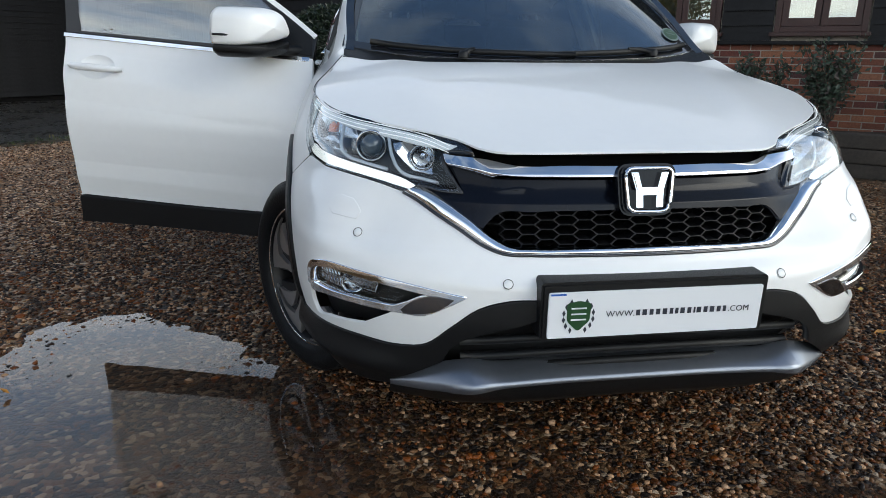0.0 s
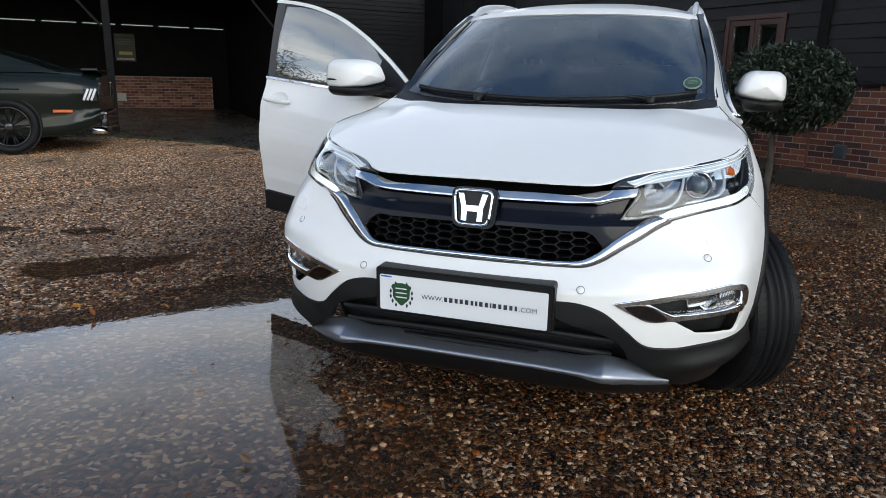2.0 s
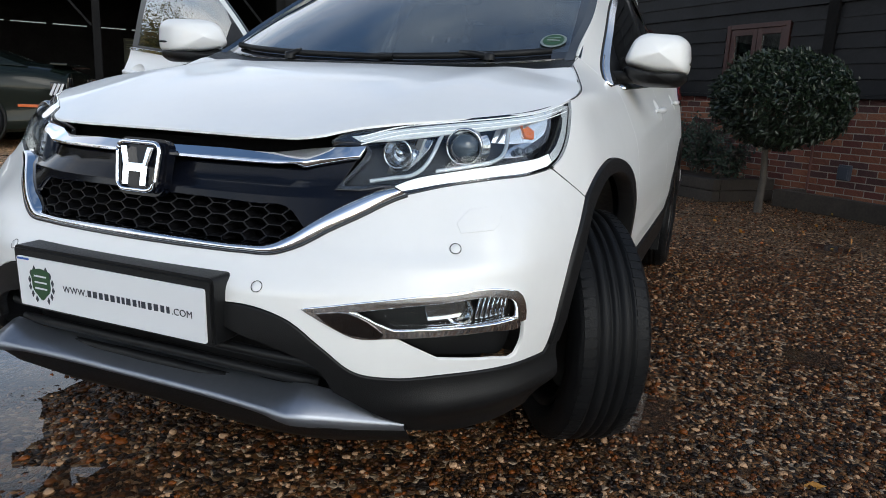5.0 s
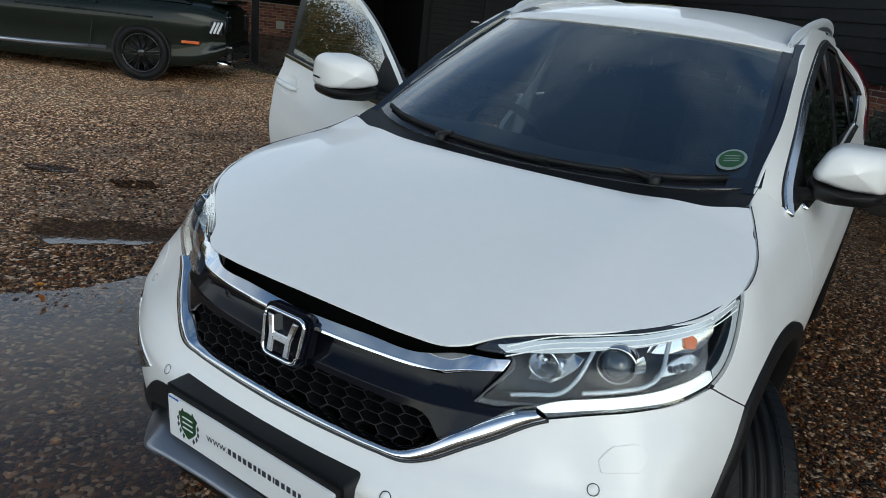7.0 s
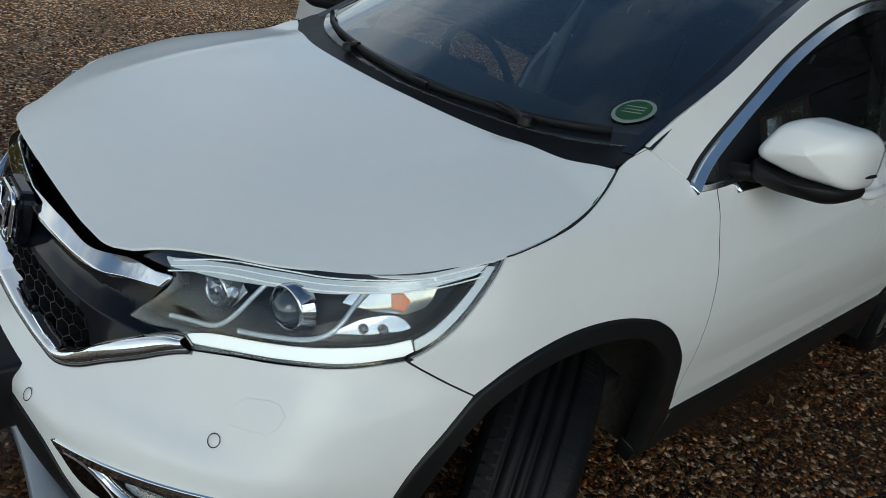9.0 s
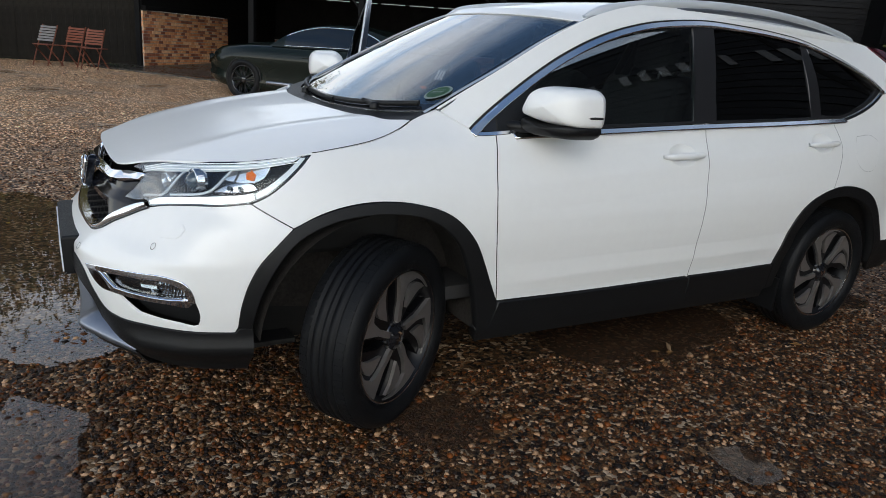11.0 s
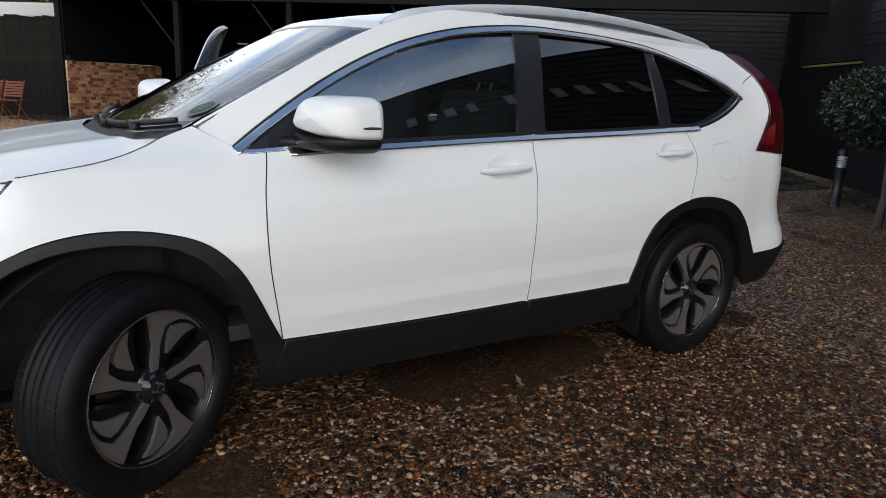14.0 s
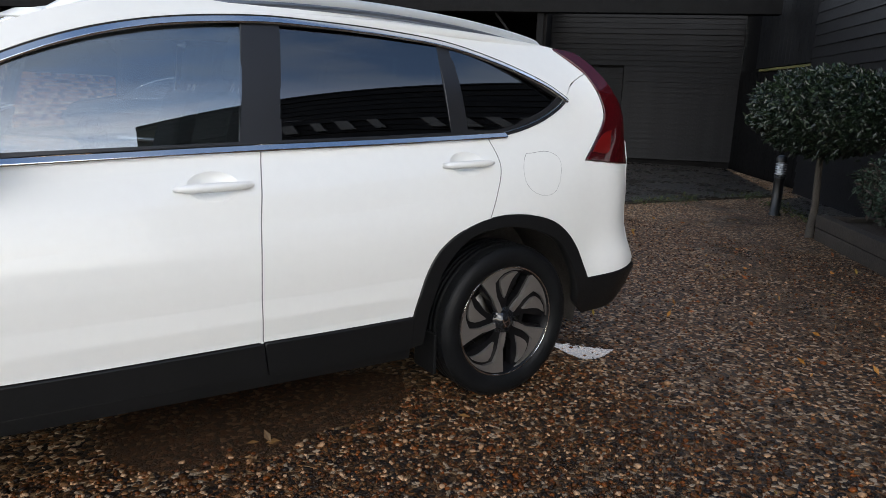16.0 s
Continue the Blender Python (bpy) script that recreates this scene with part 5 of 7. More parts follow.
# fog lamps
def fog(side):
    f = tagged(new("fog_lamp"))
    f.parent = car
    skin("recess", FOG, belt, M_BLACKPLASTIC, f, out=-.045, step=.04, gap=-.003, side=side)
    bz = ring([(.44, .579), (.604, .603), (.717, .614), (.849, .618), (.886, .606), (.909, .571), (.915, .542)], [(.915, .542), (.900, .536), (.893, .566)], [(.893, .566), (.877, .591), (.848, .602), (.717, .598), (.604, .588), (.53, .578)], [(.53, .578), (.545, .575), (.59, .553), (.62, .541)], [(.62, .541), (.72, .542), (.82, .544), (.893, .549)], [(.893, .549), (.9, .535), (.82, .531), (.72, .529), (.619, .526)], [(.619, .526), (.537, .528), (.498, .547), (.44, .579)])
    skin("chrome_bezel", [(a, b) for a, b in bz], belt, M_CHROME, f, out=.006, step=.03, gap=0, side=side, thick=.02, label="chrome fog lamp trim")
    skin("smoked_insert", ring([(.47, .572), (.53, .576), (.585, .548), (.60, .534), (.537, .533), (.50, .549), (.47, .572)]), belt, M_SMOKECHROME, f, out=.009, step=.03, gap=0, side=side, thick=.01)
    c = Vector(belt(.765, .570, -.03))
    c.x *= side
    p = lathe("lamp_bowl", [(.030, .004), (.027, .004), (.022, -.012), (.010, -.022), (.001, -.022)], M_REFLECTOR, f, n=28, axis="z")
    p.matrix_world = look(c, c + Vector((-.25 * side, 1, 0)))
    skin("reflector_panel", ring([(.70, .548), (.69, .592), (.79, .598)], [(.79, .598), (.80, .548)]), belt, M_REFLECTOR, f, out=-.036, step=.02, gap=0, side=side)
    for k in range(7):
        s = .80 + k * .0115
        skin("rib", [(s, .552), (s + .004, .552), (s + .012, .596), (s + .007, .596)], belt, M_REFLECTOR, f, out=-.022, step=.05, gap=0, side=side, thick=.01)
    skin("lens", ring([(.62, .546), (.60, .56), (.64, .585), (.72, .596), (.848, .599), (.873, .588), (.888, .555)], [(.888, .555), (.72, .546), (.62, .546)]), belt, M_LENS, f, out=-.012, step=.04, gap=0, side=side, thick=.003)


both(fog)

# bonnet
HOOD = [(0, .168), (.15, .169), (.27, .174), (.36, .190), (.396, .215)]
_ey = np.linspace(.70, 1.12, 18)
_ee = np.array([hood_edge(y) for y in _ey])
_fx, _fs, _fz = [np.polyfit(_ey, _ee[:, k], 3) for k in range(3)]
EDGE = [(y, *hood_edge(y)) for y in np.linspace(.57, .69, 6)] + [(y, *[float(np.polyval(f, y)) for f in (_fx, _fs, _fz)]) for y in _ey]
HOOD2 = [(.396, .215), (.42, .247), (.494, .31), (.591, .385), (.684, .478), *[(x, y) for y, x, s, z in EDGE]]
HOOD4 = [HOOD2[-1], (.655, 1.098), (.60, 1.066), (.5, 1.036), (.35, 1.006), (.15, .988), (0, .983)]
hh = ring(HOOD, HOOD2, HOOD4)


skin("bonnet", mirror_ring(hh), bonnet, M_WHITE, car, step=.03, label="white bonnet with soft creases", gap=.0045, thick=.007, round_edge=.005)
# unseen black box added to keep the space below the bonnet dark
box_part("engine_bay_void", (-.6, .45, .6), (.6, 1.15, .9), M_VOID, car, .02)


# wings, doors, quarters, pillars
WING_TOP = [(1.285, 1.008), *[(s, z) for y, x, s, z in EDGE if s > 1.30]]


def wing(side):
    o = ring(LAMP_OUT, WING_TOP, [WING_TOP[-1], (1.74, 1.131), (1.79, 1.150)], [(1.79, 1.150), (1.9, 1.089)], [(1.9, 1.089), (1.95, 1.080), (2.006, 1.076)], DOOR_FRONT, list(reversed(ARCH_OUT[4:])), [(1.213, .778), (1.079, .850)])
    w = skin("wing", o, belt, M_WHITE, car, step=.03, side=side, label="white front wing", thick=.02)
    top = [*smooth_line(WING_TOP)]
    outer = [Vector(belt(s, z, -.004)) for s, z in top]
    rows = [[Vector((side * p.x, p.y, p.z - .001)), Vector((side * (p.x - .02), p.y, p.z - .007)), Vector((side * (p.x - .05), p.y, p.z - .016))] for p in outer]
    # thin black tube added to draw the shaded gap beside the bonnet
    tube("bonnet_gap_shade", [Vector((side * p.x, p.y, p.z)) for p in (Vector(belt(s, z, .0012)) for s, z in top)], .0013, M_VOID, w, n=8)
    # ledge coloured black so that the gap over it looks in shade
    loft("wing_ledge", rows if side == -1 else [r[::-1] for r in rows], M_VOID, w)


both(wing)
for side in (1, -1):                  # the inner edge of the windscreen pillars, under the glass
    rows = []
    for s, z in smooth_line([(1.75, 1.134), (1.80, 1.160), (1.85, 1.189), (1.9, 1.217), (2.1, 1.323), (2.3, 1.430), (2.56, 1.543)], .04):
        p = Vector(belt(s, z, -.002))
        r = [Vector((side * p.x, p.y, p.z)), Vector((side * (p.x - .03), p.y - .004, p.z - .004))]
        rows.append(r if side == -1 else r[::-1])
    loft("pillar_ledge", rows, M_GLOSSBLACK, car)


# paler strip colour for gaps that catch light; the shaded ones take black
M_GAP = mat("lit_gap_grey", (.16, .16, .165), .7)
FLAP = [(4.314, 1.085), (4.47, 1.082), (4.49, 1.07), (4.475, .95), (4.455, .922), (4.31, .925), (4.285, .95), (4.30, 1.07), (4.314, 1.085)]


def seam(line, side=1, material=M_VOID, m=None):
    """A strip at the foot of a gap between two panels, coloured as the shade in it."""
    p = np.array(smooth_line(line, .03))
    d = np.gradient(p, axis=0)
    nrm = np.stack([-d[:, 1], d[:, 0]], 1) / np.hypot(d[:, 0], d[:, 1])[:, None] * .008
    skin("panel_gap", [tuple(q) for q in p + nrm] + [tuple(q) for q in (p - nrm)[::-1]], belt, material, car, out=-.0012, thick=.004, step=.015, gap=0, side=side, m=m)


for sd in (1, -1):
    seam(DOOR_FRONT, sd)
    seam(SEAM, sd)
    seam(DOOR_MID, sd, M_GAP)
    seam(DOOR_REAR, sd, M_GAP)
    seam(FLAP, sd, M_GAP)
H1, H2 = (2.955, .997), (3.985, 1.047)


def door_handle(c, parent, side, m=None, name="handle"):
    cup = ellipse(c, .088, .048)
    skin("handle_cup", cup, lambda s, z, o: belt(s, z, o - .022 * np.clip(1 - ((s - c[0]) / .088) ** 2 - ((z - c[1]) / .048) ** 2, 0, 1)), M_WHITE, parent, step=.012, gap=0, side=side, m=m, thick=.004)
    pts, rs = [], []
    for k in range(15):
        t = -1 + 2 * k / 14
        p = belt(c[0] + .128 * t, c[1] + .004 * t, .026 - .020 * abs(t) ** 5)
        p = Vector(p * np.array([side, 1, 1]))
        pts.append(m @ p if m is not None else p)
        rs.append(.0155 * (1 - .45 * abs(t) ** 3))
    tube(name, pts, rs, M_WHITE, parent, n=12)


FRONT_DOOR = ring([(2.006, 1.076), (2.503, 1.100), (3.136, 1.127)], list(reversed(DOOR_MID)), [(3.104, .435), (2.522, .432), (2.023, .44)], list(reversed(DOOR_FRONT)))
REAR_DOOR = ring([(3.136, 1.127), (3.669, 1.146), (4.118, 1.167)], DOOR_REAR, [(4.062, .81), (3.936, .785), (3.816, .705), (3.746, .56), (3.719, .438)], [(3.719, .438), (3.4, .434), (3.104, .435)], DOOR_MID)
GLASS_F = ring([(2.205, 1.245), (2.349, 1.357), (2.527, 1.447), (2.758, 1.512), (2.95, 1.535), (3.128, 1.543)], [(3.128, 1.543), (3.065, 1.136)], [(3.065, 1.136), (2.6, 1.118), (2.215, 1.102)])
GLASS_R = ring([(3.27, 1.548), (3.5, 1.550), (3.703, 1.543), (3.958, 1.520)], [(3.958, 1.520), (3.945, 1.170)], [(3.945, 1.170), (3.6, 1.155), (3.215, 1.141)])
GLASS_Q = ring([(4.03, 1.503), (4.2, 1.470), (4.376, 1.425), (4.50, 1.372), (4.575, 1.332)], [(4.575, 1.332), (4.50, 1.287), (4.30, 1.213), (4.20, 1.190), (4.03, 1.182)])


_gs, _gz = [q.ravel() for q in np.meshgrid(np.linspace(2.2, 4.58, 30), np.linspace(1.12, 1.53, 10))]


def _terms(u, v):
    u, v = (np.asarray(u, float) - 3.4) / 1.2, (np.asarray(v, float) - 1.32) / .2
    return np.stack([u * 0 + 1, u, v, u * u, u * v, v * v, u ** 3, u * u * v, u ** 4], -1)


_gfit = np.linalg.lstsq(_terms(_gs, _gz), belt(_gs, _gz), rcond=None)[0]


def pane_chart(s, z, out=0.0):
    """The even, gently bowed sheet that the side windows are cut from."""
    s = np.asarray(s, float)
    p = _terms(np.abs(s), z) @ _gfit
    p[..., 0] += out
    p[..., 0] *= np.where(s < 0, -1.0, 1.0)
    return p


def strip(name, line, width, material, parent, side=1, out=.005, thick=.012, m=None, label="", tilt=0.0):
    """A narrow trim strip along a line on the belt, width to its left; tilt turns its face upwards."""
    ln = smooth_line(line, .03)
    p = np.array(ln)
    d = np.gradient(p, axis=0)
    nrm = np.stack([-d[:, 1], d[:, 0]], 1) / np.hypot(d[:, 0], d[:, 1])[:, None]
    o2 = np.argsort(p[:, 0])
    return skin(name, [tuple(q) for q in p] + [tuple(q) for q in (p + nrm * width)[::-1]],
                (lambda s, z, o: belt(s, z, o - tilt * (z - np.interp(s, p[o2, 0], p[o2, 1])))) if tilt else belt, material, parent, out=out, thick=thick, step=.06, gap=0, side=side, m=m, label=label)


def rear_side(side):
    d = tagged(new("rear_door"))
    d.parent = car
    skin("door_panel", REAR_DOOR, belt, M_WHITE, d, step=.02, side=side, thick=.03, holes=[ellipse(H2, .088, .048)], label="white rear door")
    door_handle(H2, d, side)
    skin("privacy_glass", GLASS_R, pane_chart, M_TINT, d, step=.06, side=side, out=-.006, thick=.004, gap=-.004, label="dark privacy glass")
    q = ring([(4.118, 1.167), (4.219, 1.170)], list(reversed(DLO_REAR)), [(4.617, 1.332), (4.70, 1.41), (4.765, 1.445)], list(reversed(TAIL_IN[:5])), [(4.662, 1.049), (4.80, 1.035), (5.0, 1.02)], [(5.0, 1.02), (5.02, .8), (5.02, .53)], [(5.02, .53), (4.85, .505), (4.676, .492)], list(reversed(ARCH2_OUT[3:])), list(reversed(DOOR_REAR)))
    ff = ring(FLAP)
    quarter = skin("rear_quarter", q, belt, M_WHITE, car, step=.035, side=side, label="white rear quarter panel", thick=.02, holes=[ff])
    skin("fuel_flap", ff, belt, M_WHITE, quarter, step=.04, side=side, gap=.003, thick=.012)
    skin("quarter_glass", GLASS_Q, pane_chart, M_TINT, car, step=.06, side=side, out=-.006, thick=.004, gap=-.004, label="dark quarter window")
    tl = tagged(new("tail_lamp"))
    tl.parent = car
    to = ring(TAIL_IN[:4], [(4.793, 1.368), (4.93, 1.34), (4.965, 1.26), (4.95, 1.17), (4.985, 1.02)], [(4.985, 1.02), (4.80, 1.036), (4.662, 1.049)])
    skin("red_lens", to, belt, M_RED, tl, out=.008, step=.03, side=side, label="deep red tail lamp lens")
    skin("upper_lens", ring(TAIL_IN[3:], [(4.668, 1.56), (4.76, 1.545), (4.85, 1.46), (4.93, 1.34)], [(4.93, 1.34), (4.793, 1.368)]), belt, M_REDCLEAR, tl, out=.006, step=.03, side=side, label="pale red upper lens")
    skin("lamp_bar", ring([(4.70, 1.085), (4.80, 1.18), (4.84, 1.19)], [(4.84, 1.19), (4.80, 1.08), (4.70, 1.085)]), belt, mat("bright_red_bar", (.12, .004, .004), .2, coat=.5) if side == 1 else bpy.data.materials["bright_red_bar"], tl, out=.0105, step=.03, side=side, thick=.004)
    # frame of the side windows, pillars and cantrail
    if side == 1:
        fr, hs = ring(DLO_TOP, DLO_REAR, DLO_LOW), [GLASS_F, GLASS_R, GLASS_Q]
    else:
        fr, hs = ring([(3.214, 1.577), (3.456, 1.577), (3.76, 1.567), (4.081, 1.535), (4.376, 1.454), (4.549, 1.378), (4.617, 1.332)], DLO_REAR, [(4.219, 1.172), (3.669, 1.148), (3.15, 1.129)]), [GLASS_R, GLASS_Q]
    skin("window_frame", fr, belt, M_PILLAR, car, out=-.003, step=.06, side=side, holes=hs, thick=.02, label="satin black window frame and pillars")
    top = [(1.79, 1.152), (1.9, 1.215), (2.1, 1.325), (2.3, 1.432), (2.56, 1.545), (2.8, 1.605), (3.2, 1.645), (3.8, 1.640), (4.2, 1.612), (4.45, 1.585), (4.668, 1.56)]
    skin("side_frame", ring(top, list(reversed(TAIL_IN[4:])), [(4.765, 1.445), (4.70, 1.41), (4.617, 1.332)], list(reversed(DLO_TOP)), [(1.9, 1.089), (1.79, 1.152)]), belt, M_WHITE, car, step=.035, side=side, label="white roof side and pillars", thick=.03)
    strip("chrome_trim", [(q[0], q[1] - .002) for q in (*DLO_LOW[:-2], (2.08, 1.082))] if side == 1 else [(4.219, 1.170), (3.669, 1.146), (3.15, 1.127)], .013, M_CHROMETRIM, car, side, out=.010, tilt=.9)
    top_line = list(reversed(DLO_TOP)) if side == 1 else list(reversed(DLO_TOP[7:]))
    strip("seal_strip", top_line, .006, M_VOID, car, side, out=.003)
    strip("chrome_trim", [(q[0], q[1] - .006) for q in top_line], .016, M_CHROMETRIM, car, side, out=.006, tilt=.7)
    strip("chrome_trim", list(reversed(DLO_REAR)), -.013, M_CHROMETRIM, car, side, out=.006)
    if side == 1:
        strip("chrome_trim", [(2.03, 1.174), (1.96, 1.125), (1.918, 1.096), (1.899, 1.082), (1.908, 1.071), (1.945, 1.069), (2.0, 1.072), (2.09, 1.080)], .0095, M_CHROMETRIM, car, side, out=.009)


M_PILLAR = mat("satin_black_pillar", (.016, .016, .018), .32)
M_CHROMETRIM = mat("blue_grey_chrome", (.86, .88, .91), .16, metal=1)
both(rear_side)


def front_door(side, m=None):
    d = tagged(new("front_door"))
    d.parent = car
    skin("door_panel", FRONT_DOOR, belt, M_WHITE, d, step=.02, side=side, thick=.03, holes=[ellipse(H1, .088, .048)], m=m, label="white front door, open" if m is not None else "white front door, closed")
    door_handle(H1, d, side, m)
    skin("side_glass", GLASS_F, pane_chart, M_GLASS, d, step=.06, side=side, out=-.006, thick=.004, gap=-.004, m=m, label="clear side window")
    sl = ring([(2.03, .437), (2.522, .429), (3.102, .432)], [(3.102, .432), (3.11, .36), (3.12, .305)], [(3.12, .305), (2.6, .318), (1.99, .325)], [(1.99, .325), (2.03, .437)])
    skin("lower_cladding", sl, belt, M_BLACKPLASTIC, d, out=.012, step=.05, side=side, m=m, thick=.03)
    if m is not None:
        fr = ring(DLO_TOP[1:8], [(3.214, 1.577), (3.136, 1.129)], [(3.136, 1.129), (2.503, 1.102), (2.006, 1.078)], [(2.006, 1.078), (2.006, 1.163)])
        skin("window_frame", fr, belt, M_PILLAR, d, out=-.003, step=.06, side=side, holes=[GLASS_F], thick=.03, m=m)
        strip("chrome_trim", list(reversed(DLO_TOP[1:8])), .016, M_WHITE, d, side, out=.004, m=m)
        strip("chrome_trim", [(3.136, 1.127), (2.503, 1.100), (2.02, 1.078)], .013, M_CHROME, d, side, out=.006, m=m)
        inner = ring([(2.05, 1.06), (2.5, 1.085), (3.09, 1.11)], [(3.09, 1.11), (3.05, .85), (3.04, .65), (3.07, .46)], [(3.07, .46), (2.5, .46), (2.06, .47)], [(2.06, .47), (2.02, .7), (2.05, 1.06)])
        skin("door_trim", inner, belt, M_INTERIOR, d, out=-.034, step=.08, side=side, thick=.03, m=m, label="dark inner door trim")

    def place(ob):
        if m is not None:
            ob.matrix_world = m @ ob.matrix_world
        return ob
    # mirror
    mir = tagged(new("door_mirror"))
    mir.parent = d
    def dome(name, outline, mid, yb, depth, skew, material, label=""):
        """A housing: a flat back outline (x, z) that swells forward to a rounded front."""
        o = rounded(outline, .035, 6)
        vs, fs, n, rows = [], [], len(o), 11
        for i in range(rows + 1):
            t = i / rows
            k = (1 - t ** 4.4) ** (1 / 2.8) if t < 1 else 0.0
            for a, b in o:
                x, z = mid[0] + (a - mid[0]) * k, mid[1] + (b - mid[1]) * k
                vs.append(Vector((x * side, yb - depth * t * (1 - .25 * (x - .8) / .2) + skew * (x - .9), z)))
        for i in range(rows):
            for k in range(n):
                k2 = (k + 1) % n
                f = (i * n + k, i * n + k2, (i + 1) * n + k2, (i + 1) * n + k)
                fs.append(f if side == -1 else f[::-1])
        fs.append(tuple(range(n)) if side == 1 else tuple(reversed(range(n))))
        return mesh_object(name, [m @ v if m is not None else v for v in vs], fs, material, mir, label)
    dome("cap", [(.778, 1.150), (.812, 1.238), (.848, 1.262), (.965, 1.260), (.998, 1.236), (1.006, 1.17), (1.002, 1.124), (.885, 1.124)], (.908, 1.190), 1.722, .215, .28, M_WHITE, "white mirror cap")
    dome("base", [(.780, 1.146), (.885, 1.127), (1.000, 1.128), (.998, 1.100), (.968, 1.078), (.845, 1.076), (.785, 1.098)], (.90, 1.114), 1.721, .205, .28, M_BLACKPLASTIC)
    arm = [Vector((.745 * side, 1.50, 1.100)), Vector((.79 * side, 1.545, 1.102)), Vector((.84 * side, 1.61, 1.104)), Vector((.90 * side, 1.66, 1.108))]
    tube("arm", [m @ p if m is not None else p for p in arm], [.030, .028, .028, .024], M_BLACKPLASTIC, mir, n=12, flat=.75)
    tri = ring([(2.012, 1.083), (2.022, 1.158)], [(2.022, 1.158), (2.16, 1.252)], [(2.16, 1.252), (2.205, 1.262)], [(2.205, 1.262), (2.215, 1.102)], [(2.215, 1.102), (2.012, 1.083)])
    skin("sail_panel", tri, belt, M_BLACKPLASTIC, mir, out=.004, step=.06, side=side, m=m, thick=.012)
    ip = [Vector((x * side, y, z)) for x, y, z in ((1.006, 1.742, 1.163), (1.004, 1.705, 1.163), (.996, 1.662, 1.162), (.976, 1.622, 1.161), (.946, 1.592, 1.160))]
    tube("indicator", [m @ p if m is not None else p for p in ip], [.004, .005, .005, .004, .0015], M_BLACKPLASTIC, mir, n=8)
    gl = [Vector((a * side, 1.724 + .28 * (a - .9), b)) for a, b in rounded([(.80, 1.112), (.988, 1.10), (.992, 1.222), (.835, 1.228)], .03)]
    mesh_object("mirror_glass", [m @ p if m is not None else p for p in gl], [tuple(range(len(gl)))], M_MIRROR, mir)
    return d


M_MIRROR = mat("mirror_silver", (.9, .9, .92), .02, metal=1)
front_door(1)
hinge = Vector((-.865, 1.43, .8))
front_door(-1, Matrix.Translation(hinge) @ pose(.019, -.010, .017, 2.27, -3.13, 69.3) @ Matrix.Translation(-hinge))


# arches, sills
def cladding(side):
    a = ring(ARCH_OUT, [(2.02, .44), (2.02, .33), (2.0, .30), (1.965, .30)], list(reversed(ARCH_IN)))
    skin("arch_cladding", a, belt, M_BLACKPLASTIC, car, out=.010, step=.03, side=side, thick=.05, label="black front wheel arch cladding", round_edge=.012)
    b = ring(ARCH2_OUT, [(4.676, .492), (4.85, .505), (5.02, .53)], [(5.02, .53), (5.0, .40), (4.95, .345), (4.70, .30)], [(4.70, .30), (4.635, .36)], list(reversed(ARCH2_IN)), [(3.773, .31), (3.72, .30)], [(3.72, .30), (3.719, .438)])
    skin("arch_cladding", b, belt, M_BLACKPLASTIC, car, out=.010, step=.03, side=side, thick=.05, label="black rear wheel arch cladding", round_edge=.012)
    c = ring([(3.104, .432), (3.4, .432), (3.717, .436)], [(3.717, .436), (3.72, .30)], [(3.72, .30), (3.4, .295), (3.122, .30)])
    skin("sill_cladding", c, belt, M_BLACKPLASTIC, car, out=.011, step=.05, side=side, thick=.04)
    e = ring([(1.95, .325), (2.6, .315), (3.72, .295)], [(3.72, .295), (3.72, .25)], [(3.72, .25), (2.6, .26), (1.95, .27)])
    skin("sill_underside", e, belt, M_BLACKPLASTIC, car, out=.0, step=.08, side=side, thick=.05)
    for yc in (1.0, 3.63):
        vs, fs, n = [], [], 22
        for i in range(n + 1):
            t = math.radians(4 + 188 * i / n)
            for xx in (.50, .835):
                vs.append((side * xx, yc - .455 * math.cos(t), .36 + .445 * math.sin(t)))
            if i:
                fs.append((2 * i - 2, 2 * i, 2 * i + 1, 2 * i - 1))
        mesh_object("wheel_liner", vs, fs, M_LINER, car)
        vs = [(side * .50, yc - .455 * math.cos(math.radians(4 + 188 * i / n)), .36 + .445 * math.sin(math.radians(4 + 188 * i / n))) for i in range(n + 1)]
        mesh_object("wheel_liner", vs, [tuple(range(n + 1))], M_LINER, car, smooth=False)


M_LINER = mat("dusty_liner", (.030, .026, .023), .9, vary=.5, scale=9, bump=.4, bump_scale=80)
both(cladding)
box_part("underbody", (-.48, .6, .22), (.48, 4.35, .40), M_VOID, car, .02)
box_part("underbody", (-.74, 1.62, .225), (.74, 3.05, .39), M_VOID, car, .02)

# roof, rails, windscreen, cowl, wipers
rl = ring([(0, 1.86), (.3, 1.88), (.5, 1.925), (.575, 1.965)], [(.575, 1.965), (.60, 2.2), (.60, 2.7), (.585, 3.2), (.555, 3.7), (.53, 4.1), (.51, 4.26)], [(.51, 4.26), (.3, 4.33), (0, 4.35)])
skin("roof", mirror_ring(rl), roof_sheet, M_WHITE, car, step=.06, label="white roof", gap=0, thick=.03, round_edge=.012)
ROOF_X = spline([1.965, 2.2, 2.7, 3.2, 3.7, 4.1, 4.36], [.575, .60, .60, .585, .555, .53, .50])
SIDE_TOP = [(2.66, 1.573), (2.8, 1.605), (3.2, 1.645), (3.8, 1.640), (4.2, 1.612), (4.45, 1.585), (4.638, 1.56)]
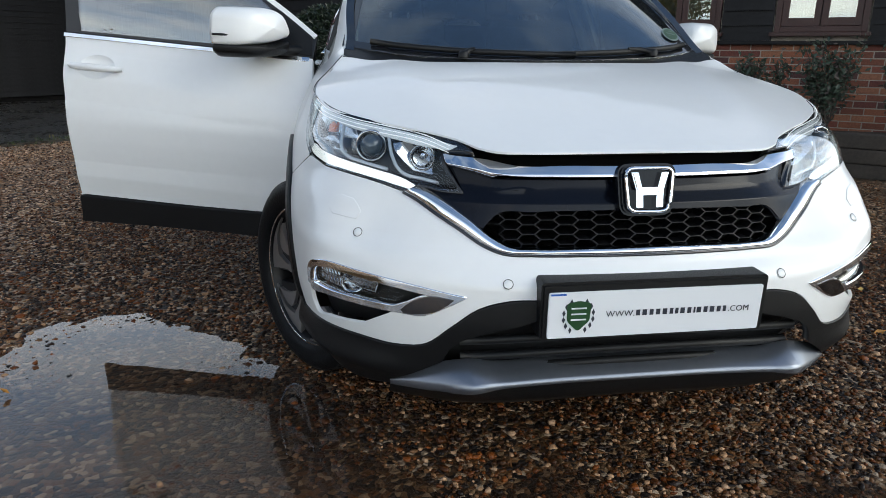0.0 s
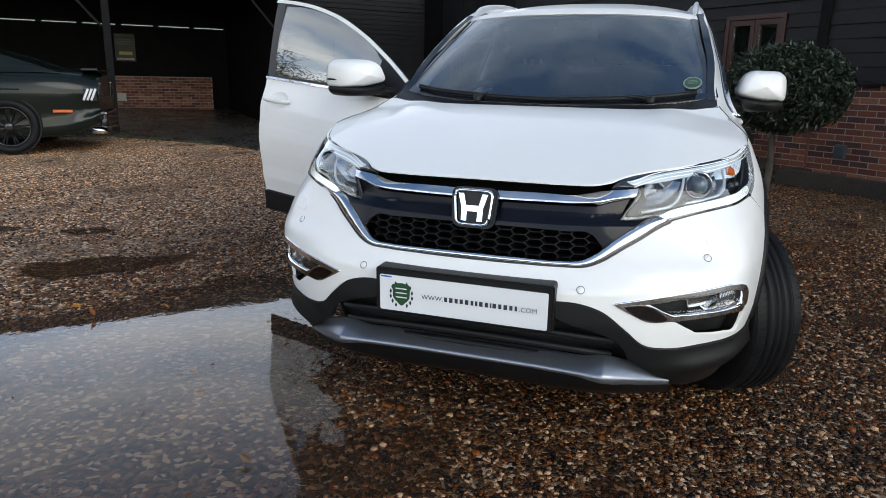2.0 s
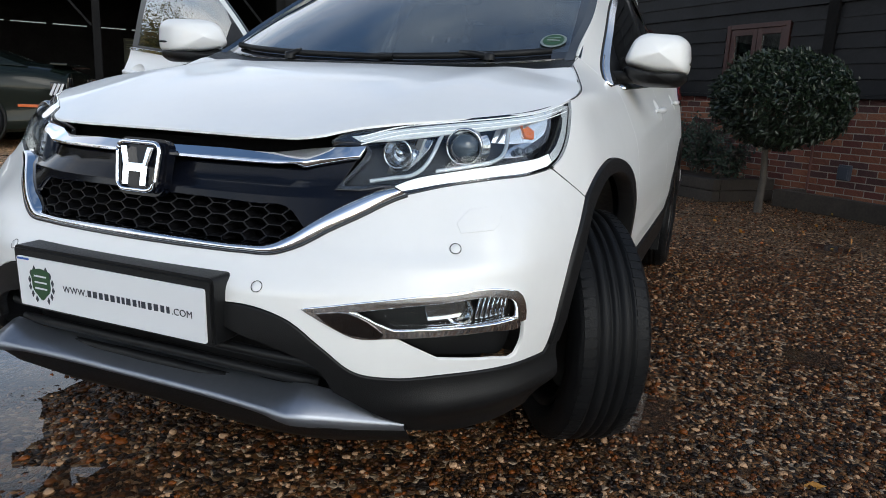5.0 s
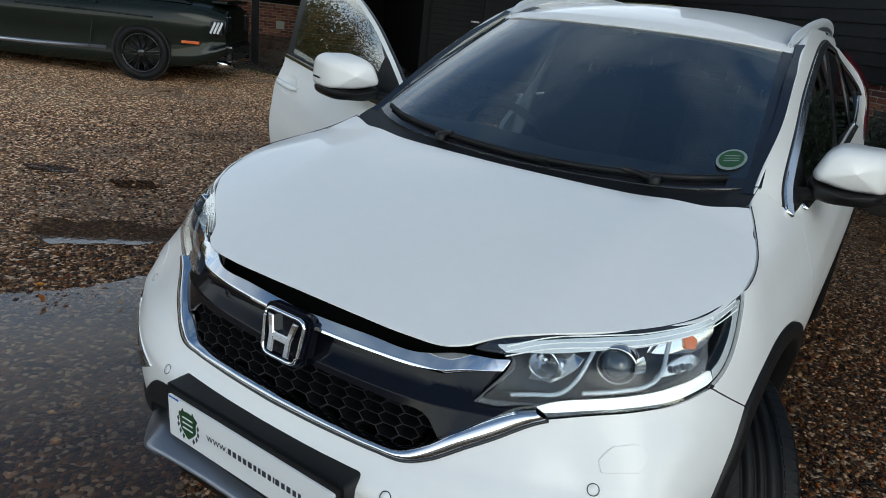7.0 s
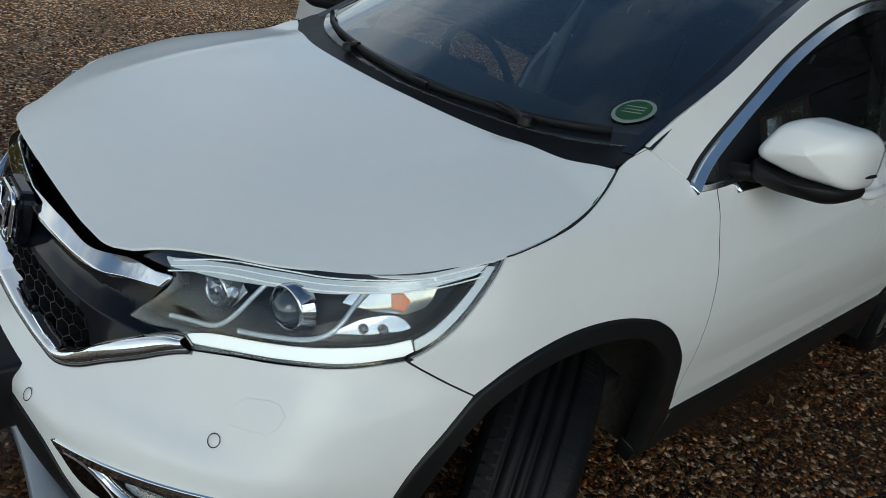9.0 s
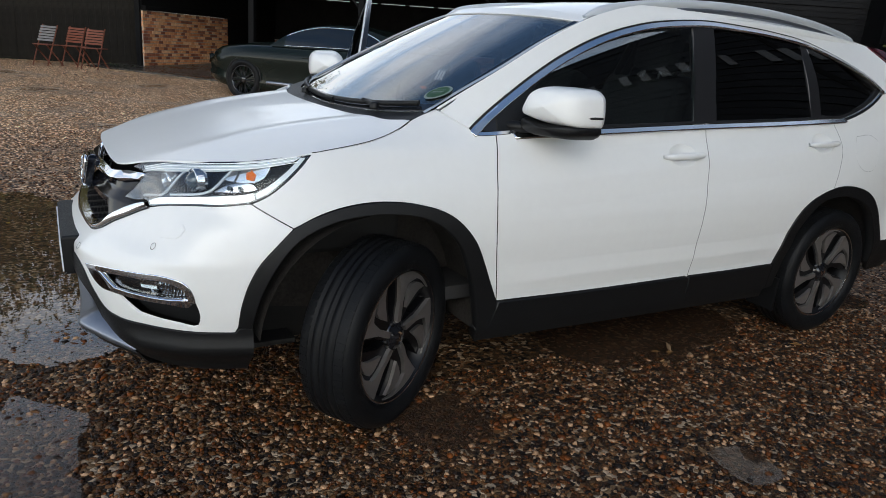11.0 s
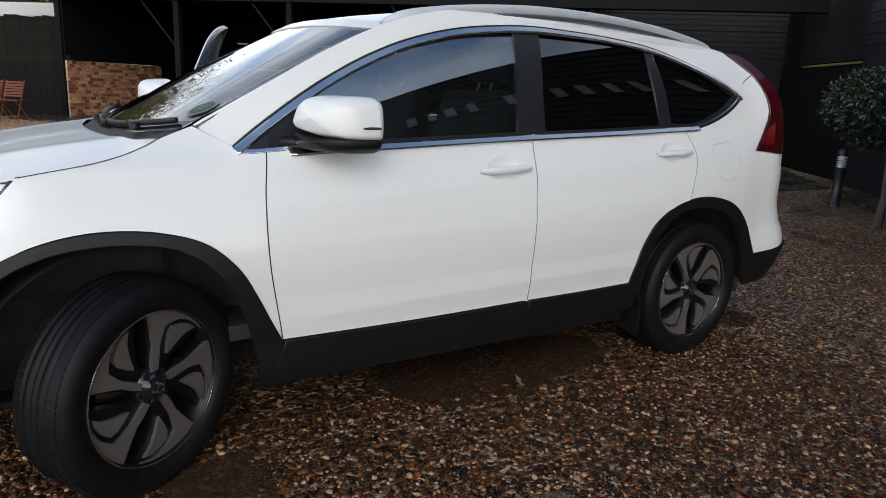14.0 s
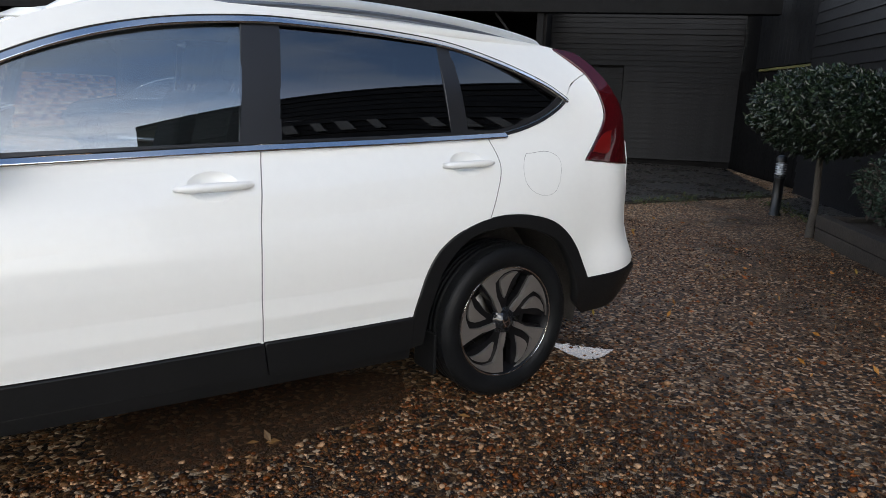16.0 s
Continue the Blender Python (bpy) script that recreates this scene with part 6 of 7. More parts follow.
for side in (1, -1):                  # the ditch between the roof and the body side
    rows = []
    for s, z in smooth_line(SIDE_TOP, .04):
        a = Vector(belt(s, z, -.004))
        b = Vector(roof_sheet(float(ROOF_X(a.y)) - .012, a.y, -.006))
        rows.append([Vector((side * p.x, p.y, p.z)) for p in ((a, a.lerp(b, .5) - Vector((0, 0, .006)), b) if side == -1 else (b, a.lerp(b, .5) - Vector((0, 0, .006)), a))])
    loft("roof_ditch", rows, M_WHITE, car)
skin("roof_lining", [(-.55, 1.95), (.55, 1.95), (.55, 4.2), (-.55, 4.2)], roof_sheet, M_LINING, car, out=-.045, step=.12, gap=0)
for side in (1, -1):
    pts = [(.572, 1.955, 1.527), (.576, 2.02, 1.556), (.580, 2.12, 1.583), (.580, 2.35, 1.618), (.575, 2.7, 1.648), (.562, 3.1, 1.655), (.54, 3.5, 1.640), (.51, 3.8, 1.615), (.482, 4.0, 1.590), (.472, 4.05, 1.575)]
    t = np.arange(len(pts))
    q = np.linspace(0, len(pts) - 1, 40)
    P3 = np.array(pts)
    line = [(side * float(spline(t, P3[:, 0])(v)), float(spline(t, P3[:, 1])(v)), float(spline(t, P3[:, 2])(v)) + .002 - .0014 * float(v)) for v in q]
    tube("roof_rail", line, [.0130 * min(1.0, .42 + .5 * float(v)) for v in q], M_RAIL, car, "silver roof rail", n=14, flat=1.6)
    # darker tube fills the gap, drawn as the thin shadow line below the rail
    tube("rail_gap_fill", [(p[0] * 1.008, p[1], p[2] - .024) for p in line], .008, M_SILVER, car, "darker fill of the shaded gap under the roof rail", n=8, flat=1.5)
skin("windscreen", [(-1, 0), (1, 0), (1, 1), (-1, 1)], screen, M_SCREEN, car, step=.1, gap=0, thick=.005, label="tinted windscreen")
for x0, x1, y0, y1 in ((-1, -.945, 0, 1), (.945, 1, 0, 1), (-.945, .945, 0, .05)):
    skin("screen_border", [(x0, y0), (x1, y0), (x1, y1), (x0, y1)], screen, M_GLOSSBLACK, car, step=.1, gap=0, out=.003, thick=.004)
skin("roof_lip", [(-1, .938), (-.5, .934), (0, .932), (.5, .934), (1, .938), (1, 1), (-1, 1)], screen, M_WHITE, car, step=.08, gap=0, out=.006, thick=.006, label="white leading edge of the roof")
cow = lerp_rows([(0, [(.96, 1.072), (1.0, 1.082), (1.06, 1.112)]), (.35, [(.985, 1.07), (1.02, 1.082), (1.09, 1.116)]), (.6, [(1.04, 1.075), (1.07, 1.09), (1.17, 1.128)]), (.695, [(1.125, 1.112), (1.16, 1.126), (1.24, 1.150)])], np.linspace(-.695, .695, 41))
loft("cowl", cow, M_BLACKPLASTIC, car, "black plastic scuttle below the windscreen")


def wiper(u0, u1, v0, v1, base):
    w = tagged(new("wiper"))
    w.parent = car
    pts = [Vector(screen(u0 + (u1 - u0) * t, v0 + (v1 - v0) * t, .015)) for t in np.linspace(0, 1, 9)]
    tube("blade", pts, .0075, M_BLACKPLASTIC, w, n=8, flat=1.4)
    mid = pts[4]
    tube("wiper_arm", [Vector(base), (Vector(base) + mid) * .5 + Vector((0, 0, .008)), mid + Vector((0, 0, .009))], [.013, .010, .007], M_BLACKPLASTIC, w, n=8)
    k = lathe("pivot_cap", [(.018, -.01), (.018, .008), (.01, .014), (.001, .014)], M_BLACKPLASTIC, w, n=18, axis="z")
    k.matrix_world = Matrix.Translation(Vector(base))


wiper(-.86, .18, .040, .012, (-.28, 1.055, 1.118))
wiper(.10, .88, .018, .036, (.44, 1.09, 1.13))
st = skin("window_sticker", ellipse((.872, .146), .055, .055), screen, mat("sticker_white", (.19, .23, .225), .4), car, out=.0055, gap=0, step=.03, thick=.001, label="round pale green dealer sticker")
skin("sticker_shield", ellipse((.872, .146), .045, .044), screen, M_GREEN, car, out=.0075, gap=0, step=.03, thick=.001)
for k in range(3):
    z = .159 - k * .013
    skin("sticker_bar", [(.845, z), (.899, z), (.899, z + .003), (.845, z + .003)], screen, bpy.data.materials["sticker_white"], car, out=.009, gap=0, step=.05, thick=.0008)

# tail
skin("tailgate", [(5.02, .54), (5.88, .54), (5.88, 1.38), (5.45, 1.38), (5.25, 1.25), (5.02, 1.03), (5.02, 1.0)], belt, M_WHITE, car, step=.08, label="white tailgate")
skin("tailgate", [(5.02, .54), (5.88, .54), (5.88, 1.38), (5.45, 1.38), (5.25, 1.25), (5.02, 1.03), (5.02, 1.0)], belt, M_WHITE, car, step=.08, side=-1)
skin("rear_valance", [(5.0, .30), (5.88, .30), (5.88, .54), (5.02, .54)], belt, M_BLACKPLASTIC, car, step=.08)
skin("rear_valance", [(5.0, .30), (5.88, .30), (5.88, .54), (5.02, .54)], belt, M_BLACKPLASTIC, car, step=.08, side=-1)
for side in (1, -1):
    skin("rear_window", ring([(5.15, 1.10), (5.88, 1.10)], [(5.88, 1.10), (5.88, 1.56)], [(5.88, 1.56), (5.30, 1.54)], [(5.30, 1.54), (5.22, 1.36), (5.15, 1.10)]), belt, M_GLOSSBLACK, car, step=.06, side=side, out=.004, label="dark rear window")
box_part("mud_flap", (.70, 3.26, .16), (.86, 3.275, .34), M_BLACKPLASTIC, car, .004)

# wheels
M_RIMBLACK = mat("satin_black_rim", (.006, .006, .007), .3, spec=.25)
wheel = tagged(new("wheel"))
lathe("tyre", [(.252, .070), (.256, .092), (.275, .106), (.305, .113), (.326, .108), (.341, .098), (.350, .086), (.3535, .070), (.354, .0)][:8] + [(.3545, .055), (.3545, .050), (.347, .048), (.347, .042), (.355, .040), (.3555, .018), (.348, .016), (.348, .008), (.356, .006), (.356, -.006), (.348, -.008), (.348, -.016), (.3555, -.018), (.355, -.040), (.347, -.042), (.347, -.048), (.3545, -.050), (.3535, -.070), (.350, -.086), (.341, -.098), (.30, -.113), (.275, -.108), (.252, -.08)], M_RUBBER, wheel, "black treaded tyre", n=96)
tv, tf = [], []
for k in range(84):                      # shoulder blocks of the tread
    a = 2 * math.pi * k / 84
    for sgn in (1, -1):
        i = len(tv)
        for da, x, r in ((0, .056, .3565), (.055, .056, .3565), (.060, .088, .3515), (.005, .088, .3515), (0, .056, .348), (.055, .056, .348), (.06, .088, .343), (.005, .088, .343)):
            tv.append((sgn * x, r * math.cos(a + da), r * math.sin(a + da)))
        tf += [(i, i + 1, i + 2, i + 3), (i, i + 4, i + 5, i + 1), (i + 1, i + 5, i + 6, i + 2), (i + 3, i + 2, i + 6, i + 7), (i, i + 3, i + 7, i + 4)]
tagged(mesh_object("tread", tv, tf, M_RUBBER, wheel, smooth=False), kind="stuff")
rim = lathe("rim", [(.233, .078), (.236, .090), (.233, .094), (.228, .092), (.224, .082), (.212, .06), (.205, .02), (.20, -.05), (.215, -.09), (.232, -.095)], M_RIMBLACK, wheel, "black alloy rim with grey machined spokes", n=72)
lathe("rim_lip", [(.2335, .0935), (.2305, .0955), (.2275, .0930)], M_CHROME, rim, n=72)
lathe("brake_disc", [(.001, .0), (.15, .0), (.155, -.012), (.001, -.012)], mat("brake_steel", (.10, .095, .09), .35, metal=.9), wheel, n=48)
lathe("barrel", [(.001, -.03), (.205, -.03)], M_VOID, wheel, n=40)


def blade(pts, x0, x1, material, name, turn, parent, bevel=.002):
    bm = bmesh.new()
    fine = []
    for i, (r, a) in enumerate(pts):
        r2, a2 = pts[(i + 1) % len(pts)]
        for k in range(4):
            t = k / 4
            fine.append((r + (r2 - r) * t, a + (a2 - a) * t))
    loop = [bm.verts.new((x1, r * math.cos(math.radians(a + turn)), r * math.sin(math.radians(a + turn)))) for r, a in fine]
    f = bm.faces.new(loop)
    ex = bmesh.ops.extrude_face_region(bm, geom=[f])
    for v in ex["geom"]:
        if isinstance(v, bmesh.types.BMVert):
            v.co.x = x0
    bmesh.ops.recalc_face_normals(bm, faces=bm.faces)
    return part(name, bm, material, parent)


def cw(pts):
    """Spoke outlines are given clockwise from the top as (radius, degrees)."""
    return [(r, 90 - a) for r, a in pts]


for k in range(5):
    tn = -72 * k + 5
    blade(cw([(.050, -13), (.12, -4), (.2285, -7), (.2285, 8), (.2285, 22), (.2285, 36), (.2285, 50), (.2205, 50), (.2175, 37), (.206, 24), (.180, 10), (.12, 5.5), (.052, 9)]), .058, .082, M_ALLOY, "spoke", tn, rim)
    blade(cw([(.100, 25), (.128, 20), (.155, 18), (.180, 20), (.195, 28), (.2085, 39), (.2105, 45.5), (.180, 39), (.145, 34), (.115, 29.5)]), .05, .079, M_ALLOY, "spoke_leaf", tn, rim)
    blade(cw([(.050, -22), (.12, -9), (.222, -9), (.226, 20), (.226, 53), (.20, 51), (.15, 47), (.10, 40), (.055, 40)]), .030, .066, M_RIMBLACK, "spoke_edge", tn, rim)
    nut = lathe("wheel_nut", [(.009, .05), (.009, .072), (.006, .075), (.001, .075)], M_BLACKPLASTIC, rim, n=10)
    nut.matrix_world = Matrix.Translation((0, .052 * math.cos(math.radians(tn + 50)), .052 * math.sin(math.radians(tn + 50))))
lathe("hub", [(.045, .03), (.062, .06), (.050, .074), (.034, .080), (.030, .088), (.001, .090)], M_GLOSSBLACK, rim, n=32)
for q in ([(-.018, .018), (-.011, .018), (-.008, -.018), (-.014, -.018)], [(.018, .018), (.011, .018), (.008, -.018), (.014, -.018)], [(-.010, .003), (.010, .003), (.010, -.003), (-.010, -.003)]):
    bm = bmesh.new()
    f = bm.faces.new([bm.verts.new((.0915, a, b)) for a, b in q])
    if f.normal.x < 0:
        f.normal_flip()
    part("hub_bar", bm, M_CHROME, rim)
spots = [pose(.785, 3.63, .345, 25, 0, 0), pose(.79, 1.0, .352, 62, 0, 0), pose(-.79, 3.63, .352, 40, 0, 180), pose(-.79, 1.0, .352, 12, 0, 0)]
spots[1] = pose(.785, 1.0, .345, 0, 0, 32) @ pose(0, 0, 0, 62, 0, 0)
spots[3] = pose(-.79, 1.0, .352, 0, 0, 212) @ pose(0, 0, 0, 12, 0, 0)
rim.scale = (1.0, 1.10, 1.10)
wheel.scale = (1.0, .982, .982)
wheel.parent = car
for mm in spots[1:]:
    copy_thing(wheel, mm)
wheel.matrix_world = spots[0] @ Matrix.Diagonal((1.0, .982, .982, 1))

# cabin
box_part("cabin_floor", (-.72, 1.2, .40), (.72, 4.2, .46), M_INTERIOR, car, .01)
dash = lerp_rows([(0, [(1.16, 1.08), (1.3, 1.105), (1.45, 1.10), (1.58, 1.06), (1.62, .95), (1.60, .6)]), (.4, [(1.2, 1.08), (1.32, 1.11), (1.46, 1.115), (1.60, 1.07), (1.63, .95), (1.6, .6)]), (.68, [(1.28, 1.08), (1.36, 1.10), (1.47, 1.10), (1.57, 1.06), (1.60, .95), (1.58, .6)])], np.linspace(-.68, .68, 25))
loft("dashboard", dash, M_INTERIOR, car, "dark grey dashboard")
sw = [Vector((-.37 + .185 * math.cos(a), 1.70 - .185 * math.sin(a) * .42, 1.02 + .185 * math.sin(a) * .9)) for a in np.linspace(0, 2 * math.pi, 33)]
whl = tube("steering_wheel", sw, .016, M_INTERIOR, car, "dark leather steering wheel", n=10)
for a in (0, math.pi, -math.pi / 2):
    tube("wheel_spoke", [Vector((-.37, 1.68, 1.02)), Vector((-.37 + .18 * math.cos(a), 1.70 - .18 * math.sin(a) * .42, 1.02 + .18 * math.sin(a) * .9))], .016, M_METAL if a == 0 else M_INTERIOR, whl, n=8)
box_part("wheel_boss", (-.43, 1.655, .97), (-.31, 1.70, 1.07), M_INTERIOR, whl, .02)


def seat(x, y, w=.25, rest=True):
    s = tagged(new("seat"))
    s.parent = car
    box_part("seat_cushion", (x - w, y - .28, .62), (x + w, y + .24, .76), M_FABRIC, s, .05)
    box_part("backrest", (-w, -.07, 0), (w, .07, .62), M_FABRIC, s, .055, m=pose(x, y + .28, .70, -16, 0, 0))
    for hx in ((x,) if w < .4 else (x - .45, x, x + .45)):
        box_part("head_restraint", (-.125, -.05, 0), (.125, .05, .19), M_FABRIC, s, .045, m=pose(hx, y + .47, 1.33, -10, 0, 0))
        for dx in (-.05, .05):
            tube("restraint_post", [Vector((hx + dx, y + .44, 1.27)), Vector((hx + dx, y + .475, 1.36))], .006, M_METAL, s, n=8)


seat(-.37, 2.15)
seat(.37, 2.15)
seat(0, 3.15, .62)
mirror_in = box_part("inside_mirror", (-.12, 1.86, 1.40), (.12, 1.90, 1.46), M_INTERIOR, car, .015, "inside mirror")
box_part("sensor_box", (-.08, 1.76, 1.45), (.08, 1.86, 1.50), M_INTERIOR, car, .012)
for side in (1, -1):
    pts = [Vector(belt(s, z, -.05)) * 1.0 for s, z in ((1.95, 1.16), (2.2, 1.31), (2.5, 1.46), (2.75, 1.53))]
    tube("pillar_trim", [Vector((side * p.x, p.y, p.z)) for p in pts], .028, M_LINING, car, n=8)
    pb = [Vector(belt(s, z, -.05)) for s, z in ((3.17, .6), (3.16, 1.1), (3.2, 1.52))]
    tube("pillar_trim", [Vector((side * p.x, p.y, p.z)) for p in pb], .035, M_LINING, car, n=8)
    pd = [Vector(belt(s, z, -.06)) for s, z in ((4.0, 1.1), (4.0, 1.5))]
    tube("pillar_trim", [Vector((side * p.x, p.y, p.z)) for p in pd], .03, M_INTERIOR, car, n=8)


# ---- puddles ----
def water_mat(name, tint, mud, murk, rough):
    """Shallow water: the bed shows through, a little silt is afloat in it, and it mirrors the sky."""
    m = glass_mat(name, tint, rough, 1.33, 1.1)
    n, l = m.node_tree.nodes, m.node_tree.links
    mx = next(q for q in n if q.bl_idname == "ShaderNodeMixShader")
    tr = next(q for q in n if q.bl_idname == "ShaderNodeBsdfTransparent")
    gl = next(q for q in n if q.type == "BSDF_GLOSSY")
    d, m2, tc, no, bu = n.new("ShaderNodeBsdfDiffuse"), n.new("ShaderNodeMixShader"), n.new("ShaderNodeTexCoord"), n.new("ShaderNodeTexNoise"), n.new("ShaderNodeBump")
    d.inputs["Color"].default_value, m2.inputs["Fac"].default_value = (*mud, 1), murk
    no.inputs["Scale"].default_value, no.inputs["Detail"].default_value = 14, 3
    bu.inputs["Strength"].default_value, bu.inputs["Distance"].default_value = .05, .004
    l.new(tc.outputs["Object"], no.inputs["Vector"])
    l.new(no.outputs["Fac"], bu.inputs["Height"])
    l.new(bu.outputs["Normal"], gl.inputs["Normal"])
    l.new(tr.outputs["BSDF"], m2.inputs[1])
    l.new(d.outputs["BSDF"], m2.inputs[2])
    l.new(m2.outputs["Shader"], mx.inputs[1])
    return m


M_WATER = water_mat("puddle_water", (.80, .71, .62), (.085, .062, .048), .20, .01)
M_MUDDY = water_mat("muddy_water", (.80, .70, .60), (.085, .052, .034), .58, .03)


def blob(pts, wobble=.05, n=4):
    """A soft closed outline with a ragged edge."""
    p = np.array([*pts, pts[0]], float)
    t = np.r_[0, np.cumsum(np.hypot(*np.diff(p, axis=0).T))]
    q = np.linspace(0, t[-1], int(t[-1] / .05))[:-1]
    xs2, ys2 = spline(t, p[:, 0])(q), spline(t, p[:, 1])(q)
    out = []
    for x, y in zip(xs2, ys2):
        w = wobble * (noise.noise(Vector((x * 3, y * 3, 1))) + .6 * noise.noise(Vector((x * 11, y * 11, 4))))
        w2 = wobble * (noise.noise(Vector((x * 3, y * 3, 9))) + .6 * noise.noise(Vector((x * 11, y * 11, 7))))
        out.append((x + w, y + w2))
    return out


PUDDLES = [blob([(-3.9, -1.0), (-2.75, .15), (-2.25, .7), (-1.95, 1.35), (-1.75, 1.62), (-1.5, 1.5), (-1.2, 1.15), (-.85, .75), (-.62, .25), (-.45, .14), (-.14, .14), (-.02, -.06), (-.2, -.4), (-.36, -.6), (-.62, -1.0), (-.85, -1.7), (-1.6, -2.4), (-3.6, -2.6)], .16),
           blob([(.46, 4.27), (.52, 4.50), (.72, 4.51), (.76, 4.25)], .05)]
SHALLOW = [blob([(.22, -.12), (.45, .0), (.75, .04), (1.0, .04), (1.16, -.1), (1.1, -.36), (.8, -.5), (.42, -.42)], .12)]
MUDDY = [blob([(-3.3, 1.2), (-2.75, 1.65), (-2.4, 1.85), (-2.5, 1.5), (-2.9, 1.0)], .10),
           blob([(-4.6, 1.72), (-4.4, 1.95), (-4.15, 1.95), (-4.3, 1.75)], .05),
           blob([(-3.9, 1.98), (-3.7, 2.2), (-3.45, 2.15), (-3.6, 1.95)], .05),
         blob([(.1, 2.3), (.3, 2.95), (.5, 3.28), (.72, 3.15), (.84, 2.75), (.90, 2.35), (.72, 2.08), (.4, 2.05)], .08), blob([(.78, 1.0), (.85, 1.4), (1.08, 1.35), (1.1, 1.1)], .05),
         blob([(1.5, 2.0), (1.55, 2.2), (1.72, 2.2), (1.7, 2.0)], .04), blob([(1.9, 4.9), (1.95, 5.15), (2.2, 5.1), (2.15, 4.85)], .05)]
for o in (*PUDDLES, *SHALLOW):
    flat_sheet("puddle", o, .007, M_WATER, "shallow rain puddle mirroring the pale sky", "puddle", kind="structure")
for o in MUDDY:
    flat_sheet("puddle", o, .007, M_MUDDY, "small brown muddy puddle in the gravel", "puddle", kind="structure")


def inside_many(x, y, poly):
    p = np.array(poly)
    q = np.roll(p, 1, 0)
    out = np.zeros(len(x), bool)
    for (xi, yi), (xj, yj) in zip(p, q):
        c = (yi > y) != (yj > y)
        with np.errstate(divide="ignore", invalid="ignore"):
            c &= x < (xj - xi) * (y - yi) / (yj - yi) + xi
        out ^= c
    return out


# ---- loose stones on the gravel, as one mesh ----
def pebbles(count, seed):
    rng = np.random.default_rng(seed)
    g = (1 + 5 ** .5) / 2
    iv = np.array([(-1, g, 0), (1, g, 0), (-1, -g, 0), (1, -g, 0), (0, -1, g), (0, 1, g), (0, -1, -g), (0, 1, -g), (g, 0, -1), (g, 0, 1), (-g, 0, -1), (-g, 0, 1)]) / math.hypot(1, g)
    it = np.array([(0, 11, 5), (0, 5, 1), (0, 1, 7), (0, 7, 10), (0, 10, 11), (1, 5, 9), (5, 11, 4), (11, 10, 2), (10, 7, 6), (7, 1, 8), (3, 9, 4), (3, 4, 2), (3, 2, 6), (3, 6, 8), (3, 8, 9), (4, 9, 5), (2, 4, 11), (6, 2, 10), (8, 6, 7), (9, 8, 1)])
    # denser by the front and flank of the car, thinning out with distance
    n1, n2 = int(count * .62), int(count * .38)
    x = np.r_[rng.uniform(-2.6, 2.4, n1), rng.uniform(-6.5, 4.0, n2)]
    y = np.r_[rng.uniform(-1.7, 4.2, n1), rng.uniform(-1.9, 8.0, n2)]
    x[:n1] += rng.normal(0, .4, n1)
    y[:n1] += rng.normal(0, .4, n1)
    keep = ~((np.abs(x) < .62) & (y > .9) & (y < 4.2))
    x, y = x[keep], y[keep]
    depth = np.zeros(len(x))             # the stones sink away from a puddle's edge
    for o in (*PUDDLES, *SHALLOW, *MUDDY):
        i = np.flatnonzero(inside_many(x, y, o))
        e = np.array(o)
        for c in np.array_split(i, max(1, len(i) // 2000)):
            if len(c):
                depth[c] = np.sqrt(((x[c, None] - e[None, :, 0]) ** 2 + (y[c, None] - e[None, :, 1]) ** 2).min(1)) * (.55 if o in SHALLOW else 1)
    lump = np.array([noise.noise(Vector((a * 2.3, b * 2.3, 5))) + .5 * noise.noise(Vector((a * 7, b * 7, 2))) for a, b in zip(x, y)])
    depth = np.where(depth > 0, np.clip(depth * .021 - .015 * lump, 0, .02), 0)
    drop = (depth > .010) & (rng.random(len(x)) < .45)
    x, y, depth = x[~drop], y[~drop], depth[~drop]
    n = len(x)
    size = rng.uniform(.0045, .0105, n) * np.where(rng.random(n) < .08, 1.6, 1)
    v = iv[None] * (1 + rng.uniform(-.32, .32, (n, 12, 1)))
    v = v * np.stack([rng.uniform(.8, 1.35, n), rng.uniform(.7, 1.1, n), rng.uniform(.45, .75, n)], 1)[:, None, :] * size[:, None, None]
    a, b = rng.uniform(0, 2 * np.pi, n), rng.uniform(-.35, .35, n)
    ca, sa, cb, sb = np.cos(a)[:, None], np.sin(a)[:, None], np.cos(b)[:, None], np.sin(b)[:, None]
    vx, vy, vz = v[..., 0], v[..., 1] * cb - v[..., 2] * sb, v[..., 1] * sb + v[..., 2] * cb
    X, Y = vx * ca - vy * sa + x[:, None], vx * sa + vy * ca + y[:, None]
    d = np.maximum(0, -x - 5)
    z0 = .03 * d * d / (d + 1.5) + size * .25 - depth
    Z = vz + z0[:, None]
    co = np.stack([X, Y, Z], -1).reshape(-1, 3)
    tri = (it[None] + (np.arange(n) * 12)[:, None, None]).reshape(-1, 3)
    me = bpy.data.meshes.new("loose_stones")
    me.vertices.add(len(co))
    me.vertices.foreach_set("co", co.ravel())
    me.loops.add(tri.size)
    me.loops.foreach_set("vertex_index", tri.ravel())
    me.polygons.add(len(tri))
    me.polygons.foreach_set("loop_start", np.arange(0, tri.size, 3))
    me.update(calc_edges=True)
    me.polygons.foreach_set("use_smooth", [True] * len(tri))
    me.materials.append(M_PEBBLE)
    return tagged(new("loose_stones", me), "wet brown and grey gravel stones", "gravel", kind="stuff")


pebbles(120000, 5)


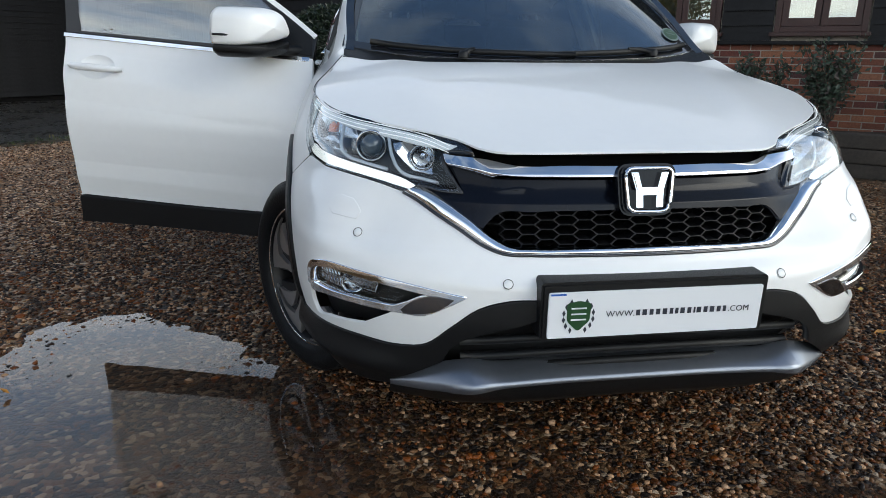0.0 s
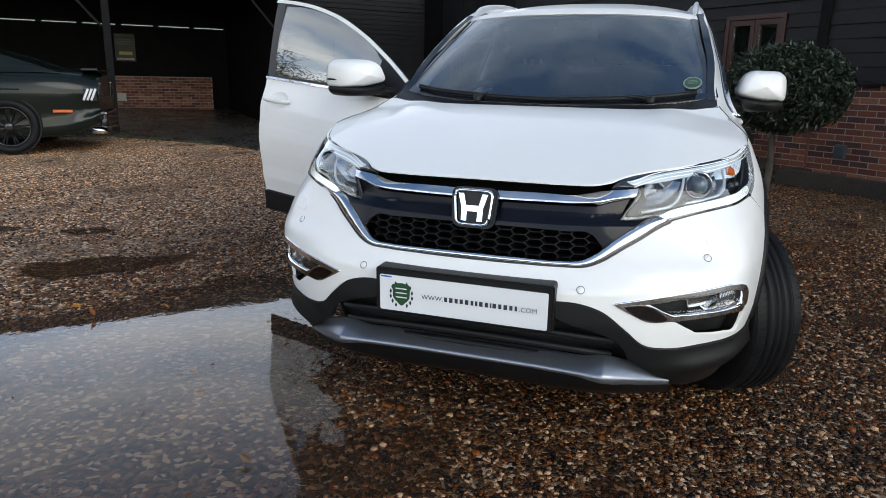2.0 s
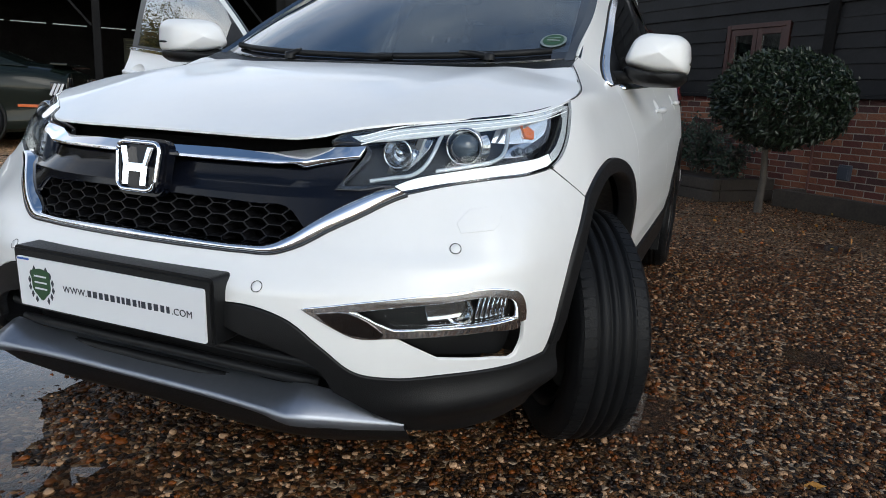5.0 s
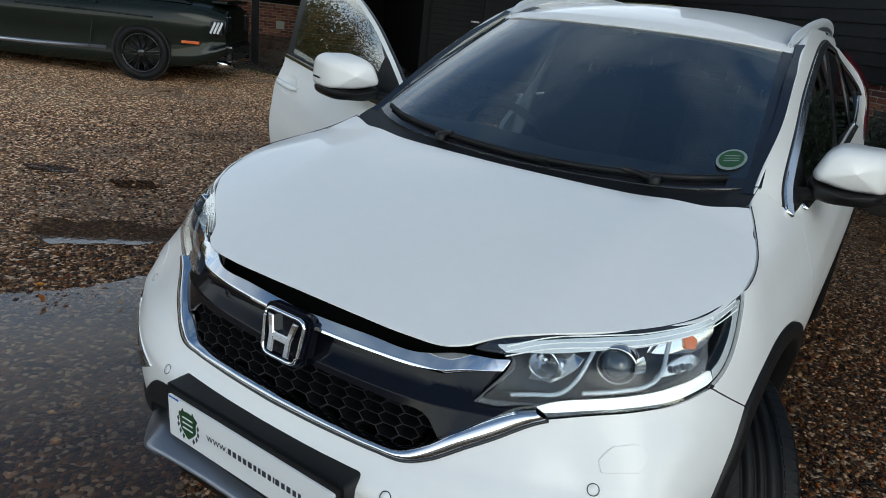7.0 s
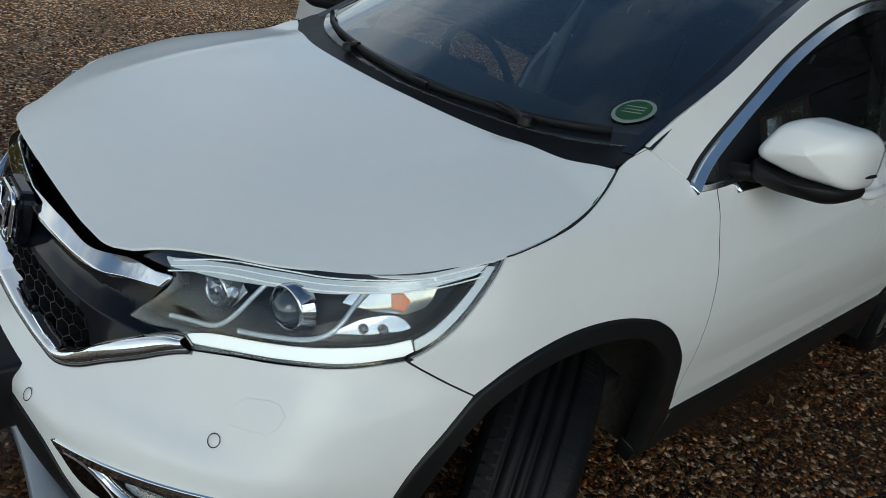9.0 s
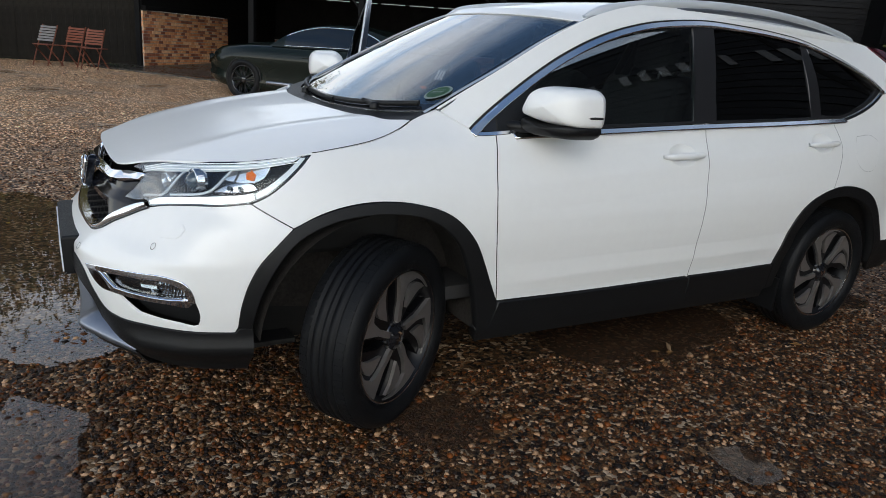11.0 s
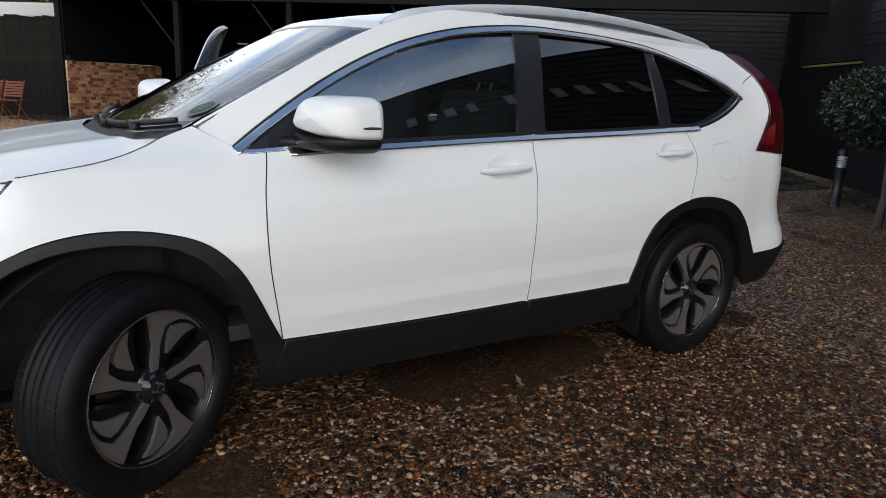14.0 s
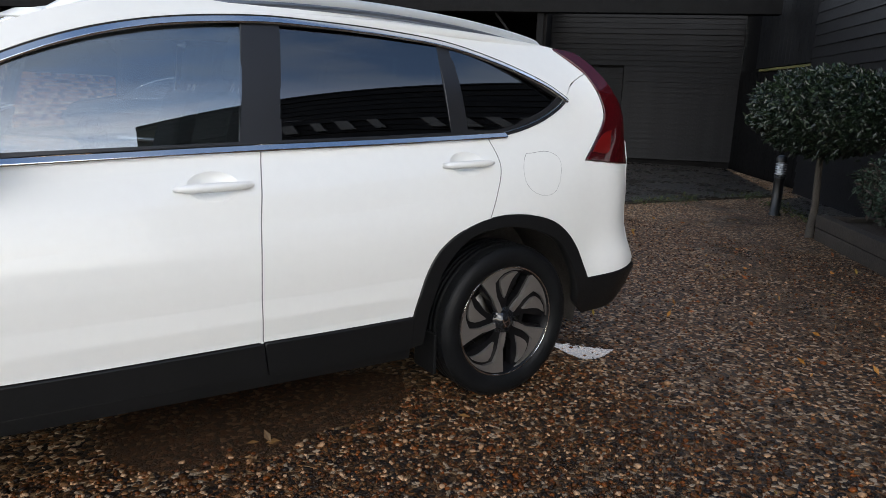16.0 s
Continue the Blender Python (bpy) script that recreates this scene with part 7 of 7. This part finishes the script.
# ---- leaves ----
def leaf_cloud(name, centres, size, material, parent=None, seed=1, droop=.3):
    """Many small folded leaves at the given places, as one mesh."""
    rng = np.random.default_rng(seed)
    n = len(centres)
    c = np.asarray(centres)
    base = np.array([(0, 0, 0), (.5, .22, .06), (1, 0, 0), (.5, -.22, .06), (.5, 0, -.02)])
    s = size * rng.uniform(.6, 1.3, n)
    v = base[None] * s[:, None, None]
    m = rng.normal(size=(n, 3, 3))
    q, _ = np.linalg.qr(m)
    v = np.einsum("nij,nkj->nki", q, v) + c[:, None, :]
    f = np.array([(0, 1, 4), (1, 2, 4), (2, 3, 4), (3, 0, 4)])
    tri = (f[None] + (np.arange(n) * 5)[:, None, None]).reshape(-1, 3)
    ob = mesh_object(name, v.reshape(-1, 3), [tuple(t) for t in tri.tolist()], material, parent, smooth=False)
    return ob


def shell_points(centre, r, count, seed, depth=.28):
    rng = np.random.default_rng(seed)
    d = rng.normal(size=(count, 3))
    d /= np.linalg.norm(d, axis=1)[:, None]
    bump = np.array([.10 * noise.noise(Vector(q) * 3.1) + .07 * noise.noise(Vector(q) * 7.3) for q in d])
    k = (1 + bump) * (1 - depth * rng.random(count) ** 2.2)
    return np.array(centre) + d * np.array(r) * k[:, None]


def lollipop(x, y, zc, rh, rv, seed, label, lean=0.0):
    t = tagged(new("bay_tree"), label, "tree", group="clipped bay trees")
    t.matrix_world = pose(x, y, 0)
    st = [Vector((0, 0, 0)), Vector((.015, .0, .35)), Vector((-.01, .01, .7)), Vector((.0, .0, zc))]
    tube("trunk", st, [.045, .036, .033, .028], M_BARK, t, n=10)
    for k in range(5):
        a = 2 * math.pi * k / 5 + .4
        tube("limb", [Vector((0, 0, zc - rv * .8)), Vector((rh * .35 * math.cos(a), rh * .35 * math.sin(a), zc - rv * .2)), Vector((rh * .7 * math.cos(a), rh * .7 * math.sin(a), zc + rv * .2))], [.02, .014, .006], M_BARK, t, n=6)
    crown = leaf_cloud("crown", shell_points((lean, 0, zc), (rh, rh, rv), 13000, seed), .062, M_LEAF, t, seed)
    crown["label"] = "dense dark green clipped crown"


lollipop(1.56, 6.85, 1.17, .66, .48, 3, "bay tree clipped to a ball beside the barn", .09)
lollipop(-.66, 8.92, 1.30, .72, .44, 8, "round clipped bay tree on a stem by the bollard")


# ---- raised beds of sleepers along the barn ----
def sleeper_bed(a0, a1, d0, d1, h, label):
    b = tagged(new("planter"), label, "planter", group="sleeper planters along the barn")
    b.matrix_world = frame_at(barn(a0, d0 - 7.3, 0), BU)
    L, D = a1 - a0, d1 - d0
    rows = max(1, int(round(h / .16)))
    for k in range(rows):
        z0, z1 = h * k / rows, h * (k + 1) / rows - .006
        box_part("sleeper", (0, random.uniform(-.012, .0), z0), (L, .11, z1), M_SLEEPER, b, .012)
        box_part("sleeper", (.0, .115, z0), (.11, D, z1), M_SLEEPER, b, .012)
        box_part("sleeper", (L - .11, .115, z0), (L, D, z1), M_SLEEPER, b, .012)
    vs, fs, nx, ny = [], [], 16, 5
    for j in range(ny + 1):
        for i in range(nx + 1):
            x, y2 = .1 + (L - .2) * i / nx, .1 + (D - .12) * j / ny
            vs.append((x, y2, h - .05 + .04 * noise.noise(Vector((x * 4, y2 * 4, a0)))))
    for j in range(ny):
        for i in range(nx):
            fs.append((j * (nx + 1) + i, j * (nx + 1) + i + 1, (j + 1) * (nx + 1) + i + 1, (j + 1) * (nx + 1) + i))
    mesh_object("soil", vs, fs, M_SOIL, b, "damp dark soil")
    return b


sleeper_bed(-6.35, -4.1, 6.2, 7.2, .27, "old timber sleeper planter with dark shrubs")
sleeper_bed(-3.8, -1.4, 6.82, 7.24, .20, "low timber sleeper edging against the brick")
sleeper_bed(-1.25, 3.4, 5.95, 6.7, .42, "long timber sleeper planter with leggy shrubs")


def shrub(a, d, z, r, h, seed, label, spiky=True):
    s = tagged(new("shrub"), label, "shrub", group="shrubs in the planters")
    s.matrix_world = frame_at(barn(a, d - 7.3, z), BU)
    rng = np.random.default_rng(seed)
    pts = []
    for k in range(12):
        ang, lean = rng.uniform(0, 6.28), rng.uniform(.1, 1.0)
        tip = Vector((r * lean * math.cos(ang), r * lean * math.sin(ang) * .6, h * rng.uniform(.6, 1.0)))
        tube("stem", [Vector((0, 0, 0)), tip * .5 + Vector((0, 0, h * .12)), tip], [.008, .006, .003], M_BARK, s, n=5)
        for q in range(130):
            t = rng.uniform(.35, 1.0)
            pts.append(tip * t + Vector(rng.normal(size=3)) * .05)
    leaf_cloud("foliage", [tuple(p) for p in pts], .06, M_LEAF2, s, seed)


shrub(-5.6, 6.6, .23, .35, .55, 11, "dark grey-green spurge shrub in the planter")
shrub(-4.9, 6.75, .23, .38, .6, 12, "dark bushy shrub in the planter")
shrub(-6.0, 6.65, .23, .36, .62, 15, "dark bushy shrub in the planter")
shrub(-5.2, 6.95, .23, .42, .72, 16, "dark grey-green spurge shrub in the planter")
shrub(-4.35, 6.7, .23, .28, .42, 13, "low spiky shrub in the planter")
for k, (a, hh2) in enumerate(((-.9, .75), (-.2, 1.0), (.5, .8), (1.3, 1.1), (2.2, .9))):
    shrub(a, 6.35, .38, .34, hh2, 21 + k, "leggy green shrub before the brick wall")


# ---- bollard lights ----
def bollard(x, y, label):
    b = tagged(new("bollard_light"), label, "bollard", group="bollard lights of the yard")
    b.matrix_world = pose(x, y, 0)
    lathe("post", [(.075, 0), (.075, .02), (.060, .03), (.060, .46), (.064, .47), (.064, .49), (.001, .49)], M_BOLLARD, b, n=24, axis="z")
    lathe("lamp_core", [(.040, .49), (.040, .68)], M_LAMPWHITE, b, n=20, axis="z")
    for k in range(6):
        lathe("louvre", [(.040, .503 + k * .03), (.066, .495 + k * .03), (.066, .501 + k * .03), (.040, .511 + k * .03)], M_LAMPWHITE if k else M_BOLLARD, b, n=24, axis="z")
    lathe("cap", [(.066, .675), (.068, .70), (.060, .735), (.035, .755), (.001, .76)], M_BOLLARD, b, n=24, axis="z")


bollard(-1.71, 10.0, "black bollard light with white louvres by the slab")
bollard(3.02, 5.72, "black bollard light with white louvres by the barn")


# ---- fence, white roof behind, trees ----
M_FENCE = mat("dark_brown_fence_stain", (.0135, .0115, .009), .75, spec=.15, vary=.5, scale=5, bump=.4, bump_scale=40)
FENCE_M = frame_at((-16.35, -12.0, 0), (.04, .9992))
wall_fence = tagged(new("wall_fence"), "tall black close-boarded fence", "fence", kind="structure")
wall_fence.matrix_world = FENCE_M
_me = {}
x, k = 0.0, 0
while x < 13.9:
    w, hgt = random.choice((.14, .15, .155)), random.choice((2.62, 2.64, 2.66))
    if (w, hgt) not in _me:
        bm = bmesh.new()
        box(bm, (0, 0, 0), (w + .006, .02, hgt), .003)
        me = bpy.data.meshes.new("board")
        bm.to_mesh(me)
        bm.free()
        me.materials.append(M_FENCE)
        _me[(w, hgt)] = me
    ob = new("board", _me[(w, hgt)])
    ob.parent = wall_fence
    ob.matrix_world = FENCE_M @ pose(x, (k % 2) * .012 + random.uniform(-.004, .004), -.10 + .055 * (x - 13.5), 0, random.uniform(-.04, .04), 0)
    x += w
    k += 1
wall_block("wall_fence_back", FENCE_M, 0, 13.9, .0, 1.75, .1, M_BOARD2, "back rails of the black fence", .03)
wr = tagged(new("white_roof"), "white flat roof of a store behind the fence", "roof")
wr.matrix_world = FENCE_M
box_part("roof_sheet", (0, 0, 2.40), (3.4, 3.6, 2.74), M_WHITEROOF, wr, .05, m=pose(11.05, 1.1, 0, 0, -4, 0))
box_part("store_wall", (10.95, 1.2, .3), (14.2, 4.5, 2.5), M_BOARD2, wr, .01)


def far_tree(x, y, h, r, seed):
    t = tagged(new("tree"), "autumn tree with thinning yellow-green leaves behind the fence", "tree", group="autumn trees behind the yard")
    t.matrix_world = pose(x, y, .3)
    tube("trunk", [Vector((0, 0, 0)), Vector((.1, 0, h * .35)), Vector((0, .1, h * .8))], [.22, .16, .05], M_BARK, t, n=8)
    rng = np.random.default_rng(seed)
    pts = []
    for k in range(16):
        a, z = rng.uniform(0, 6.28), h * rng.uniform(.3, .8)
        tip = Vector((r * rng.uniform(.6, 1) * math.cos(a), r * rng.uniform(.6, 1) * math.sin(a), z + h * .15))
        tube("limb", [Vector((0, 0, z)), tip * .5 + Vector((0, 0, z * .5 + .2)), tip], [.07, .05, .015], M_BARK, t, n=5)
        for q in range(620):
            pts.append(tip * rng.uniform(.40, 1.05) + Vector((0, 0, z * .15)) + Vector(rng.normal(size=3)) * .55)
    leaf_cloud("crown", [tuple(p) for p in pts], .20, M_AUTUMN, t, seed)


for k, (x, y, h, r) in enumerate(((-22, -6, 7, 2.4), (-23, -1.5, 8, 2.6), (-22.5, 3.0, 7.5, 2.4), (-24, -10, 8, 2.8), (-26, 1.0, 9, 3.0), (-20.5, -3.2, 6, 2.2), (-20.8, .2, 6.5, 2.2), (-21, -8.5, 6.5, 2.3))):
    far_tree(x, y, h, r, 40 + k)


# ---- folding chairs by the fence ----
def folding_chair(x, y, turn, back, label):
    c = tagged(new("folding_chair"), label, "chair", group="folding chairs by the fence")
    c.matrix_world = pose(x, y, rise(x, y), 0, 0, turn)
    for sx in (-.19, .19):
        tube("leg", [Vector((sx, -.24, 0)), Vector((sx, .12, .86))], .014, M_CHAIRWOOD, c, n=6)
        tube("leg", [Vector((sx * .85, .24, 0)), Vector((sx * .85, -.20, .45))], .014, M_CHAIRWOOD, c, n=6)
    for k in range(7):
        y0 = -.20 + k * .055
        box_part("seat_slat", (-.20, y0, .435), (.20, y0 + .042, .452), M_CHAIRWOOD, c, .003)
    for k in range(6):
        z0 = .52 + k * .055
        yy = -.24 + .36 * z0 / .86
        box_part("back_slat", (-.20, yy - .03, z0), (.20, yy - .012, z0 + .04), back, c, .003)


folding_chair(-14.72, .08, 46, M_GREYWOOD, "teak folding chair with pale weathered back slats")
folding_chair(-14.72, .62, 50, M_CHAIRWOOD, "brown teak folding chair by the fence")
folding_chair(-14.42, .98, 54, M_CHAIRWOOD, "red-brown teak folding chair by the fence")


# ---- dark green coupe parked by the shed ----
M_COUPE = mat("dark_green_metallic", (.007, .011, .009), .20, metal=.0, coat=.28, spec=.15)
M_COUPEGLASS = mat("dark_car_glass", (.006, .009, .012), .03, coat=.5)


def coupe(m):
    c = tagged(new("sports_coupe"), "dark green metallic sports coupe with black wheels, parked", "car")
    c.matrix_world = m
    X = np.linspace(.02, 4.76, 44)
    wid = spline([0, .25, .6, 1.1, 1.8, 2.5, 3.4, 4.0, 4.5, 4.78], [.78, .86, .925, .955, .925, .915, .935, .90, .80, .62])
    blt = spline([0, .3, 1.0, 1.8, 2.6, 3.3, 4.0, 4.5, 4.78], [.93, .98, 1.0, .96, .94, .93, .90, .82, .70])
    dck = spline([0, .12, .35, .7, 1.2, 2.0, 3.0, 3.3, 4.0, 4.5, 4.78], [.96, 1.03, 1.06, 1.07, 1.05, 1.0, 1.0, 1.02, .96, .86, .72])
    sil = spline([0, .3, .7, 1.4, 3.2, 4.2, 4.78], [.42, .26, .20, .17, .17, .20, .30])
    rows = []
    for x in X:
        w, b, d, s = float(wid(x)), float(blt(x)), float(dck(x)), float(sil(x))
        half = [(w - .09, s), (w - .03, s + .05), (w - .02, s + .15), (w - .055, .47), (w - .02, .60), (w + .004, .72), (w - .004, b - .14), (w - .04, b - .05), (w - .10, b), (w - .15, b + .025), (w * .55, d), (0, d + .01)]
        rows.append([(x, q, z) for q, z in half] + [(x, -q, z) for q, z in reversed(half[:-1])])
    body = loft("body", rows, M_COUPE, c)
    for r in (rows[0], rows[-1]):
        mesh_object("end_panel", r, [tuple(range(len(r)))], M_COUPE, c, smooth=False)
    rf = spline([.45, .9, 1.5, 2.1, 2.6, 3.0, 3.3], [1.05, 1.20, 1.345, 1.385, 1.345, 1.20, 1.0])
    tw = spline([.45, 1.0, 1.6, 2.2, 2.8, 3.3], [.60, .56, .55, .56, .60, .68])
    G = np.linspace(.45, 3.3, 26)
    gs, gt = [], []
    for x in G:
        w, b, r, t = float(wid(x)) - .11, float(blt(x)) + .02, float(rf(x)), float(tw(x))
        top = max(r - .03, b + .002)
        f = (top - b) / .37
        t2 = w + (t - w) * min(1, max(0, f))
        side = [(w, b), (w - (w - t2) * .35, b + (top - b) * .5), (t2, top)]
        gs.append(side)
        gt.append([(x, t2, top), (x, t2 * .6, r), (x, 0, r + .008), (x, -t2 * .6, r), (x, -t2, top)])
    loft("roof", gt, M_COUPE, c)
    for sy in (1, -1):
        loft("roof_side", [[(x, sy * q, z) for q, z in s] for x, s in zip(G, gs)], M_COUPE, c)
        rows, top, low = [], [], []
        for x in np.linspace(1.17, 3.02, 26):
            i = min(max(float(np.interp(x, G, range(len(G)))), 0), len(G) - 1.001)
            i0, f = int(i), i - int(i)
            sd = [(a[0] * (1 - f) + b[0] * f, a[1] * (1 - f) + b[1] * f) for a, b in zip(gs[i0], gs[i0 + 1])]
            u = min(1.0, (x - 1.17) / .5)
            v0, v1 = .44 - .36 * u ** .6, .47 + .45 * u ** .55

            def at(v):
                q, z = (np.interp(v, (0, .5, 1), [p[0] for p in sd]), np.interp(v, (0, .5, 1), [p[1] for p in sd]))
                return Vector((x, sy * (q + .007), z))
            rows.append([at(v0), at((v0 + v1) / 2), at(v1)])
            top.append(at(v1))
            low.append(at(v0))
        loft("side_glass", rows, M_COUPEGLASS, c)
        tube("chrome_trim", top, .009, M_CHROME, c, n=6)
        tube("chrome_trim", low, .006, M_CHROME, c, n=6)
        tube("window_pillar", [rows[7][0], rows[7][1], rows[7][2]], .02, M_GLOSSBLACK, c, n=6)
        tube("waist_crease", [Vector((x, sy * (float(wid(x)) - .004), .80 + .01 * math.sin(x))) for x in np.linspace(.9, 2.6, 12)], .010, M_COUPE, c, n=6)
        for k in range(3):
            z0 = .80
            box_part("tail_light", (.0, sy * (.52 + .085 * k) - .03, z0 - .10), (.035 + .03 * k, sy * (.52 + .085 * k) + .03, z0 + .10), M_GLOSSBLACK, c, .01)
        box_part("tail_cluster", (.03, sy * .78 - .05, .66), (.20, sy * .78 + .075, .84), M_GLOSSBLACK, c, .02)
        for k in range(3):
            box_part("tail_slat", (-.014, -.006, -.08), (.014, .006, .08), M_LAMPWHITE, c, .004, m=pose(.075 + .045 * k, sy * .857, .75, 0, -24, 0))
        box_part("side_marker", (.33, sy * .878 - .02, .52), (.56, sy * .878 + .025, .555), mat("orange_marker", (.6, .12, .02), .3) if sy == 1 else bpy.data.materials["orange_marker"], c, .006)
        tube("sill_strip", [Vector((1.5, sy * .915, .36)), Vector((2.4, sy * .91, .34)), Vector((3.3, sy * .925, .34))], .02, M_SILVER, c, n=6, flat=1.6)
        tube("door_gap", [Vector((1.72, sy * .928, .34)), Vector((1.66, sy * .925, .7)), Vector((1.60, sy * .90, .95))], .006, M_VOID, c, n=5)
        box_part("door_handle", (1.78, sy * .925 - .012, .80), (1.98, sy * .925 + .012, .83), M_COUPE, c, .008)
        tube("tail_pipe", [Vector((-.03, sy * .62, .27)), Vector((.15, sy * .62, .27))], .045, M_CHROME, c, n=14)
        for xa in (1.06, 3.80):
            w = float(wid(xa))
            a = lathe("wheel_arch", [(.372, -.02), (.372, .004), (.36, .006), (.30, -.05)], M_VOID, c, n=40)
            a.matrix_world = m @ pose(xa, sy * (w - .015), .36, 0, 0, 90 * sy)
            wh = tagged(new("wheel"))
            wh.parent = c
            wh.matrix_world = m @ pose(xa, sy * (w - .10), .345, 0, 0, 90 * sy)
            lathe("tyre", [(.245, .085), (.25, .105), (.30, .118), (.332, .108), (.345, .085), (.345, -.1), (.25, -.11)], M_RUBBER, wh, n=40)
            lathe("rim", [(.245, .09), (.248, .10), (.235, .098), (.22, .05), (.21, -.05), (.001, -.05)], M_GLOSSBLACK, wh, n=40)
            for k in range(10):
                a0 = math.radians(36 * k)
                for da in (-.09, .09):
                    tube("spoke", [Vector((.085, .05 * math.cos(a0), .05 * math.sin(a0))), Vector((.092, .235 * math.cos(a0 + da), .235 * math.sin(a0 + da)))], [.013, .009], M_RIMBLACK, wh, n=5)
            lathe("hub", [(.055, .07), (.05, .095), (.03, .10), (.001, .10)], M_GLOSSBLACK, wh, n=16)
    box_part("spoiler", (.02, -.70, 1.05), (.22, .70, 1.085), M_COUPE, c, .012)
    box_part("rear_bumper", (-.04, -.62, .30), (.06, .62, .52), M_GLOSSBLACK, c, .03)


coupe(frame_at((-7.83, 6.56, .075), (-.783, -.622)) @ Matrix.Diagonal((1.08, 1.08, 1.08, 1)))


# ---- nose of a dark pick-up by the fence ----
def pickup(m):
    c = tagged(new("pickup_truck"), "dark grey pick-up truck parked against the fence", "car")
    c.matrix_world = m
    g = mat("dark_grey_truck_paint", (.03, .033, .037), .3, coat=.8)
    rows = []
    for x, w, z0, z1 in ((0, .72, .45, .98), (.06, .84, .42, 1.02), (.3, .90, .40, 1.06), (1.1, .92, .40, 1.12), (1.3, .92, .40, 1.14)):
        rows.append([(x, w, z0), (x, w + .02, z0 + .25), (x, w, z1 - .1), (x, w - .12, z1), (x, 0, z1 + .03), (x, -w + .12, z1), (x, -w, z1 - .1), (x, -w - .02, z0 + .25), (x, -w, z0)])
    loft("bonnet", rows, g, c)
    mesh_object("nose", rows[0], [tuple(range(9))], g, c, smooth=False)
    rows = [[(x, .88, 1.1), (x, .70, z), (x, 0, z + .03), (x, -.70, z), (x, -.88, 1.1)] for x, z in ((1.2, 1.12), (1.75, 1.68), (2.1, 1.76), (3.2, 1.76), (3.5, 1.2))]
    loft("cab", rows, M_COUPEGLASS, c)
    box_part("flank", (1.2, -.92, .40), (4.9, .92, 1.12), g, c, .06)
    box_part("grille", (-.03, -.55, .68), (.02, .55, .92), M_GLOSSBLACK, c, .02)
    for k in range(4):
        box_part("grille_bar", (-.045, -.53, .70 + k * .055), (-.028, .53, .72 + k * .055), M_METAL, c, .004)
    box_part("bumper", (-.10, -.86, .36), (.08, .86, .62), M_BLACKPLASTIC, c, .04)
    box_part("number_plate", (-.112, -.26, .44), (-.101, .26, .55), M_PLATE, c, .003)
    for k in range(7):
        box_part("plate_bar", (-.115, -.21 + k * .062, .465), (-.1125, -.17 + k * .062, .525), M_INK, c, 0)
    for sy in (1, -1):
        box_part("headlight", (-.02, sy * .72 - .13, .80), (.10, sy * .72 + .13, .96), M_LAMPWHITE, c, .03)
        for xa in (.85, 3.9):
            wh = lathe("wheel", [(.001, .08), (.22, .10), (.25, .12), (.36, .10), (.38, .06), (.38, -.1), (.001, -.1)], M_RUBBER, c, n=32)
            wh.matrix_world = m @ pose(xa, sy * .82, .36, 0, 0, 90 * sy)


pickup(frame_at((-14.2, -2.5, .22), (-.92, -.39)))

# ---- moss and weeds along the slab's edge ----
rng = np.random.default_rng(31)
wp = []
for (x0, y0), (x1, y1), n in (((-3.1, 8.75), (-2.75, 11.4), 420), ((-2.45, 11.0), (-.9, 9.6), 260), ((-3.2, 8.7), (-4.6, 7.2), 200), ((-9.5, 7.2), (-6.8, 7.8), 260), ((-15.6, -3.0), (-15.2, 1.6), 420)):
    t = rng.random(n)
    x, y = x0 + (x1 - x0) * t + rng.normal(0, .10, n), y0 + (y1 - y0) * t + rng.normal(0, .10, n)
    clump = np.array([noise.noise(Vector((a * 1.7, b * 1.7, 3))) for a, b in zip(x, y)]) > -.1
    wp += [(a, b, rise(a, b) + h) for a, b, h in zip(x[clump], y[clump], rng.uniform(.03, .07, n)[clump])]
tagged(leaf_cloud("weeds", wp, .05, island_mat("weed_leaf", [(.035, .055, .015), (.05, .065, .02), (.075, .07, .02), (.025, .04, .012)], .7, bump=.05), None, 17), "low green weeds and moss along the paving edge", "weeds", kind="stuff")

# ---- fallen leaves ----
rng = np.random.default_rng(77)
lp = np.stack([np.r_[rng.uniform(-2.5, 3.2, 90), rng.uniform(-2.2, 3.2, 210)], np.r_[rng.uniform(-1.0, 7.5, 90), rng.uniform(4.6, 9.3, 210)], np.full(300, .016)], 1)
lp = lp[~((np.abs(lp[:, 0]) < .9) & (lp[:, 1] > 0) & (lp[:, 1] < 4.7))]
ob = leaf_cloud("fallen_leaves", lp, .05, island_mat("fallen_leaf", [(.34, .15, .02), (.22, .07, .015), (.16, .08, .02), (.30, .20, .03), (.10, .055, .02)], .6, bump=.05), None, 9)
tagged(ob, "scattered yellow and orange autumn leaves", "leaves", kind="stuff")
for k, (x, y) in enumerate(((.80, 2.53), (.86, 2.46), (1.02, 3.35))):
    o2 = leaf_cloud("fallen_leaf", [(x + .02 * q, y + .015 * q, .015 + .004 * q) for q in range(3)], .06, bpy.data.materials["fallen_leaf"], None, 90 + k)
    tagged(o2, "crumpled orange leaf lying on wet gravel", "leaf", group="single leaves on the gravel")

# ---- bricks of the barn's foot, last ----
brick_wall("b", BARN_M @ pose(-6.9, .03, .0), B1 + 6.9, .04, 16, M_BRICK, wall_barn, True, reach=(.9, 4.1))
